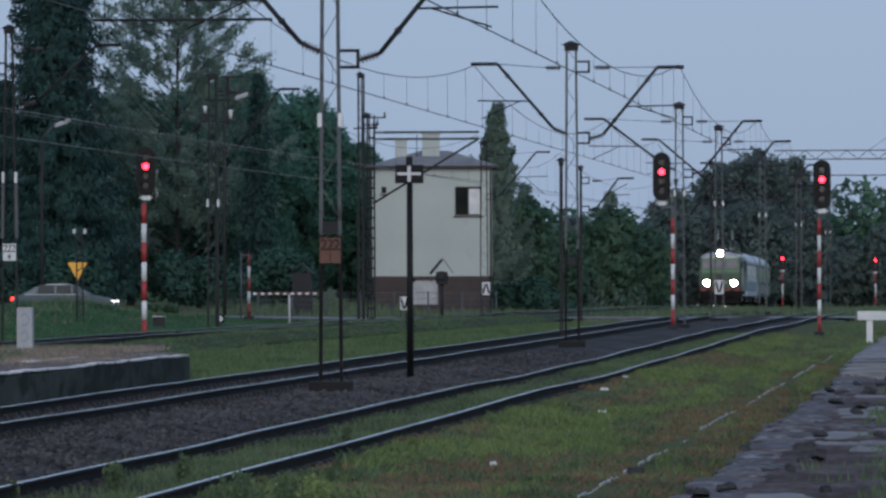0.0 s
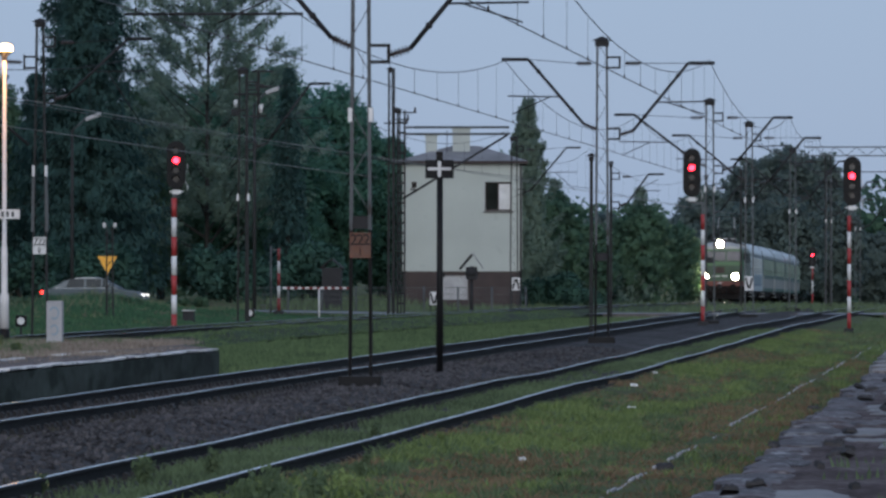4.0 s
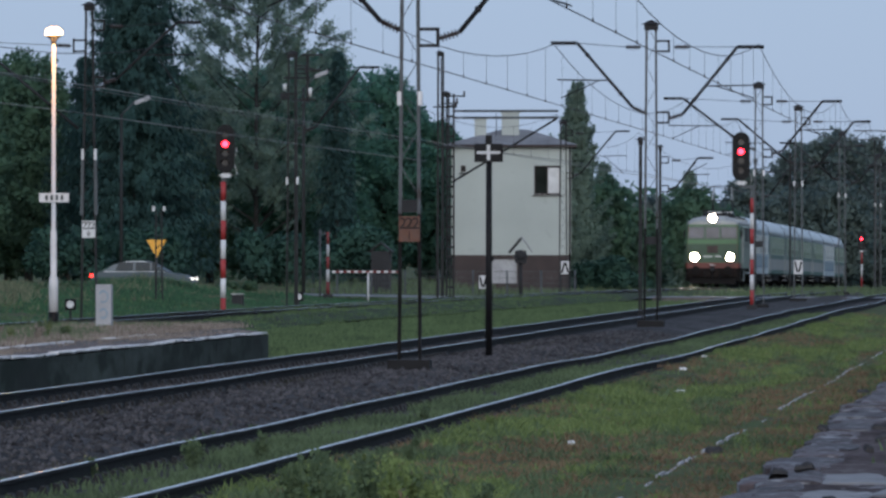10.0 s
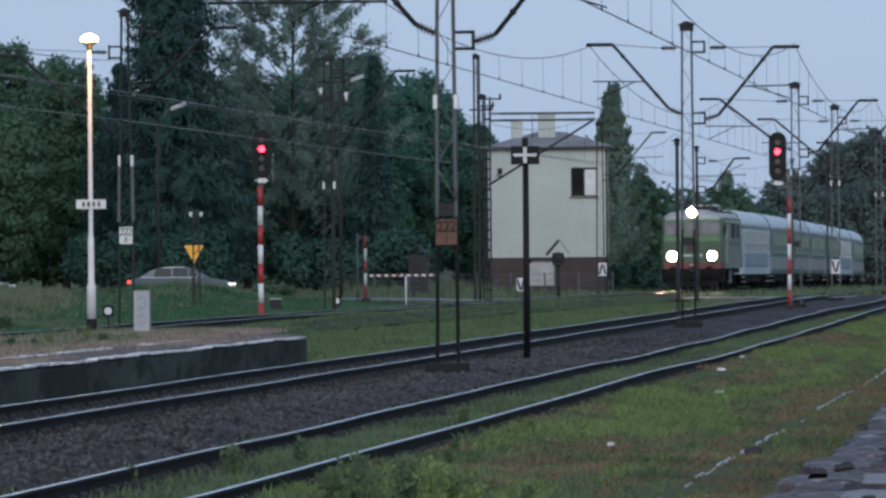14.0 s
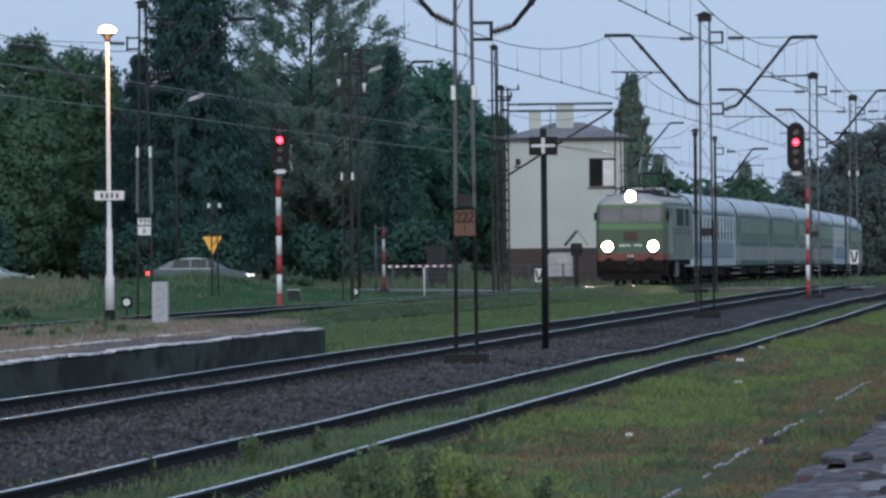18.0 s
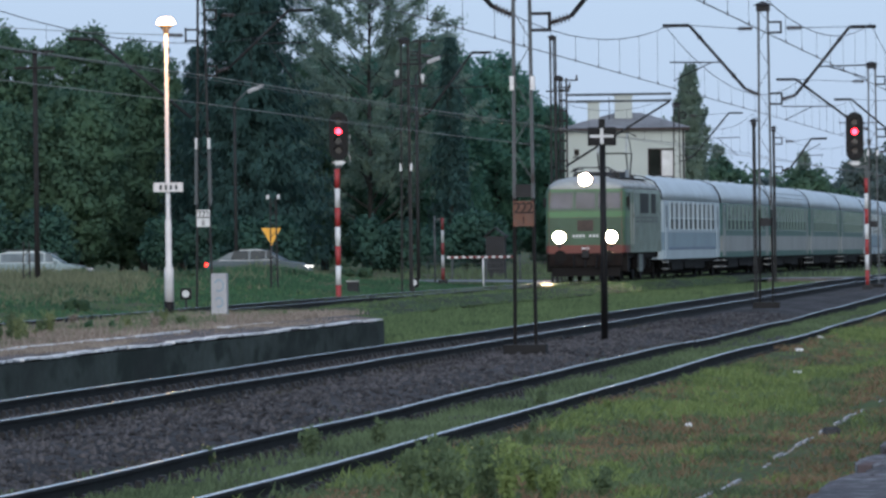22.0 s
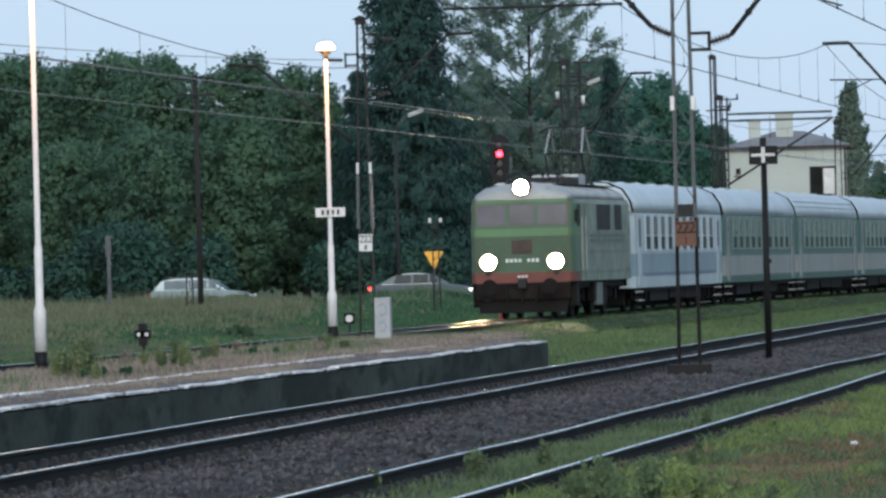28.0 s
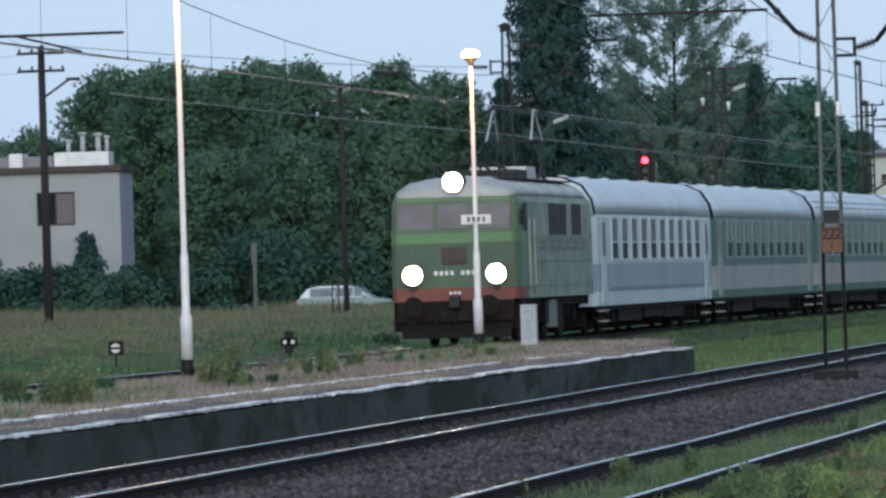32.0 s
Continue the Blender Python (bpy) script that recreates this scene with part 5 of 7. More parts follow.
    w = thing("white_barrier", -3.6, 205, ground_z(-3.6, 205), "white wooden barrier rail on posts at the path end", "barrier")
    for x in (0.35, 2.4):
        bm = B()
        box(bm, x - 0.09, x + 0.09, -0.09, 0.09, -0.2, 0.95, 0.01)
        part("post", bm, WHITE, w)
    bm = B()
    box(bm, 0.0, 3.2, -0.14, -0.095, 0.72, 0.98, 0.01)
    part("rail", bm, WHITE, w)


def poles():
    """The telegraph pole and the low posts by the bank."""
    g = thing("telegraph_pole", -42.3, 260.5, ground_z(-42.3, 260.5), "dark wooden telegraph pole with two crossarms against the trees", "telegraph pole")
    hh = 9.05 - ground_z(-42.3, 260.5)
    bm = B()
    tube(bm, (0, 0, -0.5), (0, 0, hh), 0.11, 0.085, 10)
    part("pole", bm, WOOD, g)
    for zz in (hh - 0.1, hh - 0.7):
        bm = B()
        beam(bm, (-0.75, -0.13, zz), (0.75, -0.13, zz), 0.08, 0.09)
        part("crossarm", bm, WOOD, g)
    p = thing("telegraph_pole", -48.3, 234.5, ground_z(-48.3, 234.5), "creosoted wooden telegraph pole with two crossarms", "telegraph pole")
    h = 9.95 - ground_z(-48.3, 234.5)
    bm = B()
    tube(bm, (0, 0, -0.5), (0, 0, h), 0.16, 0.115, 12)
    part("pole", bm, WOOD, p)
    for zz in (h - 0.25, h - 0.85):
        bm = B()
        beam(bm, (-0.8, -0.15, zz), (0.82, -0.15, zz), 0.08, 0.09)
        a = part("crossarm", bm, WOOD, p)
        for x in (-0.72, -0.3, 0.34, 0.76):
            bm = B()
            lathe(bm, [(0.015, zz + 0.04), (0.04, zz + 0.07), (0.045, zz + 0.13), (0.02, zz + 0.17)], 8, x, -0.15)
            part("insulator", bm, CERAMIC, a)
    bm = B()
    tube(bm, (0.05, 0, h - 1.75), (0.95, 0, h - 1.15), 0.04, seg=8)
    box(bm, 0.85, 1.3, -0.1, 0.1, h - 1.2, h - 1.1)
    part("lamp_arm", bm, IRON, p)
    q = thing("marker_post", -43.9, 250, ground_z(-43.9, 250), "slim grey concrete post in the tall grass", "post")
    bm = B()
    box(bm, -0.07, 0.07, -0.07, 0.07, -0.3, 2.75, 0.02)
    box(bm, -0.11, 0.11, -0.1, -0.07, 2.1, 2.8, 0.01)
    part("post", bm, STEEL, q)
    for x, y, hh in ((-42.3, 258, 1.55), (-32.3, 252, 1.1), (-33.6, 262, 3.3)):
        g = thing("relay_post", x, y, ground_z(x, y), "dark old steel frame post in the grass", "post")
        bm = B()
        for s in (-0.13, 0.13):
            beam(bm, (s, 0, -0.2), (s * 0.8, 0, hh), 0.05, 0.06)
        for k in range(int(hh / 0.4)):
            beam(bm, (-0.13, 0, 0.2 + k * 0.4), (0.13, 0, 0.45 + k * 0.4), 0.025, 0.03)
        part("frame", bm, RUSTY, g)
        if hh > 3:
            bm = B()
            for s in (-0.2, 0.2):
                box(bm, s - 0.05, s + 0.05, -0.06, 0.06, hh - 0.05, hh + 0.12, 0.01)
            part("white_cap", bm, WHITE, g, "white caps")
    g = thing("equipment_box", -30.63, 262, ground_z(-30.63, 262) + 0.14, "small dark equipment box with a pale lid on the bank", "equipment box")
    bm = B()
    box(bm, -0.21, 0.21, -0.2, 0.2, -0.25, 0.28, 0.03)
    part("body", bm, IRON, g)
    bm = B()
    box(bm, -0.23, 0.23, -0.22, 0.22, 0.283, 0.31, 0.01)
    part("lid", bm, KERB, g)
    for x, y in ((-26.37, 219.0), (-20.85, 174.7), (-21.9, 268.0)):
        bm = B()
        box(bm, -0.2, 0.2, -0.2, 0.2, -0.3, 0.09, 0.03)
        o = solid("cable_cover", bm, WHITE, "small pale concrete cable cover in the grass", "cable cover", "cable covers")
        o.matrix_basis = pose(x, y, ground_z(x, y) + 0.14)


def cables():
    high = [(-25.8, 120.0, 6.1), (-27.79, 150.0, 6.49), (-26.4, 190.0, 6.33), (-21.57, 240.0, 5.61), (-12.6, 330.0, 4.35)]
    low = [(-29.4, 150.0, 5.93), (-26.4, 190.2, 5.56), (-21.57, 240.0, 4.92)]
    for line, label in ((high, "grey cable slung across the station"), (low, "thin cable below the main cable")):
        for a, b in zip(line, line[1:]):
            wire(a, b, 0.03, label, 0.013 if line is high else 0.012)
    wire((-27.25, 190.2, 7.42), (-30.5, 150.0, 7.0), 0.1, "anchor wire from the lattice mast", 0.010)
    wire((-48.3, 234.4, 9.7), (-30.0, 130.0, 9.2), 0.5, "telegraph wire from the wooden pole", 0.009)
    wire((-48.3, 234.4, 9.1), (-80.0, 250.0, 9.0), 0.3, "telegraph wire from the wooden pole", 0.009)
    wire((-48.3, 234.4, 9.7), (-80.0, 250.0, 9.6), 0.3, "telegraph wire from the wooden pole", 0.009)
    wire((-7.0, 421, 8.9), (6.0, 300, 16.0), 0.5, "guy wire of the portal", 0.012)


signal_box()
house()
car(-40.52, 311.0, -0.005, CAR_SILVER, False, "silver-blue saloon car waiting with its lights on")
car(-50.4, 311.0, -0.005, CAR_WHITE, True, "pale estate car waiting on the road")
crossing_things()
poles()
cables()


# ---- trees and grass ----
def leaves(name, pts, size, material, flat=0.0, seed=0, facing=None, along=None, wide=0.62):
    """Many small leaf clusters at the given places, as one mesh of loose three-cornered leaves."""
    rng = np.random.default_rng(seed)
    n = len(pts)
    a = rng.normal(size=(n, 3))
    a[:, 2] *= 1 - flat
    if along is not None:
        a = along + 0.35 * a
    a /= np.linalg.norm(a, axis=1)[:, None]
    r = rng.normal(size=(n, 3))
    b = np.cross(a, r)
    b /= np.linalg.norm(b, axis=1)[:, None]
    s = size * rng.uniform(0.55, 1.35, n)[:, None]
    if facing is not None:
        facing = facing / (np.linalg.norm(facing, axis=1)[:, None] + 1e-6)
        b *= np.sign((np.cross(b, a) * facing).sum(1))[:, None]
    v = np.stack([pts - a * s, pts + a * s * 0.7 + b * s * wide, pts + a * s * 0.7 - b * s * wide], 1).reshape(-1, 3)
    me = bpy.data.meshes.new(name)
    me.vertices.add(3 * n)
    me.vertices.foreach_set("co", v.astype(np.float32).ravel())
    me.loops.add(3 * n)
    me.loops.foreach_set("vertex_index", np.arange(3 * n, dtype=np.int32))
    me.polygons.add(n)
    me.polygons.foreach_set("loop_start", np.arange(0, 3 * n, 3, dtype=np.int32))
    me.update(calc_edges=True)
    if facing is not None:
        soft = facing * 0.85 + np.cross(b, a) * 0.3
        soft /= np.linalg.norm(soft, axis=1)[:, None]
        me.normals_split_custom_set_from_vertices(np.repeat(soft, 3, 0).astype(np.float32))
    me.materials.append(material)
    return me


LEAF = leafy("broad_leaves", (0.075, 0.147, 0.104), (0.132, 0.233, 0.147), 0.9, 0.6, 0.12)
LEAF_PALE = leafy("pale_leaves", (0.152, 0.222, 0.195), (0.256, 0.350, 0.277), 0.9, 0.6, 0.15)
# For the farther trees of the row; some haze is put into the green.
LEAF_MID = leafy("hazed_mid_green_leaves", (0.068, 0.168, 0.135), (0.119, 0.269, 0.194), 0.9, 0.6, 0.15)
NEEDLE = leafy("spruce_needles", (0.027, 0.070, 0.068), (0.053, 0.117, 0.106), 0.9, 0.5, 0.2)
# Paler and bluer than near leaves: the haze is mixed into this colour.
FAR_LEAF = leafy("hazed_distant_leaves", (0.115, 0.160, 0.155), (0.160, 0.212, 0.190), 0.9, 0.6, 0.12)
# Lighter than real foliage: the colour carries the haze over the poplar and pines.
POPLAR = leafy("hazed_poplar_leaves", (0.159, 0.232, 0.201), (0.266, 0.354, 0.277), 0.85, 0.6, 0.25)
BUSH = leafy("bush_leaves", (0.020, 0.058, 0.050), (0.048, 0.118, 0.083), 0.8, 0.4, 0.25)


SCRUB = leafy("scrub_leaves", (0.049, 0.104, 0.066), (0.115, 0.195, 0.115), 0.9, 0.6)


def crown_points(rng, blobs, count):
    """Points on and in a crown made of many overlapping clumps; most lie near the clumps' skins."""
    w = np.array([b[3] ** 2 for b in blobs])
    pick = rng.choice(len(blobs), count, p=w / w.sum())
    c = np.array(blobs)[pick]
    d = rng.normal(size=(count, 3))
    d /= np.linalg.norm(d, axis=1)[:, None]
    rad = c[:, 3] * rng.uniform(0.2, 1.2, count) ** 0.7
    return c[:, :3] + d * rad[:, None] * np.array([1, 1, 0.85]), d


def broad_tree(x, y, height, width, label, count=7000, leaf=0.26, material=None, low=0.12, seed=0):
    """Trunk, limbs and a crown of many clumps set over an uneven egg shape."""
    rng = np.random.default_rng(seed)
    z = ground_z(x, y)
    t = thing("tree", x, y, z, label, "tree", "trees behind the station")
    bm = B()
    r = 0.02 * height
    tube(bm, (0, 0, -0.3), (0, 0, height * 0.45), r, r * 0.65, 8)
    tube(bm, (0, 0, height * 0.45), (0.2, 0, height * 0.88), r * 0.65, r * 0.15, 8)
    n = int(130 + 8 * height)
    blobs = []
    mid, half_h = height * (low + 1) / 2, height * (1 - low) / 2
    for k in range(n):
        f = 1 - 2 * (k + 0.5) / n
        a = k * 2.39996 + rng.uniform(-0.4, 0.4)
        ring = math.sqrt(1 - f * f) ** 0.8
        reach = rng.uniform(0.5, 1.0)
        br = rng.uniform(0.07, 0.15) * min(width, 8.0) * 0.8
        c = (reach * ring * (width / 2 - br * 0.5) * math.cos(a), reach * ring * (width / 2 - br * 0.5) * math.sin(a), mid + f * (half_h - br * 0.6) * rng.uniform(0.86, 1.05))
        blobs.append((*c, br))
        if k % 14 == 0:
            tube(bm, (0, 0, max(height * 0.12, c[2] - 0.22 * height)), c, r * 0.22, r * 0.05, 5)
    part("trunk", bm, BARK, t, "dark trunk and limbs")
    pts, face = crown_points(rng, blobs, count)
    q = rng.normal(size=(count // 7, 3))
    q /= np.linalg.norm(q, axis=1)[:, None]
    q *= np.array([width * 0.38, width * 0.38, half_h * 0.85]) * rng.uniform(0.3, 1, (len(q), 1)) ** 0.5
    pts, face = np.concatenate([pts, q + np.array([0, 0, mid])]), np.concatenate([face, q])
    stray = rng.integers(0, len(pts), count // 14)
    pts = np.concatenate([pts, pts[stray] * np.array([1.05, 1.05, 1.0]) + rng.normal(0, 0.28, (len(stray), 3))])
    face = np.concatenate([face, face[stray]])
    face = face / (np.linalg.norm(face, axis=1)[:, None] + 1e-6) + 0.5 * (pts - np.array([0, 0, mid])) / np.array([width / 2, width / 2, half_h]) + np.array([0, 0, 0.25])
    shared("crown", leaves("crown", pts, leaf, material or LEAF, 0.2, seed, face), t)
    return t


def airy_tree(x, y, height, width, label, seed):
    """A tall tree of upswept limbs, each branching into leafy twigs with sky between them."""
    rng = np.random.default_rng(seed)
    t = thing("tree", x, y, ground_z(x, y), label, "tree", "trees behind the station")
    bm = B()
    tube(bm, (0, 0, -0.3), (0, 0, height * 0.5), 0.15, 0.09, 8)
    tube(bm, (0, 0, height * 0.5), (0.2, 0, height * 0.92), 0.09, 0.02, 8)
    pts, face = [], []
    n = 50
    for k in range(n):
        f = k / n
        z0 = height * (0.10 + 0.76 * f)
        a = k * 2.4 + rng.uniform(-0.4, 0.4)
        prof = math.sin(math.pi * min(1, 0.28 + 0.72 * f)) ** 0.6
        L = width / 2 * (0.35 + 0.75 * prof) * rng.uniform(0.75, 1.15)
        rise = rng.uniform(0.45, 0.95)
        end = np.array([L * math.cos(a), L * math.sin(a), L * rise])
        base = np.array([0, 0, z0])
        tube(bm, tuple(base), tuple(base + end * 0.9), 0.06 * (1 - 0.6 * f), 0.012, 5)
        for j in range(int(19 - 5 * f)):
            q = 0.3 + 0.72 * rng.uniform() ** 0.7
            c = base + end * q + rng.normal(size=3) * np.array([0.6, 0.6, 0.5])
            r = 0.15 + 0.26 * rng.uniform() ** 1.5
            m = int(95 * r / 0.25)
            d = rng.normal(size=(m, 3))
            d /= np.linalg.norm(d, axis=1)[:, None]
            pts.append(c + d * (r * rng.uniform(0.1, 1.25, (m, 1)) ** 0.8) * np.array([1.1, 1.1, 0.8]) + end / L * rng.normal(0, 0.22, (m, 1)))
            face.append(d + np.array([0, 0, 0.5]))
    part("trunk", bm, BARK, t, "dark trunk and limbs")
    shared("crown", leaves("crown", np.concatenate(pts), 0.088, LEAF_PALE, 0.2, seed, np.concatenate(face)), t)


def poplar(x, y, height, width, label, count, seed):
    """A column of steep upswept boughs, each a feathery plume of leaves."""
    rng = np.random.default_rng(seed)
    t = thing("poplar_tree", x, y, ground_z(x, y), label, "tree", "trees behind the station")
    bm = B()
    tube(bm, (0, 0, -0.3), (0, 0, height * 0.95), 0.2, 0.03, 8)
    pts = []
    n = 130
    for k in range(n):
        z0 = height * (0.06 + 0.80 * k / n)
        a = k * 2.4
        f = k / n
        reach = width / 2 * (1 - 0.55 * f) * rng.uniform(0.45, 1.15) * (1 if f < 0.6 else 1 - 1.9 * (f - 0.6))
        L = rng.uniform(1.5, 2.4) * (1 - 0.25 * f)
        tip = np.array([reach * math.cos(a), reach * math.sin(a), L])
        q = rng.uniform(0, 1, count // n)
        p = np.array([0, 0, z0]) + np.stack([tip[0] * q ** 0.6, tip[1] * q ** 0.6, L * q], 1) + rng.normal(size=(len(q), 3)) * (0.22 * (1.2 - q))[:, None]
        pts.append(p)
        if k % 3 == 0:
            tube(bm, (0, 0, z0), tuple(np.array([0, 0, z0]) + tip * 0.7), 0.03, 0.01, 4)
    part("trunk", bm, BARK, t, "dark trunk and boughs")
    pts = np.concatenate(pts)
    pts = pts[pts[:, 2] < height]
    shared("crown", leaves("crown", pts, 0.12, POPLAR, 0.2, seed, pts * np.array([1, 1, 0]) + rng.normal(0, 0.4, pts.shape)), t)


def spruce(x, y, height, width, label, count=9000, seed=0, name="spruce_tree", material=None):
    rng = np.random.default_rng(seed)
    t = thing(name, x, y, ground_z(x, y), label, "conifer tree", "trees behind the station")
    bm = B()
    tube(bm, (0, 0, -0.3), (0, 0, height * 0.98), 0.22, 0.03, 8)
    pts, hang = [], []
    tiers = int(height / 0.42)
    for k in range(tiers):
        f = k / tiers
        zz = height * (0.05 + 0.94 * f)
        reach = width / 2 * (1 - f) ** 0.85 * rng.uniform(0.8, 1.12) + 0.12
        m = max(5, int(13 * (1 - f)) + 4)
        for j in range(m):
            a = rng.uniform(0, math.tau)
            L = reach * rng.uniform(0.55, 1.15)
            tip = np.array([L * math.cos(a), L * math.sin(a), -0.22 * L])
            q = rng.uniform(0.12, 1, max(3, int(count / tiers / m)))
            p = np.array([0, 0, zz]) + tip * q[:, None] + rng.normal(size=(len(q), 3)) * np.array([0.12, 0.12, 0.1])
            p[:, 2] += 0.22 * L * q ** 3 - rng.exponential(0.22, len(q)) * (0.3 + q)
            pts.append(p)
            hang.append(np.tile(-tip / (L + 0.01) * 0.45 + np.array([0, 0, 0.8]), (len(q), 1)))
            if j % 3 == 0:
                tube(bm, (0, 0, zz), tuple(np.array([0, 0, zz]) + tip * 0.8), 0.03, 0.01, 4)
    part("trunk", bm, BARK, t, "dark trunk and boughs")
    pts = np.concatenate(pts)
    shared("crown", leaves("crown", pts, 0.16, material or NEEDLE, 0.3, seed, pts * np.array([1, 1, 0]) * 0.6 + rng.normal(0, 0.5, pts.shape) + np.array([0, 0, 0.6]), np.concatenate(hang), 0.34), t)


def crown_leaves(rng, blobs, count, leaf, material, seed):
    pts, face = crown_points(rng, blobs, count)
    return pts, leaf, material, 0.2, seed, face + np.array([0, 0, 0.3])


def bush(x, y, w, h, label, seed, material=None, count=2200, name="bush", leaf=0.13):
    rng = np.random.default_rng(seed)
    t = thing(name, x, y, ground_z(x, y), label, "bush", "bushes along the bank")
    for k in range(3):
        a = rng.uniform(0, math.tau)
        bm = B()
        tube(bm, (0, 0, -0.1), (w * 0.3 * math.cos(a), w * 0.3 * math.sin(a), h * 0.7), 0.014 * w + 0.004, 0.005, 5)
        part("stem", bm, BARK, t)
    blobs = [(rng.uniform(-0.36, 0.36) * w, rng.uniform(-0.3, 0.3) * w, h * rng.uniform(0.2, 0.78), min(w, h) * rng.uniform(0.2, 0.34)) for k in range(14)]
    shared("foliage", leaves("foliage", *crown_leaves(rng, blobs, count, leaf, material or BUSH, seed)), t)


PETAL = mat("pale_yellow_petals", (0.40, 0.38, 0.16), 0.8, var=0.2, bump=0)


def weed(x, y, z, h, stems, label, seed, material, flowers=False):
    """A wild plant: leaning stems set with narrow leaves."""
    rng = np.random.default_rng(seed)
    t = thing("wild_plant", x, y, z, label, "weed", "weeds of the station")
    bm = B()
    pts = []
    for k in range(stems):
        a = rng.uniform(0, math.tau)
        L = h * rng.uniform(0.55, 1.0)
        lean = h * rng.uniform(0.08, 0.32)
        tip = np.array([lean * math.cos(a), lean * math.sin(a), L])
        tube(bm, (0.3 * tip[0] * rng.uniform(), 0, -0.03), tuple(tip), 0.004, 0.002, 4)
        q = rng.uniform(0.05, 1.0, 26)
        pts.append(tip * q[:, None] + rng.normal(size=(26, 3)) * h * 0.06)
    part("stem", bm, material, t)
    shared("foliage", leaves("foliage", np.concatenate(pts), 0.018 + 0.022 * h, material, -0.8, seed), t)
    if flowers:
        top = np.concatenate([p[-2:] for p in pts]) + np.array([0, 0, 0.02])
        shared("flower", leaves("flower", top, 0.016, PETAL, 0.0, seed), t)


def woods():
    spruce(-47.2, 358, 25.0, 9.4, "tall dark spruce with drooping boughs", 120000, 1)
    spruce(-50.3, 362, 12.0, 5.2, "dark spruce beside a taller one", 16000, 2)
    spruce(-38.2, 372, 12.6, 3.4, "slim dark spruce behind the mast", 10000, 3)
    airy_tree(-43.2, 378, 20.5, 10.2, "tall airy broadleaf tree with gaps of sky", 11)
    rows = [(-41.6, 396, 13.2, 7.5), (-38.6, 402, 12.2, 6.5), (-44.5, 398, 12.3, 7.0), (-36.0, 404, 9.5, 5.5), (-47.5, 385, 11.5, 6.0), (-35.0, 410, 7.5, 5.0),
            (-53.8, 366, 12.2, 6.5), (-57.5, 370, 13.1, 7.0), (-61.5, 366, 13.2, 7.5), (-65.0, 371, 13.6, 7.2), (-67.2, 374, 13.4, 7.0), (-69.0, 368, 13.2, 7.6), (-71.2, 375, 13.2, 7.0), (-73.0, 372, 13.2, 7.0), (-77.0, 369, 10.0, 6.5), (-81.5, 373, 8.5, 6.5),
            (-55.6, 356, 9.5, 6.0), (-60.0, 354, 9.0, 6.5), (-64.6, 356, 8.5, 6.0), (-47.4, 392, 12.0, 6.5), (-45.2, 404, 12.6, 7.0), (-42.4, 402, 12.4, 6.5)]
    for i, (x, y, h, w) in enumerate(rows):
        broad_tree(x, y, h, w, "dense dark green broadleaf tree in a row", 23000 if h > 9 else 13000, 0.145, LEAF if x < -46 else LEAF_MID, 0.05, seed=30 + i)
    poplar(-29.5, 430, 13.5, 5.0, "slim columnar poplar behind the signal cabin", 27000, 61)
    for i, (x, y, h, w) in enumerate(((-28.4, 440, 7.2, 4.0), (-26.6, 446, 5.5, 3.4), (-31.5, 436, 5.4, 4.0), (-23.7, 452, 7.0, 4.4), (-21.6, 458, 5.4, 3.6), (-25.5, 462, 5.0, 4.0))):
        broad_tree(x, y, h, w, "broadleaf tree beyond the signal cabin", 8000, 0.18, LEAF, 0.03, seed=70 + i)
    for i, (x, y, h, w) in enumerate(((-46.0, 405, 11.0, 8.0), (-50.5, 402, 11.0, 8.0), (-55.0, 404, 11.0, 8.0), (-60.0, 400, 11.0, 8.5), (-66.0, 402, 11.0, 8.5), (-72.0, 400, 10.5, 8.0), (-41.5, 412, 10.0, 8.0))):
        broad_tree(x, y, h, w, "dense broadleaf tree at the back of the row", 7000, 0.3, LEAF, 0.02, seed=50 + i)
    spruce(-28.5, 441, 8.4, 5.2, "ragged young pine beyond the signal cabin", 9000, 140, "pine_tree", POPLAR)
    spruce(-23.7, 452, 8.0, 4.4, "ragged young pine near the line", 8000, 141, "pine_tree", POPLAR)
    # The far wood's haze comes from its leaf colour.
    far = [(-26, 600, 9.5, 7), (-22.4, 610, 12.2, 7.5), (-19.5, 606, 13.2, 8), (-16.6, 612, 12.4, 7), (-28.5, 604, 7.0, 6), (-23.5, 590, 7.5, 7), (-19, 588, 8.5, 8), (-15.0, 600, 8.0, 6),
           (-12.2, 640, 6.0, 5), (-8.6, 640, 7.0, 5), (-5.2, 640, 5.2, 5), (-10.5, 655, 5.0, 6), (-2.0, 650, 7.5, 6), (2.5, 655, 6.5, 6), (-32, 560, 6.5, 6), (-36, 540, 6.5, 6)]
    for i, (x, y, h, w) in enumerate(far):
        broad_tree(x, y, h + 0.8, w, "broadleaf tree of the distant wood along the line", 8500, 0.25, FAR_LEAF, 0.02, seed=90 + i)
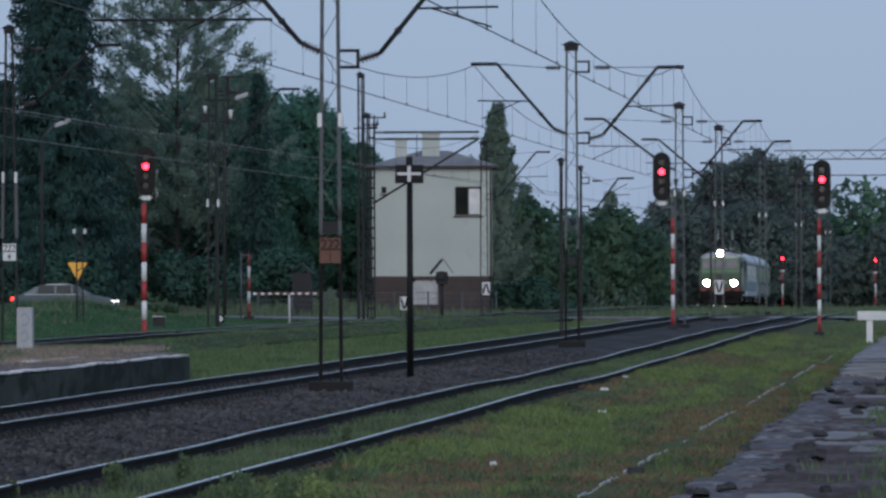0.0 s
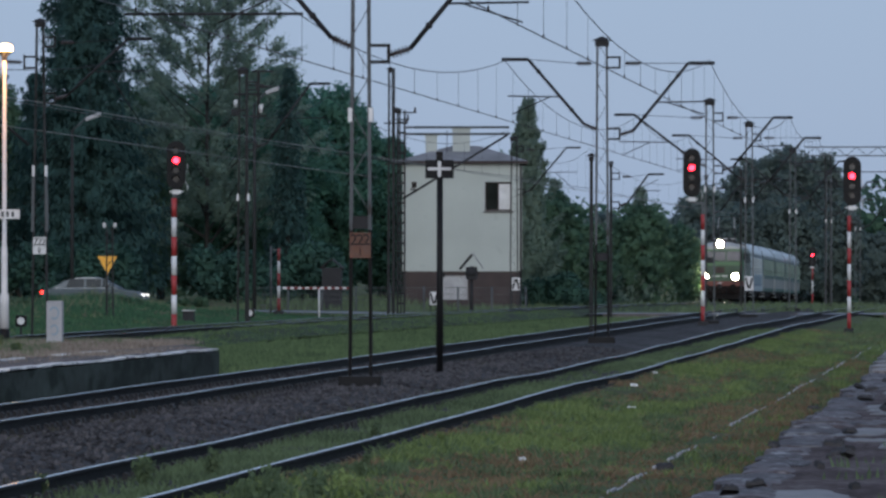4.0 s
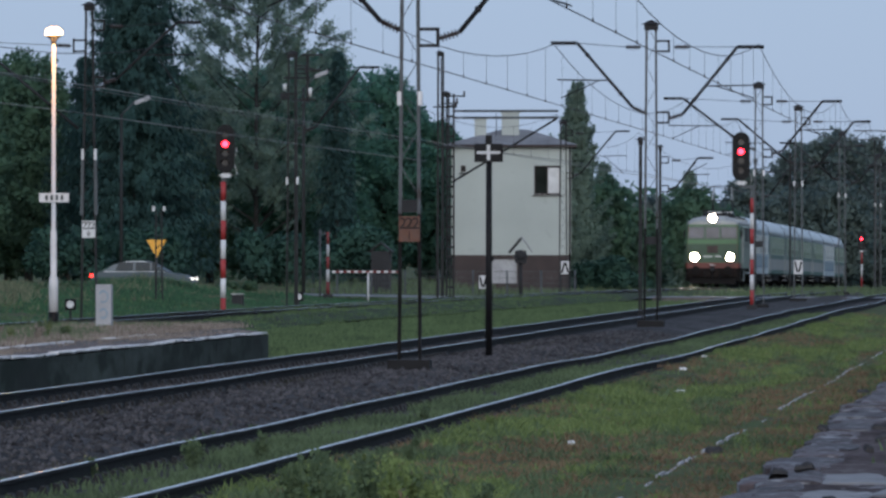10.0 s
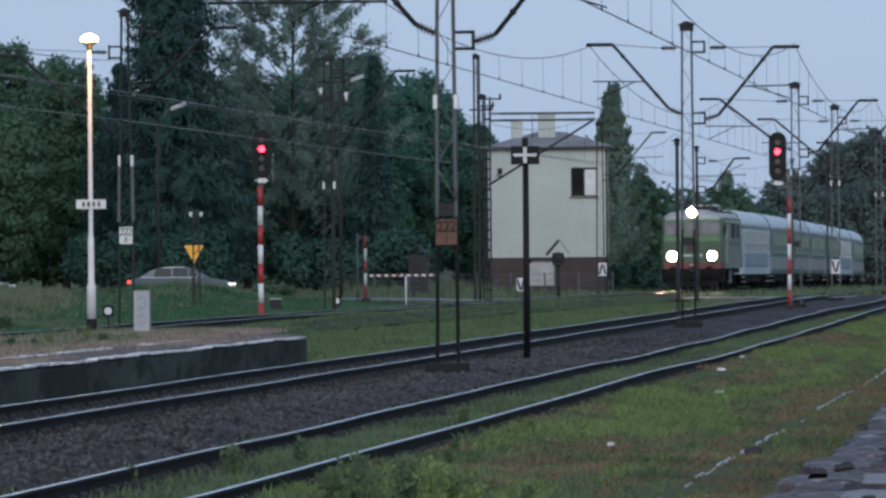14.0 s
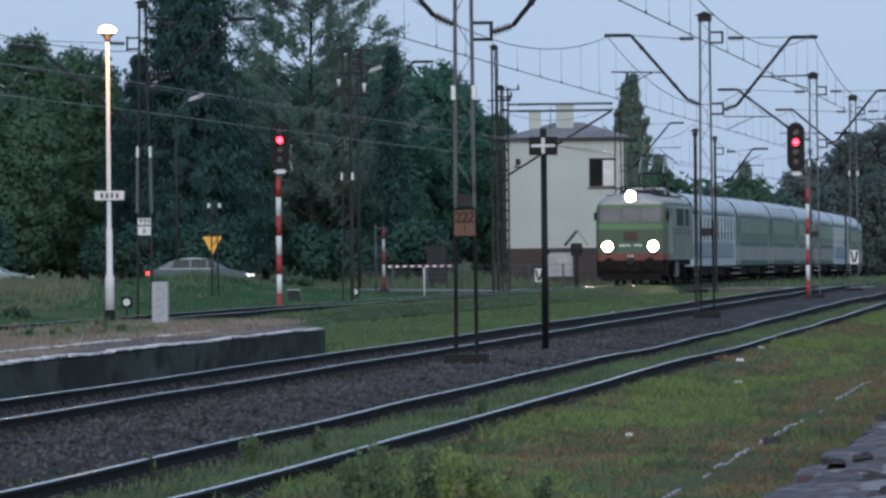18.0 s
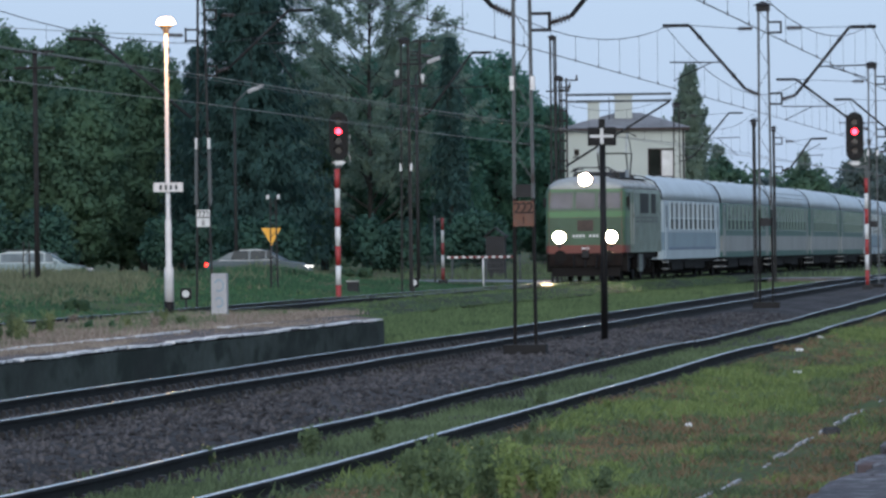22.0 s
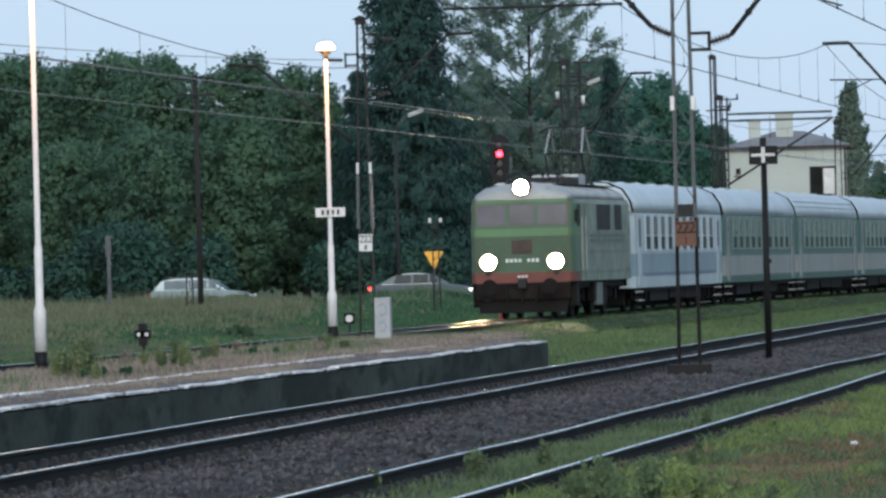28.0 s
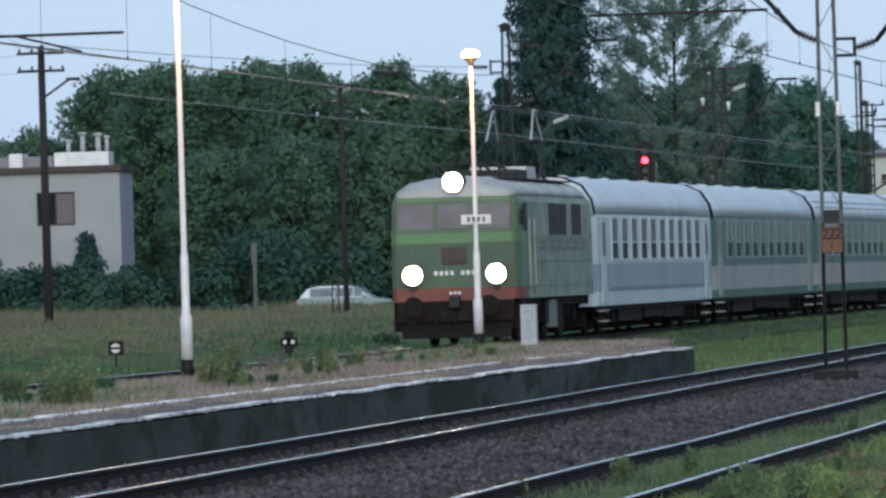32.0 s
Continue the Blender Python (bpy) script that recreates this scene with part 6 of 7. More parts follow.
    for i, (x, y, w, h) in enumerate(((-66.2, 320, 3.2, 2.9), (-69.0, 320, 3.6, 3.4), (-67.6, 322, 3.0, 3.2), (-70.8, 321, 3.2, 3.4), (-62.8, 323, 3.4, 2.8), (-64.6, 321, 3.0, 2.8), (-59.5, 324, 3.2, 2.5), (-72.6, 320, 3.4, 3.4), (-57.0, 326, 4.4, 4.2), (-53.4, 327, 4.2, 3.4),
                                      (-46.5, 330, 4.0, 3.0), (-43.0, 332, 3.6, 2.6), (-37.0, 334, 3.8, 2.8), (-34.6, 345, 3.6, 3.2), (-26.0, 400, 3.0, 2.2), (-23.5, 390, 2.6, 1.6))):
        bush(x, y, w, h, "dense dark green bush", 200 + i, count=5200)
    spruce(-66.0, 330, 4.3, 3.0, "dark conical evergreen shrub before the house", 6000, 240, "conical_shrub")
    for i, (x, y, w, h) in enumerate(((-36.5, 285, 3.2, 0.4), (-45.5, 288, 3.6, 0.45), (-52.0, 292, 4.2, 0.5), (-57.5, 286, 4.6, 1.0), (-34.2, 292, 2.4, 0.5), (-38.4, 268, 2.2, 0.4), (-30.9, 197, 0.8, 0.35))):
        bush(x, y, w, h, "low green scrub in the meadow grass", 260 + i, SCRUB, 2600, "scrub", 0.075)
    for i in range(16):
        x = -90 + i * 11
        bush(x, 720 + (i % 3) * 25, 13, 9 + (i * 7) % 5, "far belt of trees on the horizon", 300 + i, LEAF, 2400, "tree_belt", 0.6)


def blades(name, spots, height, spread, material, label, seed, per=7, lean=0.45, width=0.012, plain=False):
    """Tufts of grass: each a few tapering bent blades, at (x, y, z, scale)."""
    rng = np.random.default_rng(seed)
    spots = np.asarray(spots, dtype=float)
    n = len(spots)
    base = np.repeat(spots, per, 0)
    m = n * per
    root = base[:, :3] + np.stack([rng.normal(0, spread, m), rng.normal(0, spread, m), np.zeros(m)], 1)
    h = height * base[:, 3] * rng.uniform(0.45, 1.15, m)
    a = rng.uniform(0, math.tau, m)
    d = np.stack([np.cos(a), np.sin(a), np.zeros(m)], 1)
    s = np.stack([np.ones(m), np.zeros(m), np.zeros(m)], 1) * (width * rng.uniform(0.6, 1.4, m))[:, None]
    ln = (lean * rng.uniform(0.2, 1.0, m) * h)[:, None]
    mid = root + d * ln * 0.35 + np.array([0, 0, 1]) * (h * 0.6)[:, None]
    tip = root + d * ln + np.array([0, 0, 1]) * h[:, None]
    if plain:
        v = np.stack([root - s, root + s, tip], 1).reshape(-1, 3)
        me = bpy.data.meshes.new(name)
        me.vertices.add(3 * m)
        me.vertices.foreach_set("co", v.astype(np.float32).ravel())
        me.loops.add(3 * m)
        me.loops.foreach_set("vertex_index", np.arange(3 * m, dtype=np.int32))
        me.polygons.add(m)
        me.polygons.foreach_set("loop_start", np.arange(0, 3 * m, 3, dtype=np.int32))
        me.update(calc_edges=True)
        me.materials.append(material)
        return tagged(new(name, me), label, "grass", kind="stuff")
    v = np.stack([root - s, root + s, mid + s * 0.7, mid - s * 0.7, tip], 1).reshape(-1, 3)
    k = np.arange(m) * 5
    quads = np.stack([k, k + 1, k + 2, k + 3], 1)
    tris = np.stack([k + 3, k + 2, k + 4], 1)
    me = bpy.data.meshes.new(name)
    me.vertices.add(5 * m)
    me.vertices.foreach_set("co", v.astype(np.float32).ravel())
    loops = np.concatenate([quads.ravel(), tris.ravel()]).astype(np.int32)
    me.loops.add(len(loops))
    me.loops.foreach_set("vertex_index", loops)
    me.polygons.add(2 * m)
    me.polygons.foreach_set("loop_start", np.concatenate([np.arange(m) * 4, 4 * m + np.arange(m) * 3]).astype(np.int32))
    me.update(calc_edges=True)
    me.materials.append(material)
    return tagged(new(name, me), label, "grass", kind="stuff")


TURF = leafy("green_grass", (0.051, 0.076, 0.040), (0.130, 0.184, 0.092), 0.85)
STRIP = leafy("moist_strip_grass", (0.044, 0.074, 0.035), (0.121, 0.180, 0.078), 0.85)
LUSH = leafy("lush_grass", (0.078, 0.116, 0.040), (0.198, 0.262, 0.088), 0.85)
DRY = leafy("dry_grass", (0.112, 0.076, 0.044), (0.250, 0.172, 0.104), 0.9)
TALL = leafy("tall_meadow_grass", (0.065, 0.078, 0.048), (0.167, 0.178, 0.108), 0.85, 0.4, 0.3)
UNDERGROWTH = leafy("bank_undergrowth", (0.018, 0.055, 0.030), (0.055, 0.136, 0.066), 0.85)
STRAW = leafy("dull_ballast_weeds", (0.030, 0.030, 0.022), (0.070, 0.068, 0.048), 0.9)
OLIVE = leafy("olive_weeds", (0.081, 0.111, 0.052), (0.227, 0.271, 0.124), 0.85)
PINK_DRY = leafy("platform_dry_weeds", (0.125, 0.101, 0.085), (0.336, 0.286, 0.236), 0.9)


def patch(rng, x, y, freq=0.35):
    return noise.noise((x * freq, y * freq * 0.3, 3.7))


def scatter(seed, n, x0, x1, y0, y1, keep, z=None, near=1.0):
    """Random spots in a strip, thinned by keep(x, y) and denser towards y0."""
    rng = np.random.default_rng(seed)
    out = []
    for k in range(n):
        x = rng.uniform(x0, x1)
        y = y0 + (y1 - y0) * rng.uniform() ** near
        c = keep(x, y)
        if rng.uniform() < c:
            out.append((x, y, (ground_z(x, y) if z is None else z(x, y)) - 0.01, rng.uniform(0.6, 1.3)))
    return out


def meadows():
    rng = np.random.default_rng(5)
    # between the first track and the near platform
    def tone(x, y):
        """Lush where positive, dry where negative; bare gravel in one spot."""
        bump = lambda cx, cy, sx, sy: math.exp(-((x - cx) / sx) ** 2 - ((y - cy) / sy) ** 2)
        v = 0.75 * bump(-5.7, 93, 0.9, 20) + 0.5 * bump(-5.6, 60, 0.8, 6) - 0.8 * bump(-5.0, 69, 0.6, 4.5) - 1.5 * bump(-2.75, 85, 1.05, 55) + 0.25 * smooth_step(115, 150, y)
        v += 1.3 * noise.noise((x * 0.9, y * 0.05, 3.7)) + 1.2 * noise.noise((x * 1.9, y * 0.085, 9.0)) - 0.20
        return -9 if bump(-6.25, 114, 0.45, 3.0) > 0.4 else v

    def clumps(spots, freq=2.4):
        """Low turf broken by taller tufts."""
        return [(x, y, z, s * (1 - 0.5 * math.exp(-((x + 3.72) / 0.2) ** 2)) * (0.55 + 1.8 * max(0.0, noise.noise((x * freq, y * 0.55, 4.0)) + 0.05) + 0.5 * max(0.0, noise.noise((x * 0.9, y * 0.12, 8.0))))) for x, y, z, s in spots]

    green = lambda x, y: 0.95 if -0.25 < tone(x, y) < 0.35 else 0.25 * (tone(x, y) > -5)
    lush = lambda x, y: 0.95 if tone(x, y) > 0.2 else 0.03
    brown = lambda x, y: 0.95 if -5 < tone(x, y) < 0.12 else 0.08 * (tone(x, y) > -5)
    blades("grass_verge", clumps(scatter(1, 30000, -6.68, -2.1, 42, 230, green, verge_z, 1.5)), 0.08, 0.07, TURF, "patchy green grass beside the track", 1, 5, 1.5, 0.008)
    blades("grass_verge", clumps(scatter(2, 26000, -6.68, -2.4, 42, 230, lush, verge_z, 1.4), 2.0), 0.095, 0.08, LUSH, "brighter lush patches of grass", 2, 8, 1.4, 0.009)
    blades("dry_verge", clumps(scatter(3, 23000, -6.68, -1.9, 42, 230, brown, verge_z, 1.5), 3.1), 0.065, 0.08, DRY, "dry brownish grass by the platform edge", 3, 5, 1.6, 0.008)
    # weeds in the first track
    inside = lambda x, y: 0.8 if patch(rng, x, y, 0.6) > -0.05 else 0.15
    blades("track_weeds", scatter(4, 7000, -8.2, -6.9, 45, 230, inside, lambda x, y: -0.17 + dip(y), 1.5), 0.085, 0.07, TURF, "weeds growing between the rails", 4, 9, 0.8, 0.008)
    blades("track_weeds", scatter(14, 260, -9.4, -6.6, 45, 120, lambda x, y: 0.6, lambda x, y: -0.19, 1.3), 0.10, 0.08, TURF, "taller weed tufts among the ballast", 14, 14, 0.8, 0.009)
    # strip between the second track and the passing track
    blades("grass_strip", scatter(5, 11500, -20.8, -14.8, 128, 330, lambda x, y: 0.95 if x > track_3(y) + 2.0 else 0.0, near=1.3), 0.13, 0.12, STRIP, "green grass strip between the tracks", 5, 5, 0.45, 0.02, plain=True)
    blades("track_weeds", scatter(16, 9000, -26, -18, 126, 300, lambda x, y: (0.9 if patch(rng, x, y, 0.4) > -0.1 else 0.3) if abs(x - track_3(y)) < 2.4 else 0.0, lambda x, y: -0.04 + 0.105 * smooth_step(170, 215, y) + dip(y) - 0.37 * max(0.0, abs(x - track_3(y)) - 1.6)), 0.09, 0.14, STRIP, "weeds over the passing track", 16, 7, 0.7, 0.018, plain=True)
    # on the island platform
    deck = lambda x, y: 0.338
    blades("platform_weeds", scatter(6, 15000, -19.7, -16.0, 60, 138, lambda x, y: (0.9 if patch(rng, x, y, 0.5) > -0.12 else 0.35) * (0.5 if y < 112 and x < -18.3 else 1.0), deck, 1.0), 0.10, 0.12, PINK_DRY, "dry grass and weeds on the platform", 6, 6, 0.6, 0.011, plain=True)
    blades("platform_weeds", scatter(7, 3000, -19.7, -16.2, 60, 138, lambda x, y: 0.7 if patch(rng, x + 40, y, 0.5) > 0.08 else 0.05, deck, 1.0), 0.14, 0.10, TURF, "green weeds on the platform", 7, 9, 0.5, 0.010, plain=True)
    blades("platform_weeds", scatter(17, 2200, -16.0, -14.85, 60, 128, lambda x, y: 0.9 if patch(rng, x + 9, y, 0.7) > 0.05 else 0.12, deck, 1.0), 0.05, 0.10, PINK_DRY, "sparse dry weeds in the slab joints", 17, 7, 0.7, 0.010, plain=True)
    blades("ballast_weeds", scatter(18, 700, -11.7, -8.5, 48, 160, lambda x, y: 0.9 if noise.noise((x * 1.3, y * 0.09, 6.0)) > 0.12 else 0.04, lambda x, y: -0.15 + 0.08 * math.exp(-((x + 10.15) / 0.6) ** 2), 1.3), 0.06, 0.10, STRAW, "sparse brownish weeds in the ballast", 18, 7, 0.8, 0.009)
    # bank beyond the passing track
    def tufts(spots):
        """Taller and shorter drifts through the meadow."""
        return [(x, y, z, s * (1 - 0.72 * smooth_step(-0.130, -0.120, x / y)) * (0.28 + 0.72 * smooth_step(205, 250, y)) * (0.75 + 0.9 * max(-0.4, patch(rng, x, y, 0.16)) + 0.35 * noise.noise((x * 0.9, y * 0.4, 1.0)))) for x, y, z, s in spots]

    bank = lambda x, y: 0.95 if x < track_3(y) - 2.2 else 0.0
    blades("meadow_bank", tufts(scatter(8, 19000, -64, -32.5, 150, 304, lambda x, y: bank(x, y) * (0.1 + 0.9 * smooth_step(-0.142, -0.158, x / y)) * smooth_step(-31.5, -36, x))), 0.66, 0.28, TALL, "tall pale meadow grass on the bank", 8, 6, 1.0, 0.034, plain=True)
    blades("roadside_grass", tufts(scatter(15, 5200, -64, -33, 290, 303, lambda x, y: 0.9)), 0.48, 0.25, TALL, "tall grass along the road edge", 15, 6, 0.8, 0.032, plain=True)
    blades("roadside_grass", tufts(scatter(19, 3600, -50, -33, 284, 302, lambda x, y: 0.9)), 0.44, 0.25, UNDERGROWTH, "dark green grass before the road", 19, 6, 0.8, 0.034, plain=True)
    blades("meadow_bank", tufts(scatter(9, 34000, -62, -25.4, 110, 304, lambda x, y: bank(x, y) * (1 if x > -0.146 * y or patch(rng, x, y, 0.15) > 0.1 else 0.15))), 0.40, 0.2, UNDERGROWTH, "green undergrowth on the bank", 9, 6, 0.7, 0.034, plain=True)
    blades("meadow_turf", scatter(20, 9000, -56, -26.5, 130, 255, lambda x, y: bank(x, y) * (0.95 if patch(rng, x, y, 0.3) > -0.1 else 0.3)), 0.11, 0.16, STRIP, "short green turf at the foot of the bank", 20, 6, 0.9, 0.022, plain=True)
    blades("far_verge", scatter(10, 5500, -36, 6, 318, 470, lambda x, y: 0.9), 0.45, 0.3, TURF, "rough grass beyond the crossing", 10, 4, 0.4, 0.04, plain=True)
    blades("platform_grass", scatter(12, 9500, -1.25, 2.5, 45, 165, lambda x, y: 0.95 if noise.noise((x * 1.5, y * 0.08, 2.0)) > 0.0 + 0.5 * smooth_step(-0.7, -1.2, x) else 0.04, lambda x, y: 0.25), 0.09, 0.09, TURF, "grass growing over the old platform", 12, 8, plain=True)
    blades("far_verge", scatter(11, 6500, -6.4, 8, 175, 320, lambda x, y: 0.9), 0.14, 0.2, TURF, "rough grass beside the line", 11, 5, 0.6, 0.018, plain=True)
    # larger leafy weeds near the camera and on the platform
    k = 400
    for x, y, h in ((-5.74, 55.0, 0.50), (-5.45, 55.4, 0.56), (-5.2, 54.6, 0.50), (-4.95, 55.2, 0.36), (-5.95, 56.4, 0.46), (-6.2, 57.6, 0.28), (-4.5, 55.0, 0.28), (-5.6, 57.2, 0.44), (-5.3, 57.8, 0.34), (-5.85, 53.8, 0.5), (-5.5, 53.4, 0.5), (-4.8, 53.8, 0.34), (-4.6, 56.6, 0.24), (-6.3, 60.0, 0.2),
                    (-6.2, 63.0, 0.16), (-7.7, 62.4, 0.33), (-7.5, 66.0, 0.28), (-8.2, 66.5, 0.2), (-6.3, 69.0, 0.14), (-7.2, 80.0, 0.22), (-6.3, 78.0, 0.14), (-8.3, 60.0, 0.22), (-6.1, 66.0, 0.18)):
        weed(x, y, verge_z(x, y) + (0.11 if x < -6.7 else 0.0), h, 14, "leafy light green weed by the rail", k, TURF if k % 3 else LUSH, k % 7 == 1)
        k += 1
    rnd = random.Random(77)
    for cx, cy, n, h0 in ((-17.45, 96.6, 9, 0.62), (-16.55, 81.3, 5, 0.66), (-18.9, 88.0, 6, 0.5), (-17.2, 103.0, 4, 0.36), (-18.2, 111.0, 4, 0.42), (-17.0, 119.5, 4, 0.3), (-16.7, 74.0, 5, 0.55)):
        for q in range(n):
            weed(cx + rnd.uniform(-0.28, 0.28), cy + rnd.uniform(-0.9, 0.9), 0.33, h0 * rnd.uniform(0.6, 1.08), 13, "clump of tall thin olive weeds growing through the platform", k, OLIVE if q % 3 else TURF)
            k += 1
    for cx, cy, n in ((-16.75, 95.3, 5), (-18.4, 92.5, 4), (-17.9, 84.0, 4), (-17.6, 115.0, 3)):
        for q in range(n):
            weed(cx + rnd.uniform(-0.3, 0.3), cy + rnd.uniform(-0.7, 0.7), 0.33, rnd.uniform(0.14, 0.2), 20, "low dark bushy weed on the platform", k, UNDERGROWTH)
            k += 1
    for q in range(16):
        weed(rnd.uniform(-19.2, -16.3), rnd.uniform(70, 126), 0.33, rnd.uniform(0.15, 0.34), 9, "small thin weed on the platform", k, OLIVE if q % 2 else PINK_DRY)
        k += 1


def gravel():
    """Loose ballast stones nearest the camera."""
    rng = np.random.default_rng(8)
    base = np.array([(1, 0, 0), (-1, 0, 0), (0, 1, 0), (0, -1, 0), (0, 0, 0.8), (0, 0, -0.8)])
    tri = np.array([(0, 2, 4), (2, 1, 4), (1, 3, 4), (3, 0, 4), (2, 0, 5), (1, 2, 5), (3, 1, 5), (0, 3, 5)])
    n = 22000
    y = 47 + 120 * rng.uniform(size=n) ** 1.6
    x = rng.uniform(-14.4, -8.5, n)
    xs = np.array([-15.1, -14.3, -11.2, -10.6, -9.7, -9.0, -6.72])
    zs = np.array([-0.45, -0.19, -0.175, -0.06, -0.05, -0.17, -0.19])
    z = np.interp(x, xs, zs)
    v = base[None] * rng.uniform(0.015, 0.055, (n, 1, 3)) + rng.normal(0, 0.006, (n, 6, 3))
    v += np.stack([x, y, z + 0.004], 1)[:, None]
    f = (tri[None] + 6 * np.arange(n)[:, None, None]).reshape(-1, 3)
    me = bpy.data.meshes.new("ballast_stones")
    me.vertices.add(6 * n)
    me.vertices.foreach_set("co", v.astype(np.float32).ravel())
    me.loops.add(24 * n)
    me.loops.foreach_set("vertex_index", f.astype(np.int32).ravel())
    me.polygons.add(8 * n)
    me.polygons.foreach_set("loop_start", np.arange(0, 24 * n, 3, dtype=np.int32))
    me.update(calc_edges=True)
    me.materials.append(STONES)
    tagged(new("ballast_stones", me), "loose reddish-grey ballast stones between the tracks", "gravel", kind="stuff")


woods()
meadows()
gravel()


# ---- the train ----
GREEN_FRONT = mat("loco_front_green", (0.030, 0.068, 0.034), 0.5, var=0.2, scale=0.9, fine=10, stain=(0.04, 0.09, 0.05), amount=0.38)
GREEN_CAB = mat("loco_cab_green", (0.052, 0.105, 0.055), 0.5, var=0.2, scale=0.9, fine=10, stain=(0.045, 0.085, 0.05), amount=0.4)
GREEN_BRIGHT = mat("loco_bright_green", (0.062, 0.150, 0.058), 0.5, var=0.15, scale=0.9, fine=10)
GREEN_SIDE = mat("loco_pale_green", (0.185, 0.232, 0.182), 0.6, var=0.25, scale=0.7, fine=8, stain=(0.115, 0.135, 0.10), amount=0.5)
LOCO_ROOF = mat("loco_roof_grey", (0.36, 0.37, 0.36), 0.55, 0.2, var=0.2, scale=0.8, fine=8, stain=(0.18, 0.17, 0.16), amount=0.4)
LOCO_RED = mat("loco_red_orange", (0.13, 0.030, 0.020), 0.6, var=0.25, scale=1.0, fine=10, stain=(0.16, 0.04, 0.025), amount=0.4)
UNDER = mat("dirty_underframe", (0.010, 0.0085, 0.008), 0.85, 0.1, var=0.35, scale=1.2, fine=10)
# Purple-grey base colour holds the windscreens' patchy reflections.
WINDSHIELD = mat("painted_reflection_windscreen", (0.045, 0.043, 0.058), 0.2, var=0.5, scale=1.4, fine=3, bump=0.0)
WINDSHIELD.node_tree.nodes["Principled BSDF"].inputs["Specular IOR Level"].default_value = 0.35
COACH_ROOF = mat("coach_roof_silver", (0.47, 0.53, 0.555), 0.5, 0.15, var=0.12, scale=0.5, fine=6, stain=(0.42, 0.43, 0.44), amount=0.35)
COACH_GREEN = mat("coach_green", (0.058, 0.122, 0.100), 0.5, var=0.15, scale=0.6, fine=7, stain=(0.052, 0.095, 0.08), amount=0.4)
COACH_CREAM = mat("coach_cream", (0.255, 0.262, 0.242), 0.55, var=0.12, scale=0.6, fine=7, stain=(0.215, 0.225, 0.20), amount=0.4)
COACH_WHITE = mat("coach_white", (0.415, 0.475, 0.495), 0.5, var=0.1, scale=0.6, fine=7, stain=(0.345, 0.40, 0.42), amount=0.35)
COACH_BLUE = mat("coach_grey_blue", (0.212, 0.280, 0.312), 0.5, var=0.12, scale=0.6, fine=7, stain=(0.18, 0.245, 0.29), amount=0.4)
COACH_STRIPE = mat("coach_dark_blue_stripe", (0.10, 0.14, 0.20), 0.5, var=0.15)
COACH_GLASS = mat("coach_window_glass", (0.06, 0.085, 0.08), 0.3, var=0.3, scale=1.0, fine=3, bump=0.0)
LOCO_GLASS = mat("loco_side_glass", (0.020, 0.022, 0.018), 0.6, var=0.4, scale=1.4, fine=4, bump=0.0)
COACH_LOW_GLASS = mat("coach_lower_glass", (0.030, 0.038, 0.041), 0.6, var=0.3, scale=1.0, fine=3, bump=0.0)
COACH_PALE_GLASS = mat("coach_pale_glass", (0.055, 0.070, 0.085), 0.35, var=0.3, scale=1.0, fine=3, bump=0.0)

for paint in (COACH_GLASS, COACH_PALE_GLASS, COACH_LOW_GLASS, LOCO_GLASS):
    paint.node_tree.nodes["Principled BSDF"].inputs["Specular IOR Level"].default_value = 0.12
    paint.node_tree.nodes["Principled BSDF"].inputs["Roughness"].default_value = 0.6
for paint in (UNDER, COACH_GREEN, COACH_CREAM, COACH_WHITE, COACH_BLUE):
    paint.node_tree.nodes["Principled BSDF"].inputs["Specular IOR Level"].default_value = 0.2


def bogie(parent, y, base, wheel_r, half):
    bm = B()
    for s in (-1, 1):
        box(bm, s * 1.0 - 0.06, s * 1.0 + 0.06, y - half, y + half, wheel_r - 0.05, wheel_r + 0.25, 0.02)
        for d in (-base / 2, base / 2):
            box(bm, s * 1.05 - 0.11, s * 1.05 + 0.11, y + d - 0.17, y + d + 0.17, wheel_r - 0.17, wheel_r + 0.17, 0.03)
        tube(bm, (s * 1.05, y - 0.3, wheel_r - 0.1), (s * 1.05, y - 0.3, wheel_r + 0.5), 0.12, seg=10)
        tube(bm, (s * 1.05, y + 0.3, wheel_r - 0.1), (s * 1.05, y + 0.3, wheel_r + 0.5), 0.12, seg=10)
    box(bm, -1.0, 1.0, y - 0.3, y + 0.3, wheel_r + 0.05, wheel_r + 0.45, 0.02)
    b = part("bogie", bm, UNDER, parent, "dirty dark bogie")
    for d in (-base / 2, base / 2):
        bm = B()
        for s in (-1, 1):
            tube(bm, (s * 0.68, y + d, wheel_r), (s * 0.81, y + d, wheel_r), wheel_r, seg=24)
        tube(bm, (-0.7, y + d, wheel_r), (0.7, y + d, wheel_r), 0.09, seg=10)
        part("wheelset", bm, UNDER, b)


def buffers(parent, y, s, z=1.06):
    for x in (-0.875, 0.875):
        bm = B()
        tube(bm, (x, y, z), (x, y + s * 0.35, z), 0.12, 0.1, 12)
        tube(bm, (x, y + s * 0.35, z), (x, y + s * 0.62, z), 0.075, seg=12)
        tube(bm, (x, y + s * 0.62, z), (x, y + s * 0.66, z), 0.23, seg=20)
        part("buffer", bm, UNDER, parent)


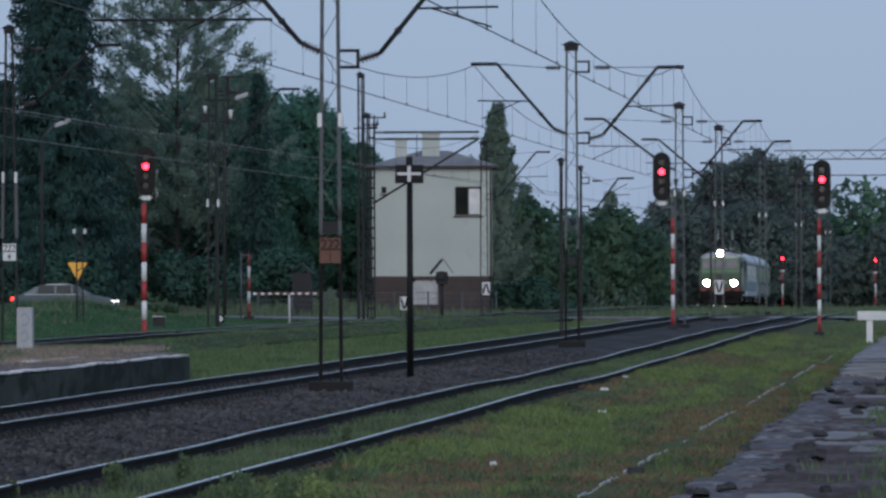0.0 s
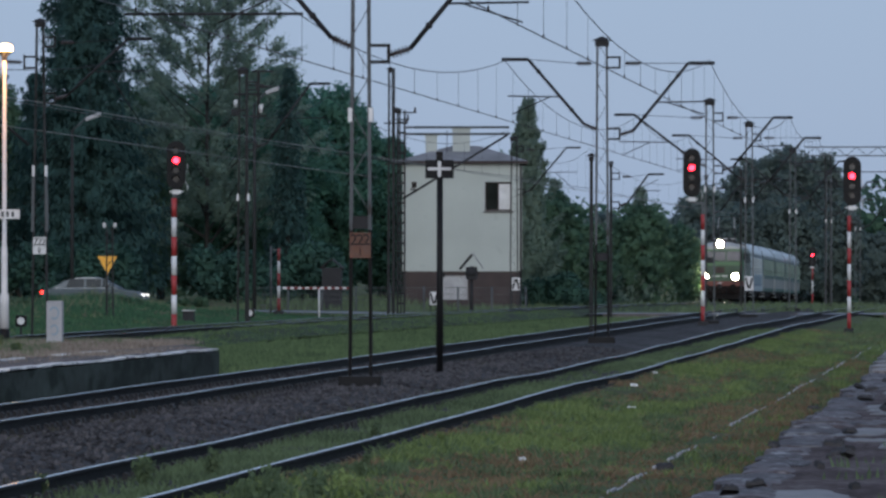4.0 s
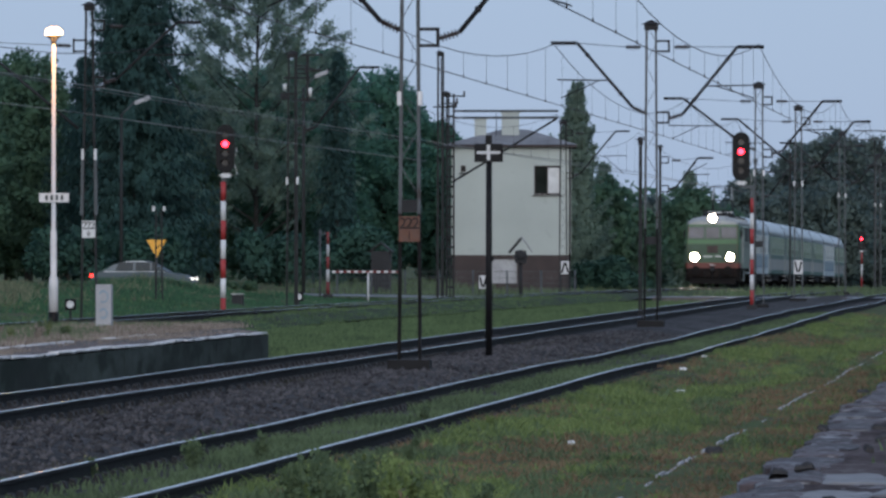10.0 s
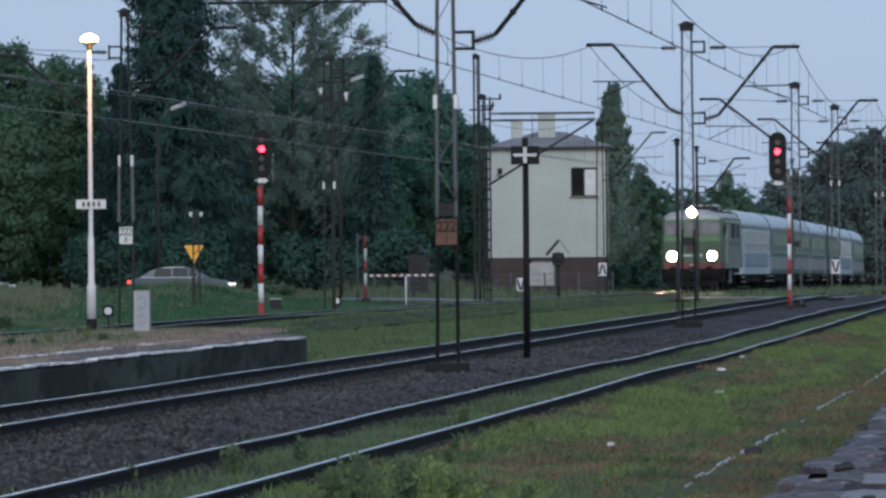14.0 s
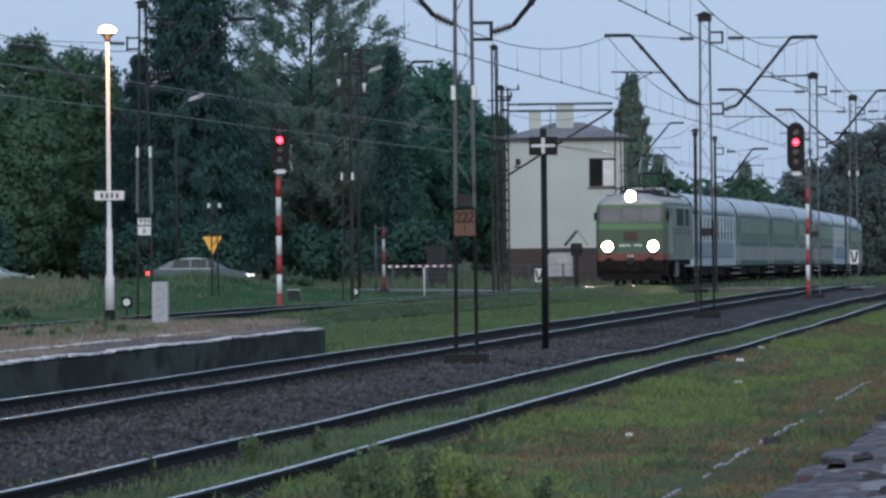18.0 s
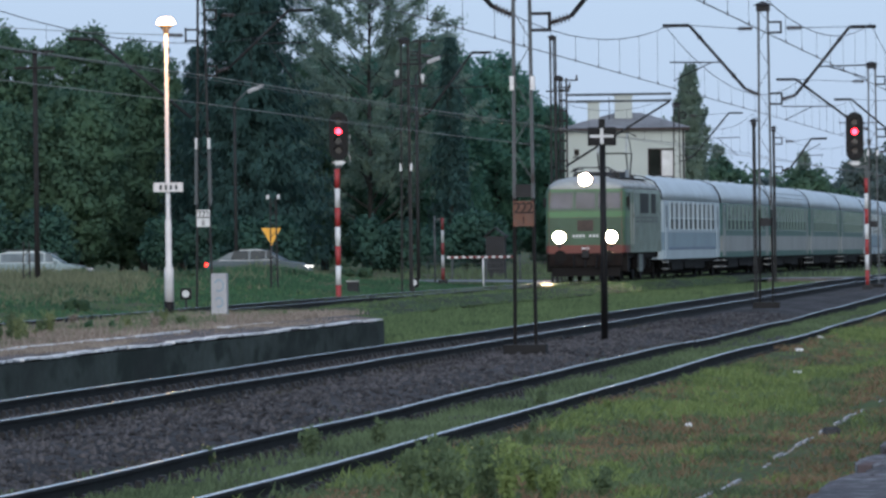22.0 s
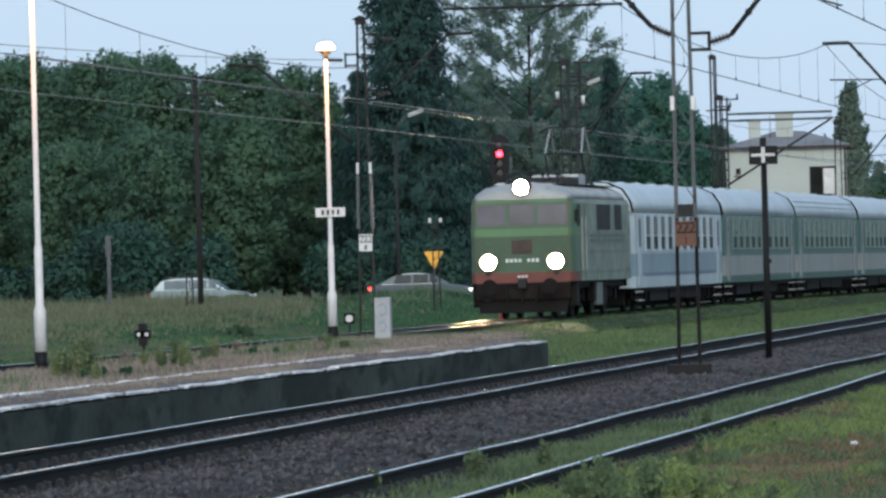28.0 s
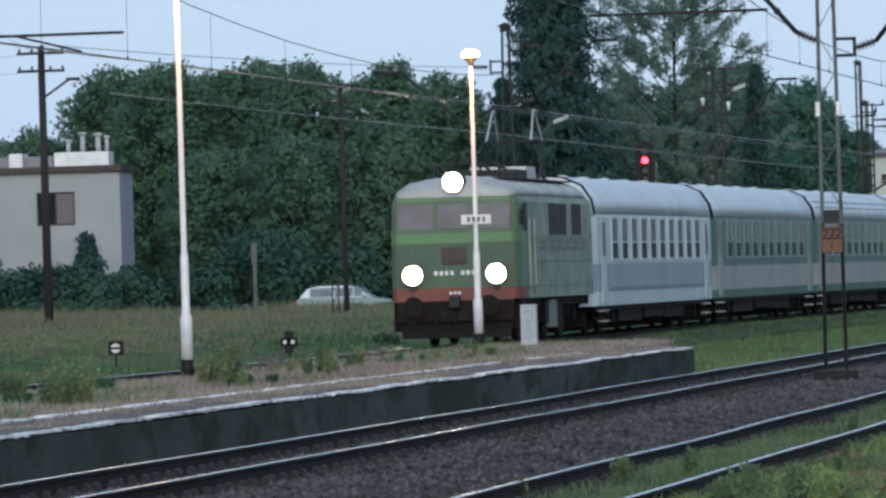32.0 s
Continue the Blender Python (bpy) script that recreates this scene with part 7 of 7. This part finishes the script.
def pantograph(parent, y, raised):
    bm = B()
    for s in (-1, 1):
        beam(bm, (s * 0.6, y - 1.0, 3.98), (s * 0.6, y + 1.0, 3.98), 0.06, 0.06)
    for d in (-1.0, 0, 1.0):
        beam(bm, (-0.6, y + d, 3.98), (0.6, y + d, 3.98), 0.06, 0.06)
    p = part("pantograph", bm, RUSTY, parent, "red-brown pantograph")
    for s in (-0.6, 0.6):
        for d in (-0.8, 0.8):
            bm = B()
            lathe(bm, [(0.08, 3.8), (0.1, 3.85), (0.06, 3.88), (0.1, 3.91), (0.06, 3.94), (0.05, 3.98)], 8, s, y + d)
            part("insulator", bm, CERAMIC, p)
    bm = B()
    if raised:
        for s in (-1, 1):
            for d in (-1, 1):
                tube(bm, (s * 0.55, y + d * 0.35, 4.0), (s * 0.55, y + d * 1.05, 4.85), 0.03, seg=6)
                part("pantograph_arm", bm, IRON, p)
                bm = B()
                # Upper arms get a pale material in place of the highlight on them.
                tube(bm, (s * 0.55, y + d * 1.05, 4.85), (s * 0.5, y + d * 0.12, 5.62), 0.028, seg=6)
                part("pantograph_arm", bm, LOCO_ROOF, p, "upper arm, its highlight put into pale colour")
                bm = B()
        for d in (-1.05, 1.05):
            bm = B()
            tube(bm, (-0.55, y + d, 4.85), (0.55, y + d, 4.85), 0.02, seg=6)
            part("cross_tube", bm, IRON, p)
        bm = B()
        zt = 5.66
    else:
        for s in (-1, 1):
            for d in (-1, 1):
                tube(bm, (s * 0.55, y + d * 0.35, 4.02), (s * 0.55, y + d * 1.25, 4.12), 0.025, seg=6)
                tube(bm, (s * 0.55, y + d * 1.25, 4.12), (s * 0.42, y + d * 0.12, 4.2), 0.018, seg=6)
                part("pantograph_arm", bm, IRON, p)
                bm = B()
        zt = 4.24
    for d in (-0.18, 0.18):
        tube(bm, (-0.55, y + d, zt), (0.55, y + d, zt), 0.022, seg=6)
        for s in (-1, 1):
            tube(bm, (s * 0.55, y + d, zt), (s * 0.85, y + d, zt - 0.17), 0.02, seg=6)
    part("collector_head", bm, IRON, p)


def locomotive():
    """Four-axle electric locomotive; its nose points to -y, rail level is z 0."""
    e = thing("locomotive", 0, 0, 0, "green electric locomotive with a red lower front and three glowing headlights", "locomotive")
    prof = [(-1.52, 1.05), (1.52, 1.05), (1.52, 2.55), (1.51, 3.28), (1.46, 3.42), (-1.46, 3.42), (-1.51, 3.28), (-1.52, 2.55)]

    def place(y, w, s):
        return lambda x, z: (x * w, y + s * max(0.0, z - 2.55) * 0.22, z)

    bm = B()
    loft(bm, prof, [place(y, w, k) for y, w, k in ((-5.95, 1.0, 0.0), (5.8, 1.0, 0.0), (6.0, 0.985, -0.5), (6.1, 0.93, -0.8))])
    body = part("body", bm, GREEN_SIDE, e, "faded pale green body")
    cab = [(-1.52, 1.055), (1.52, 1.055), (1.52, 1.33), (1.52, 2.37), (1.52, 2.60), (1.51, 3.28), (1.46, 3.42), (-1.46, 3.42), (-1.51, 3.28), (-1.52, 2.60), (-1.52, 2.37), (-1.52, 1.33)]
    bm = B()
    loft(bm, cab, [place(y, w, k) for y, w, k in ((-7.33, 0.90, 1), (-7.30, 0.935, 1), (-7.2, 0.97, 0.95), (-7.0, 0.993, 0.8), (-6.75, 1.0, 0.6), (-5.955, 1.002, 0.0))], [0, 0, 1, 2, 1, 1, 1, 1, 1, 2, 1, 0])
    part("cab", bm, [LOCO_RED, GREEN_CAB, GREEN_BRIGHT], e, "green rounded driver's cab")
    rp = [(-1.46, 3.425), (1.46, 3.425), (1.38, 3.60), (1.12, 3.77), (0.6, 3.87), (0, 3.91), (-0.6, 3.87), (-1.12, 3.77), (-1.38, 3.60)]

    def rplace(y, f, lift=1.0):
        return lambda x, z: (x * f, y, 3.425 + (z - 3.425) * lift)

    bm = B()
    loft(bm, rp, [rplace(-7.19, 0.90, 0.35), rplace(-7.05, 0.96, 0.65), rplace(-6.85, 0.99, 0.85), rplace(-6.6, 1.0), rplace(-3.3, 1.0), rplace(2.5, 1.0), rplace(5.3, 1.0), rplace(5.75, 0.97, 0.75), rplace(5.95, 0.93, 0.45)])
    for f in bm.faces:
        f.smooth = len(f.verts) == 4
    roof = part("roof", bm, LOCO_ROOF, e, "grey curved roof")
    for y in (-5.6, -4.2, -2.8, -0.2, 2.2, 4.4):
        bm = B()
        rib = [(x * 1.006, z + 0.012) for x, z in rp[2:]]
        for (xa, za), (xb, zb) in zip(rib, rib[1:]):
            beam(bm, (xa, y, za), (xb, y, zb), 0.05, 0.02)
        part("roof_seam", bm, LOCO_ROOF, roof)

    def front_plate(name, x0, x1, z0, z1, material, proud, label="", n=1, parent=None, x_top=None):
        """A panel on the nose, following its slope above the waist."""
        bm = B()
        yy = lambda z: -7.33 - proud + max(0.0, z - 2.55) * 0.22
        a0, a1 = (x0, x1) if x_top is None else x_top
        q = [(x0, z0), (x1, z0), (a1, z1), (a0, z1)]
        fr = [bm.verts.new((x, yy(z), z)) for x, z in q]
        bk = [bm.verts.new((x, yy(z) + proud + 0.03, z)) for x, z in q]
        bm.faces.new(fr[::-1])
        bm.faces.new(bk)
        for i in range(4):
            bm.faces.new((fr[i], fr[(i + 1) % 4], bk[(i + 1) % 4], bk[i]))
        return part(name, bm, material, parent or body, label)

    front_plate("nose_panel", -1.35, 1.35, 1.34, 2.365, GREEN_FRONT, 0.012, "dark green nose panel")
    front_plate("nose_band", -1.35, 1.35, 2.37, 2.60, GREEN_BRIGHT, 0.012, "bright green waist band")
    front_plate("window_surround", -1.35, 1.35, 2.605, 3.41, GREEN_FRONT, 0.010, "green windscreen surround", x_top=(-1.31, 1.31))
    front_plate("brow_band", -1.32, 1.32, 3.34, 3.415, GREEN_BRIGHT, 0.016, "bright green brow band", x_top=(-1.31, 1.31))
    front_plate("red_apron", -1.35, 1.35, 1.0, 1.335, LOCO_RED, 0.012, "red-orange lower front")
    for x0, x1 in ((-1.31, -0.48), (-0.36, 0.36), (0.48, 1.31)):
        front_plate("windscreen", x0, x1, 2.70, 3.27, WINDSHIELD, 0.024, "grey windscreen, reflection in its colour", x_top=(x0 * 0.975, x1 * 0.975))
    front_plate("grille", -0.30, 0.30, 1.86, 2.27, GRILLE_DARK, 0.03, "dark nose grille")
    front_plate("number_plate", -0.62, 0.62, 1.58, 1.78, GREEN_FRONT, 0.02, "green plate under the lettering bars")
    for cells, w, h, yy, zz in (((1, 1, 1, 1, 0, 1, 1, 1), 1.0, 0.13, -7.356, 1.68), ((1, 1, 1), 0.3, 0.08, -7.362, 1.22)):
        for i, c in enumerate(cells):
            if c:
                x, half = w * ((i + 0.5) / len(cells) - 0.5), w / len(cells) * 0.32
                bm = B()
                box(bm, x - half, x + half, yy - 0.004, yy, zz - h * 0.36, zz + h * 0.36)
                part("lettering_bar", bm, WHITE, body, "small white lettering bar")
    for x, z, r in ((-0.975, 1.64, 0.205), (0.975, 1.64, 0.205), (0.0, 3.77, 0.205)):
        y = -7.35 if z < 3 else -7.18
        bm = B()
        tube(bm, (x, y + 0.25, z), (x, y - 0.04, z), r + 0.07, r + 0.05, 20)
        ring = [[bm.verts.new((x + q * math.cos(a), yy, z + q * math.sin(a))) for a in [k * math.tau / 20 for k in range(20)]] for yy, q in ((y - 0.04, r + 0.045), (y - 0.17, r + 0.04), (y - 0.17, r + 0.025), (y - 0.045, r + 0.02))]
        for u, v in zip(ring, ring[1:]):
            for k in range(20):
                bm.faces.new((u[k], u[(k + 1) % 20], v[(k + 1) % 20], v[k])).smooth = True
        h = part("headlight", bm, IRON, e, "headlight housing with a deep rim")
        bm = B()
        tube(bm, (x, y - 0.045, z), (x, y - 0.06, z), r, seg=20)
        part("lens", bm, HEADLIGHT, h, "glowing warm white lens")
        if z < 3:
            bm = B()
            tube(bm, (x, y + 0.1, z - 0.3), (x, y - 0.04, z - 0.3), 0.09, seg=14)
            part("marker_lamp", bm, GLASS, e, "dark marker lamp")
    for s in (-1, 1):
        bm = B()
        for y in (-5.9, -5.0):
            tube(bm, (s * 1.56, y, 1.35), (s * 1.56, y, 2.9), 0.02, seg=6)
        part("handrail", bm, LOCO_ROOF, body, "pale handrails by the cab door")
        for y0, y1, nm in ((-2.15, 1.0, "side_window"), (2.05, 3.75, "side_window")):
            bm = B()
            xw = s * 1.515
            box(bm, min(xw, xw + s * 0.012), max(xw, xw + s * 0.012), y0, y1, 2.52, 3.27, 0.004)
            part(nm, bm, LOCO_GLASS, body, "dark side window")
        bm = B()
        for k in range(6):
            for j in range(2):
                y0 = -3.9 + k * 1.45
                xw = s * 1.52
                box(bm, min(xw, xw + s * 0.02), max(xw, xw + s * 0.02), y0, y0 + 1.1, 2.16 + j * 0.14, 2.26 + j * 0.14)
        part("side_grille", bm, mat_grille, body, "grey louvre strip")
        bm = B()
        for z in (1.32, 1.9, 2.45):
            box(bm, min(s * 1.52, s * 1.54), max(s * 1.52, s * 1.54), -4.8, 5.7, z, z + 0.035)
        part("side_rib", bm, GREEN_SIDE, body)
        bm = B()
        xw = s * 1.523
        box(bm, min(xw, xw + s * 0.012), max(xw, xw + s * 0.012), -6.62, -6.08, 2.62, 3.25, 0.004)
        part("cab_window", bm, LOCO_GLASS, body, "dark cab side window")
        for yy in (-5.94, -4.98):
            bm = B()
            box(bm, min(s * 1.515, s * 1.535), max(s * 1.515, s * 1.535), yy - 0.02, yy + 0.02, 1.1, 3.3)
            part("door_seam", bm, GREEN_CAB, body)
        bm = B()
        box(bm, min(s * 1.30, s * 1.40), max(s * 1.30, s * 1.40), -1.5, -0.2, 0.32, 0.98, 0.02)
        part("equipment_cover", bm, mat_grille, e, "grey equipment cover under the body")
        bm = B()
        box(bm, s * 1.56 - 0.05, s * 1.56 + 0.05, -6.95, -6.79, 2.75, 3.1, 0.02)
        part("mirror", bm, BLACK, body, "dark cab mirror")
        bm = B()
        box(bm, s * 1.38 - 0.13, s * 1.38 + 0.13, -6.9, -6.4, 0.35, 1.04, 0.02)
        for k in range(3):
            box(bm, s * 1.42 - 0.1, s * 1.42 + 0.1, -6.4, -5.9, 0.35 + k * 0.25, 0.38 + k * 0.25)
        part("step", bm, UNDER, e)
    bm = B()
    box(bm, -1.35, 1.35, -7.36, -7.0, 0.56, 1.045, 0.03)
    box(bm, -1.35, 1.35, 5.8, 6.13, 0.82, 1.045, 0.02)
    box(bm, -1.3, 1.3, -6.9, 5.7, 0.85, 1.045)
    part("buffer_beam", bm, RED_BROWN, e, "dirty dark red buffer beam")
    bm = B()
    q = [(-1.25, 0.18), (1.25, 0.18), (1.3, 0.55), (-1.3, 0.55)]
    a = [bm.verts.new((x, -7.25 - (0.12 if z < 0.3 else 0), z)) for x, z in q]
    b = [bm.verts.new((x, -7.2, z)) for x, z in q]
    bm.faces.new(a[::-1])
    bm.faces.new(b)
    for i in range(4):
        bm.faces.new((a[i], a[(i + 1) % 4], b[(i + 1) % 4], b[i]))
    for x in (-0.9, 0.9):
        box(bm, x - 0.06, x + 0.06, -7.2, -7.1, 0.5, 0.85)
    part("rail_guard", bm, UNDER, e)
    bm = B()
    box(bm, -0.12, 0.12, -7.6, -7.3, 0.88, 1.15, 0.03)
    part("coupling_hook", bm, IRON, e)
    for x in (-0.45, 0.0, 0.45):
        bm = B()
        tube(bm, (x, -7.36, 0.95), (x * 0.9, -7.55, 0.5), 0.035, seg=6)
        part("brake_hose", bm, BLACK, e)
    buffers(e, -7.36, -1, 0.93)
    buffers(e, 6.13, 1, 0.93)
    for y in (-4.25, 3.3):
        bogie(e, y, 3.05, 0.625, 2.2)
    bm = B()
    box(bm, -1.3, 1.3, -1.6, 1.6, 0.4, 0.84, 0.03)
    for s in (-1, 1):
        box(bm, s * 1.3 - 0.1, s * 1.3 + 0.1, -2.3, -1.7, 0.45, 1.0, 0.02)
    part("battery_box", bm, UNDER, e)
    pantograph(e, -4.4, False)
    pantograph(e, 3.3, True)
    bm = B()
    box(bm, -0.8, 0.8, -2.5, -0.4, 3.85, 4.1, 0.05)
    part("roof_box", bm, IRON, roof, "dark roof box")
    bm = B()
    box(bm, -0.7, 0.7, 0.2, 1.9, 3.85, 4.2, 0.06)
    part("roof_box", bm, LOCO_ROOF, roof, "grey roof box")
    for x in (-0.5, 0.5):
        bm = B()
        tube(bm, (x, -6.2, 3.75), (x, -6.2, 4.15), 0.03, seg=6)
        lathe(bm, [(0.03, 4.1), (0.07, 4.12), (0.05, 4.2)], 8, x, -6.2)
        part("horn", bm, IRON, roof)
    for s in (-1, 1):
        bm = B()
        box(bm, s * 0.98 - 0.18, s * 0.98 + 0.18, -6.2, 5.2, 3.83, 3.86)
        part("roof_walk", bm, IRON, roof, "dark roof walkway")
    return e


RED_BROWN = mat("grimy_red_brown_paint", (0.014, 0.009, 0.008), 0.8, var=0.35, scale=1.2, fine=10, stain=(0.014, 0.011, 0.010), amount=0.5)
GRILLE_DARK = mat("dark_red_nose_emblem", (0.045, 0.028, 0.022), 0.7, var=0.4, scale=3, fine=12)
RED_BROWN.node_tree.nodes["Principled BSDF"].inputs["Specular IOR Level"].default_value = 0.15
mat_grille = mat("grey_louvres", (0.105, 0.125, 0.11), 0.6, var=0.2)


def coach(style, label):
    """A 24.5 m passenger coach; the side colours run in bands."""
    c = thing("passenger_coach", 0, 0, 0, label, "railway coach", "coaches of the train")
    low, band, low_z, high_z = (COACH_BLUE, COACH_WHITE, 1.10, 1.80) if style == "white" else (COACH_CREAM, COACH_GREEN, 0.98, 1.66)
    skirt = COACH_WHITE if style == "white" else COACH_GREEN
    prof = [(-1.39, 0.74), (1.39, 0.74), (1.41, low_z), (1.412, high_z), (1.412, 2.98), (1.39, 3.06), (-1.39, 3.06), (-1.412, 2.98), (-1.412, high_z), (-1.41, low_z)]
    idx = [3, 0, 1, 2, 2, 2, 2, 2, 1, 0]
    bm = B()
    loft(bm, prof, [lambda x, z, y=y, f=f: (x * f, y, z) for y, f in ((-12.05, 0.90), (-11.85, 1.0), (11.85, 1.0), (12.05, 0.90))], idx)
    body = part("body", bm, [skirt, low, band, UNDER], c)
    rp = [(-1.41, 3.065), (1.41, 3.065), (1.34, 3.42), (1.10, 3.79), (0.65, 4.0), (0, 4.07), (-0.65, 4.0), (-1.10, 3.79), (-1.34, 3.42)]
    bm = B()
    loft(bm, rp, [lambda x, z, y=y, f=f: (x * f, y, 3.065 + (z - 3.065) * f) for y, f in ((-12.15, 0.95), (-11.95, 1.0), (-6, 1.0), (0, 1.0), (6, 1.0), (11.95, 1.0), (12.15, 0.95))])
    for f in bm.faces:
        f.smooth = len(f.verts) == 4
    roof = part("roof", bm, COACH_ROOF, c, "pale silver roof")
    if style == "ribbed":
        bm = B()
        for x, z in ((1.32, 3.47), (1.2, 3.66), (0.95, 3.85), (-1.32, 3.47), (-1.2, 3.66)):
            tube(bm, (x, -11.7, z), (x, 11.7, z), 0.03, seg=6)
        part("roof_rib", bm, COACH_ROOF, roof)
    for y in (-8, -4, 0, 4, 8):
        bm = B()
        lathe(bm, [(0.16, 4.04), (0.16, 4.09), (0.08, 4.1)], 10, 0.0, y)
        part("roof_vent", bm, COACH_ROOF, roof)
    for y in (-12.08, 12.08):
        bm = B()
        rows = [[bm.verts.new((x * q, yy, 3.065 + (z - 3.065) * q)) for q, yy in ((0.97, y - 0.022), (1.012, y - 0.022), (1.012, y + 0.022), (0.97, y + 0.022))] for x, z in rp[1:] + rp[:1]]
        for u, v in zip(rows, rows[1:]):
            for k in range(4):
                bm.faces.new((u[k], u[(k + 1) % 4], v[(k + 1) % 4], v[k]))
        bm.faces.new(rows[0][::-1])
        bm.faces.new(rows[-1])
        part("roof_end", bm, UNDER, roof, "dark roof edge at the coach end")
    # Upper panes take a paler glass colour that stands in for reflected sky.
    glass = COACH_PALE_GLASS if style == "white" else COACH_GLASS
    for s in (-1, 1):
        n = 10
        for k in range(n):
            y = -8.6 + 17.2 * k / (n - 1)
            x = s * 1.412
            bm = B()
            for a, b, z0, z1 in ((y - 0.66, y - 0.6, 1.88, 3.0), (y + 0.6, y + 0.66, 1.88, 3.0), (y - 0.6, y + 0.6, 1.88, 1.93), (y - 0.6, y + 0.6, 2.95, 3.0), (y - 0.6, y + 0.6, 2.33, 2.37)):
                box(bm, min(x, x + s * 0.03), max(x, x + s * 0.03), a, b, z0, z1)
            w = part("window", bm, COACH_WHITE if style == "white" else mat_trim, body)
            bm = B()
            box(bm, min(x, x + s * 0.012), max(x, x + s * 0.012), y - 0.6, y + 0.6, 1.93, 2.33)
            part("pane", bm, COACH_LOW_GLASS, w, "dark lower pane")
            bm = B()
            box(bm, min(x, x + s * 0.010), max(x, x + s * 0.010), y - 0.6, y + 0.6, 2.37, 2.95)
            part("pane", bm, glass, w, "upper pane, sky reflection in its colour")
        for y in (-10.7, 10.7):
            x = s * 1.40
            bm = B()
            box(bm, min(x, x + s * 0.025), max(x, x + s * 0.025), y - 0.42, y + 0.42, 0.8, 2.98, 0.01)
            d = part("door", bm, COACH_WHITE if style == "white" else COACH_CREAM, body, "end door")
            bm = B()
            box(bm, min(x, x + s * 0.034), max(x, x + s * 0.034), y - 0.25, y + 0.25, 2.0, 2.85)
            part("pane", bm, glass, d)
    if style == "white":
        for sd in (-1, 1):
            bm = B()
            box(bm, min(sd * 1.408, sd * 1.42), max(sd * 1.408, sd * 1.42), -9.6, 9.6, 1.10, 1.20)
            part("side_stripe", bm, COACH_STRIPE, body, "dark blue stripe")
    bm = B()
    for y in (-12.32, 12.32):
        box(bm, -0.6, 0.6, min(y, y * 0.975), max(y, y * 0.98), 1.1, 3.3, 0.05)
    part("gangway", bm, BLACK, c, "black rubber gangway")
    buffers(c, -11.75, -1)
    buffers(c, 11.75, 1)
    for y in (-8.6, 8.6):
        bogie(c, y, 2.5, 0.46, 1.7)
    bm = B()
    box(bm, -1.2, 1.2, -6.6, -2.0, 0.30, 0.735, 0.03)
    box(bm, -1.22, 1.22, -1.6, 2.4, 0.36, 0.735, 0.03)
    box(bm, -1.2, 1.2, 2.7, 6.7, 0.32, 0.735, 0.03)
    box(bm, -1.3, 1.3, -11.6, 11.6, 0.62, 0.738)
    for y in (-11.2, -9.9, -7.3, 7.3, 9.9, 11.2):
        box(bm, -0.95, 0.95, y - 0.28, y + 0.28, 0.22, 0.62, 0.03)
    box(bm, -0.25, 0.25, -11.4, 11.4, 0.1, 0.62)
    for y in (-7.0, -4.2, -1.8, 2.55, 5.0, 7.0):
        tube(bm, (-1.1, y, 0.42), (1.1, y, 0.42), 0.17, seg=10)
    for s in (-1, 1):
        for y in (-11.0, 11.0):
            box(bm, s * 1.3 - 0.1, s * 1.3 + 0.1, y - 0.35, y + 0.35, 0.40, 0.45)
    part("underframe", bm, UNDER, c, "dark underframe boxes")
    for sd in (-1, 1):
        for y in (-10.7, 10.7):
            for zz in (0.34, 0.6):
                bm = B()
                box(bm, sd * 1.36 - 0.1, sd * 1.36 + 0.1, y - 0.4, y + 0.4, zz, zz + 0.035)
                part("door_step", bm, LOCO_ROOF, c, "pale worn door step")
    return c


mat_trim = mat("window_trim_green", (0.13, 0.20, 0.17), 0.4, 0.2, var=0.1)
loco = locomotive()
coaches = [coach("white", "white and grey-blue couchette coach with tall windows"), coach("green", "green and cream passenger coach with a silver roof"),
           coach("ribbed", "green and cream passenger coach with a ribbed silver roof")]
for k in range(2):
    coaches.append(copy_thing(coaches[1], pose(0, 0, 0)))
coaches.append(copy_thing(coaches[0], pose(0, 0, 0)))
coaches.append(copy_thing(coaches[1], pose(0, 0, 0)))


def on_track(y, pivot):
    """Pose of a vehicle whose centre is at y along the line, standing on two bogies."""
    a, b = y - pivot, y + pivot
    xa, xb, za, zb = track_3(a), track_3(b), rail_z(3, a), rail_z(3, b)
    turn = -math.degrees(math.atan2(xb - xa, b - a))
    return pose((xa + xb) / 2, y, (za + zb) / 2, math.degrees(math.atan2(zb - za, b - a)), 0, turn)


def motions():
    """The train rolls in, slowing to an even pace; its headlights are at head[t]."""
    times = [k * 0.5 for k in range(65)]
    head = {t: 160.8 + 10.0 * (32 - t) + 0.11 * max(0.0, 17 - t) ** 2 for t in times}
    walk(loco, [(t, on_track(head[t] + 7.4, 4.25)) for t in times])
    for k, c in enumerate(coaches):
        walk(c, [(t, on_track(head[t] + 27.0 + 24.6 * k, 8.6)) for t in times])


motions()
